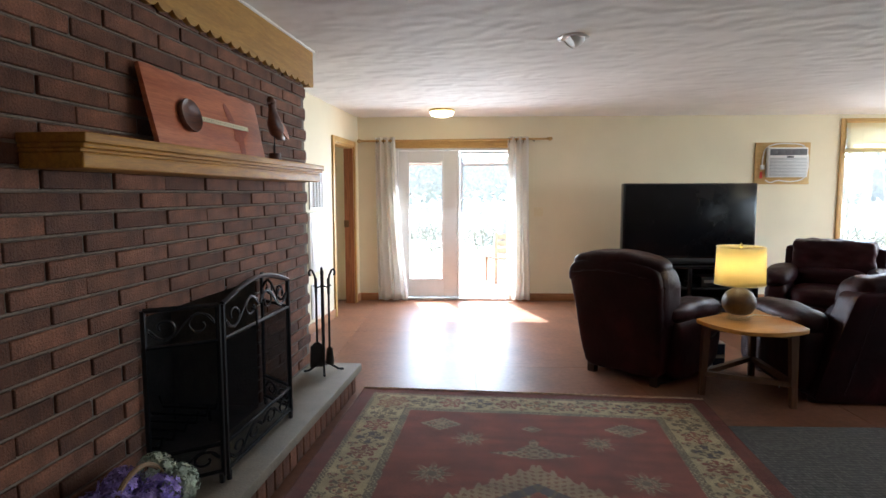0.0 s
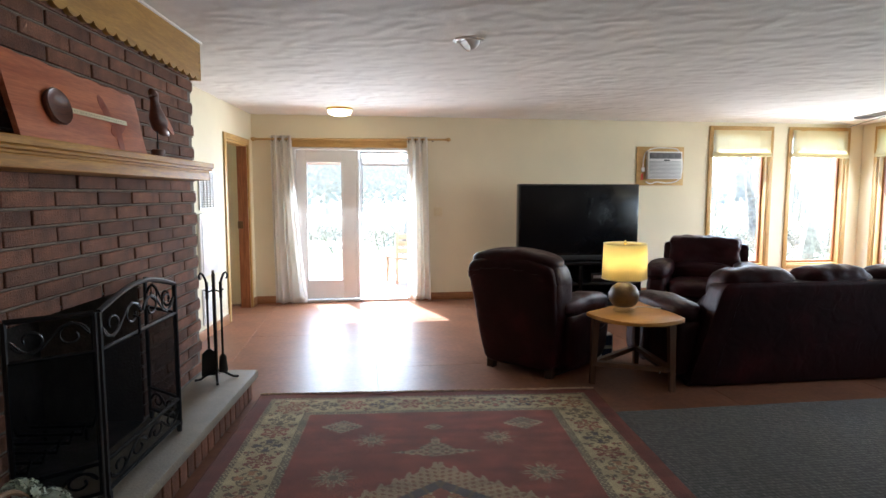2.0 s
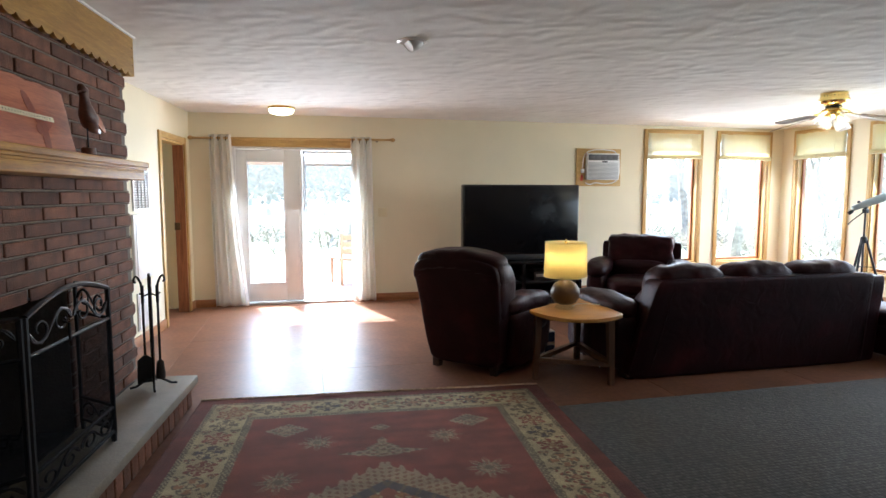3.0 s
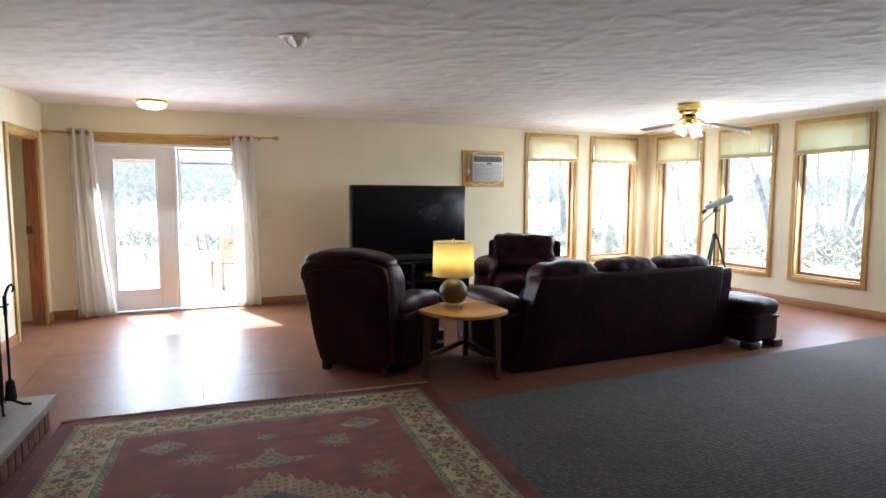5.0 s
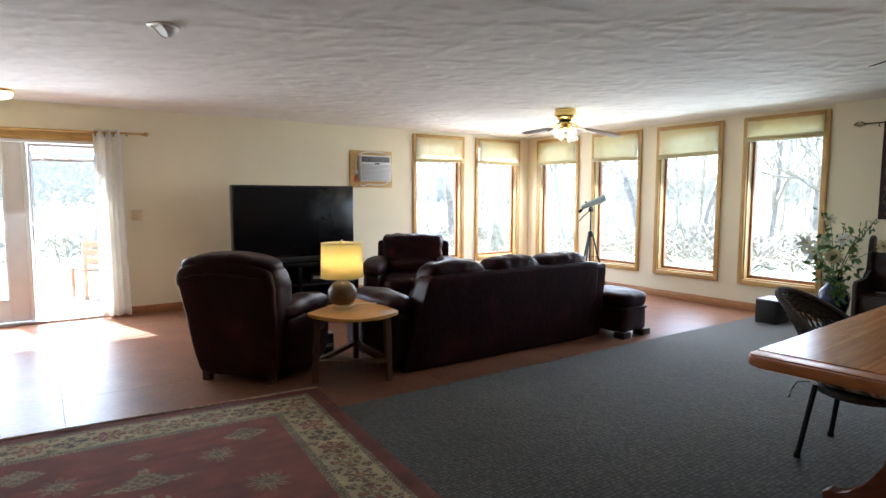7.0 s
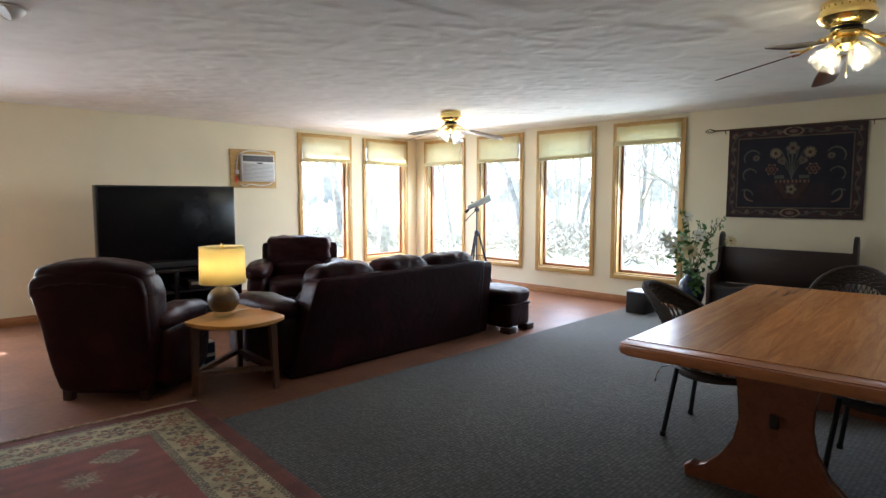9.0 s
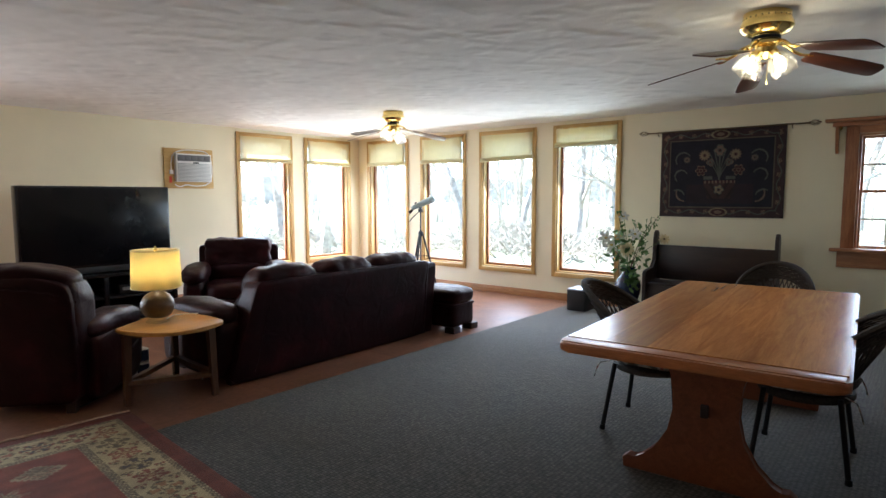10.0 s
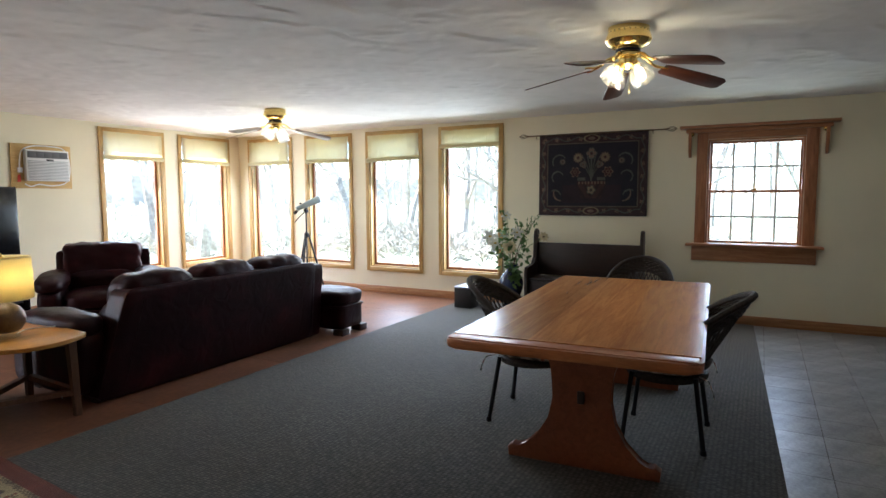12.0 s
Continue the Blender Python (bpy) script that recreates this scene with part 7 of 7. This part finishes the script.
# ---------- dining table and chairs ----------
def dining_table():
    t = thing("dining_table", "polished oak trestle dining table with plank top", "dining table", pose(3.695, 0.962, 0.009, 0, 0, 3.5))
    z0, z1 = 0.69, 0.739
    hx, hy = 1.24, 0.58
    rnd_corner = []
    for cx, cy, a0 in ((hx - 0.06, hy - 0.06, 0), (-hx + 0.06, hy - 0.06, 90), (-hx + 0.06, -hy + 0.06, 180), (hx - 0.06, -hy + 0.06, 270)):
        for k in range(6):
            a = radians(a0 + 18 * k)
            rnd_corner.append((cx + 0.06 * math.cos(a), cy + 0.06 * math.sin(a)))
    part("edge_band", outline(rnd_corner, z0, z1 - 0.004, 0.014), M_TABLEEND, t)
    n = 6
    for k in range(n):
        y0, y1 = -hy + 0.012 + (2 * hy - 0.024) * k / n, -hy + 0.012 + (2 * hy - 0.024) * (k + 1) / n
        part("plank", box(-hx + 0.115, hx - 0.03, y0 + 0.0002, y1 - 0.0002, z1 - 0.0038, z1 + 0.003), M_TABLETOP, t)
    part("breadboard_end", box(-hx + 0.02, -hx + 0.112, -hy + 0.02, hy - 0.02, z1 - 0.0038, z1 + 0.0005, 0.0015), M_TABLEEND, t)
    half = [(0.393, 0.0), (0.398, 0.05), (0.37, 0.072), (0.335, 0.06), (0.295, 0.08), (0.225, 0.15), (0.168, 0.25), (0.145, 0.36), (0.148, 0.45), (0.165, 0.53), (0.19, 0.60), (0.20, 0.645), (0.20, 0.689)]
    prof = [(x, z) for x, z in half] + [(-x, z) for x, z in half[::-1]]
    for x in (-0.76, 0.76):
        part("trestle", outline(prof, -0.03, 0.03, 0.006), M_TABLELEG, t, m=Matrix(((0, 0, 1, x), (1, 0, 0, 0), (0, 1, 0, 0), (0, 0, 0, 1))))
        part("wedge", box(x * 1.0 - 0.05 if x < 0 else x + 0.031, x - 0.031 if x < 0 else x + 0.05, -0.018, 0.018, 0.35, 0.415, 0.004), M_DARKWOOD, t, "dark through-wedge")
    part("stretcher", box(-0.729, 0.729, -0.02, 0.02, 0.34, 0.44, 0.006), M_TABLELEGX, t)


M_TABLETOP = wood("polished_oak_plank", (0.64, 0.275, 0.08), (0.45, 0.175, 0.05), 0.25, 2.2, axis=0, spread=0.2, spec=0.6, relief=0.01, grain=0.25)
M_TABLEEND = wood("polished_oak_edge", (0.58, 0.22, 0.075), (0.42, 0.14, 0.045), 0.34, 2.5, axis=1, coat=0.1, relief=0.05)
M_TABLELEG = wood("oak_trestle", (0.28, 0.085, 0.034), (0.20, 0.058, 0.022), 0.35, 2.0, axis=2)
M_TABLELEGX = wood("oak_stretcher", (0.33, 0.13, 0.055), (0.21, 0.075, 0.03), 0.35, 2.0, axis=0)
dining_table()


def wicker_chair(m, label):
    """A barrel-backed wicker chair that faces +y; origin on the floor between its feet."""
    c = thing("wicker_chair", label, "chair", m, "dining chairs")
    R = 0.262

    def spot(a, h):
        """A place on the back at an angle from straight behind, at a height over the seat."""
        return Vector(((R + 0.16 * h) * math.sin(a), -(0.205 + 0.57 * h) * math.cos(a), 0.45 + h))

    def top(a):
        return 0.42 * max(0.0, math.cos(a / 1.46 * math.pi / 2)) ** 0.62

    A = [-1.42 + 2.84 * k / 36 for k in range(37)]
    part("rim", tube([spot(a, top(a)) for a in A], 0.02, 8), M_WICKER, c)
    B = [-1.42 + 2.84 * k / 72 for k in range(73)]
    for s in range(7):
        pts = []
        for k, a in enumerate(B):
            p = spot(a, max(0.0, top(a) - 0.016 - 0.0155 * s))
            out = Vector((math.sin(a), -math.cos(a), 0))
            pts.append(p + out * 0.0055 * math.cos(math.pi * (k / 2 + s)))
        part("woven_strand", tube(pts, 0.0085, 5), M_WICKER, c)
    lat = bmesh.new()
    for s in (-1, 1):
        for k in range(23):
            a0 = -1.2 + 2.4 * k / 22
            pts = []
            for j in range(9):
                a, h = a0 + s * 0.35 * (j / 8 - 0.5), 0.36 * j / 8
                if h <= max(0.02, top(a) - 0.08) and abs(a) < 1.6:
                    pts.append(spot(a, h))
            if len(pts) > 2:
                tube(pts, 0.0045, 5, lat)
    part("lattice", lat, M_WICKER, c)
    part("lower_band", tube([spot(-1.42 + 2.84 * k / 24, 0.02) for k in range(25)], 0.03, 8), M_WICKER, c)
    ring = [(0.25 * math.cos(2 * math.pi * k / 28), 0.23 * math.sin(2 * math.pi * k / 28) + 0.0) for k in range(28)]
    part("seat_frame", outline(ring, 0.372, 0.407, 0.01), M_WICKER, c)
    part("seat_cushion", cushion(-0.235, 0.235, -0.205, 0.225, 0.4075, 0.47, 3.2, 14, 0.006, 2), M_FLORAL, c, "rose and grey floral seat cushion")
    for s in (-1, 1):
        part("tie", tube([(s * 0.21, -0.19, 0.43), (s * 0.25, -0.24, 0.42), (s * 0.27, -0.26, 0.37), (s * 0.262, -0.27, 0.33)], 0.004, 5), M_FLORAL, c)
        part("leg", tube([(s * 0.19, 0.17, 0.41), (s * 0.225, 0.215, 0.0)], 0.014, 10), M_BLACK, c)
        part("leg", tube([(s * 0.19, -0.17, 0.41), (s * 0.235, -0.225, 0.0)], 0.014, 10), M_BLACK, c)
        for y in (0.21, -0.22):
            part("glide", lathe([(0.017, 0.0), (0.019, 0.006), (0.016, 0.03)], 10), M_BLACK, c, m=pose(s * (0.224 if y > 0 else 0.234), y + (0.004 if y > 0 else -0.004), 0))
    return c


def floral_cloth():
    m, n, l, b = nodes_of("floral_cushion_cloth")
    tc, v = n.new("ShaderNodeTexCoord"), n.new("ShaderNodeTexVoronoi")
    v.inputs["Scale"].default_value = 26
    l.new(tc.outputs["Object"], v.inputs[0])
    r = ramp(n, ((0.0, (0.30, 0.05, 0.05)), (0.3, (0.42, 0.28, 0.22)), (0.45, (0.5, 0.46, 0.38)), (0.7, (0.12, 0.13, 0.12))))
    l.new(v.outputs["Distance"], r.inputs[0]), l.new(r.outputs[0], b.inputs["Base Color"])
    b.inputs["Roughness"].default_value = 0.9
    return m


M_WICKER = surface("dark_wicker", (0.036, 0.025, 0.019), 0.65, var=0.5, scale=60, fine=110, bump=0.9)
M_FLORAL = floral_cloth()
first = wicker_chair(pose(3.53, 1.40, 0.009), "dark wicker chair with a floral cushion pushed under the table")
first.matrix_basis = pose(3.53, 1.39, 0.009, 0, 0, 183)
copy_thing(first, pose(3.60, 0.59, 0.009, 0, 0, 2))
copy_thing(first, pose(4.97, 1.02, 0.009, 0, 0, 92))


# ---------- pieces of the floor ----------
def pieces(name, parent, mesh_bm, material, spots):
    """Alike pieces as objects of their own on one mesh."""
    first = mesh_object(name, mesh_bm, material)
    first.parent, first.location = parent, spots[0]
    for s in spots[1:]:
        o = first.copy()
        scene.collection.objects.link(o)
        o.location = s
    return first


pieces("floor_sheet", floor, box(0.0011, 1.2189, 0.0011, 2.4389, -0.004, 0, 0.0007, 1), M_FLOOR,
       [(-2.42 + 1.22 * i, 0.06 + 2.44 * j - (1.22 if i % 2 else 0), 0) for i in range(8) for j in range(4 if i % 2 == 0 else 5) if not (i > 2 and j == 0 and i % 2)])
pieces("floor_sheet", floor, box(0.0011, 1.2189, 0.0011, 2.4389, -0.004, 0, 0.0007, 1), M_FLOOR, [(-2.42, -2.39, 0), (0.02, -2.39, 0), (-1.2, -3.61, 0)])
pieces("tile", floor, box(0.0015, 0.3035, 0.0015, 0.3035, -0.004, 0.0035, 0.0015, 1), M_TILE,
       [(1.25 + 0.305 * i, -2.38 + 0.305 * j, 0) for i in range(20) for j in range(9)])


# ---------- bricks of the fireplace ----------
def chimney_bricks():
    oy0, oy1, oz1 = OPENING
    course, length, joint = 0.0724, 0.3265, 0.012
    meshes, far = {}, bmesh.new()
    for k in range(31):
        z0 = 1.4485 - 17 * course + k * course
        z1 = min(z0 + course - joint, ZC - 0.003)
        z0 = max(z0, 0.2115)
        if z1 - z0 < 0.02:
            continue
        off = length - (0.414 if k % 2 else 0.25)
        for i in range(12):
            b = off - i * length + random.uniform(-0.006, 0.006)
            a = b - length + joint * random.uniform(0.7, 1.1)
            b = min(b, 0.0)
            a = max(a, -3.3)
            runs = [(a, b)]
            if z0 + 0.04 < oz1:
                runs = [(a, min(b, oy0 - 0.002)), (max(a, oy1 + 0.002), b)]
            for p, q in runs:
                if q - p < 0.03:
                    continue
                if p < -2.75 or z0 > 2.19:
                    box(-0.05, 0.0, p, q, z0, z1, bm=far)
                    continue
                key = (round(q - p, 2), round(z1 - z0, 3))
                if key not in meshes:
                    ob = mesh_object("brick", box(-0.05, 0.0, 0, q - p, 0, key[1], 0.0035, 1), M_BRICK)
                    meshes[key] = ob.data
                else:
                    ob = new("brick", meshes[key])
                ob.parent = FIRE
                ob.location = (random.uniform(-0.003, 0.002), p, z0)
    rest = part("brickwork", far, M_BRICK, FIRE)
    tagged(rest, "bricks at the far end of the chimney", kind="stuff")
    # bed joints, struck nearly flush, uneven along their length
    bed = bmesh.new()
    for k in range(31):
        z = 1.4485 - 17 * course + k * course - joint / 2
        if z < 0.23 or z > ZC - 0.02:
            continue
        spans = [(-3.3, -0.004)] if z > oz1 else [(-3.3, oy0 - 0.004), (oy1 + 0.004, -0.004)]
        for y0, y1 in spans:
            n = max(2, int((y1 - y0) / 0.03))
            pts = [(-0.0105 + random.uniform(-0.0012, 0.0012), y0 + (y1 - y0) * j / n, z + random.uniform(-0.001, 0.001)) for j in range(n + 1)]
            tube(pts, 0.006, 6, bed)
    tagged(part("bed_joint", bed, M_BED, FIRE), "pale grey mortar bed joints", kind="stuff")
    sol = box(-0.02, 0.018, 0, 0.085, 0, 0.147, 0.004, 1)
    first = mesh_object("brick", sol, M_BRICK)
    first.parent, first.location = hearth, (0.312, -0.09, 0.004)
    for k in range(1, 34):
        o = new("brick", first.data)
        o.parent, o.location = hearth, (0.312 + random.uniform(-0.002, 0.002), -0.09 - k * 0.097, 0.004)


M_BED = surface("pale_mortar_joint", (0.21, 0.16, 0.12), 0.95, var=0.2, scale=12, fine=90, bump=0.3)
chimney_bricks()
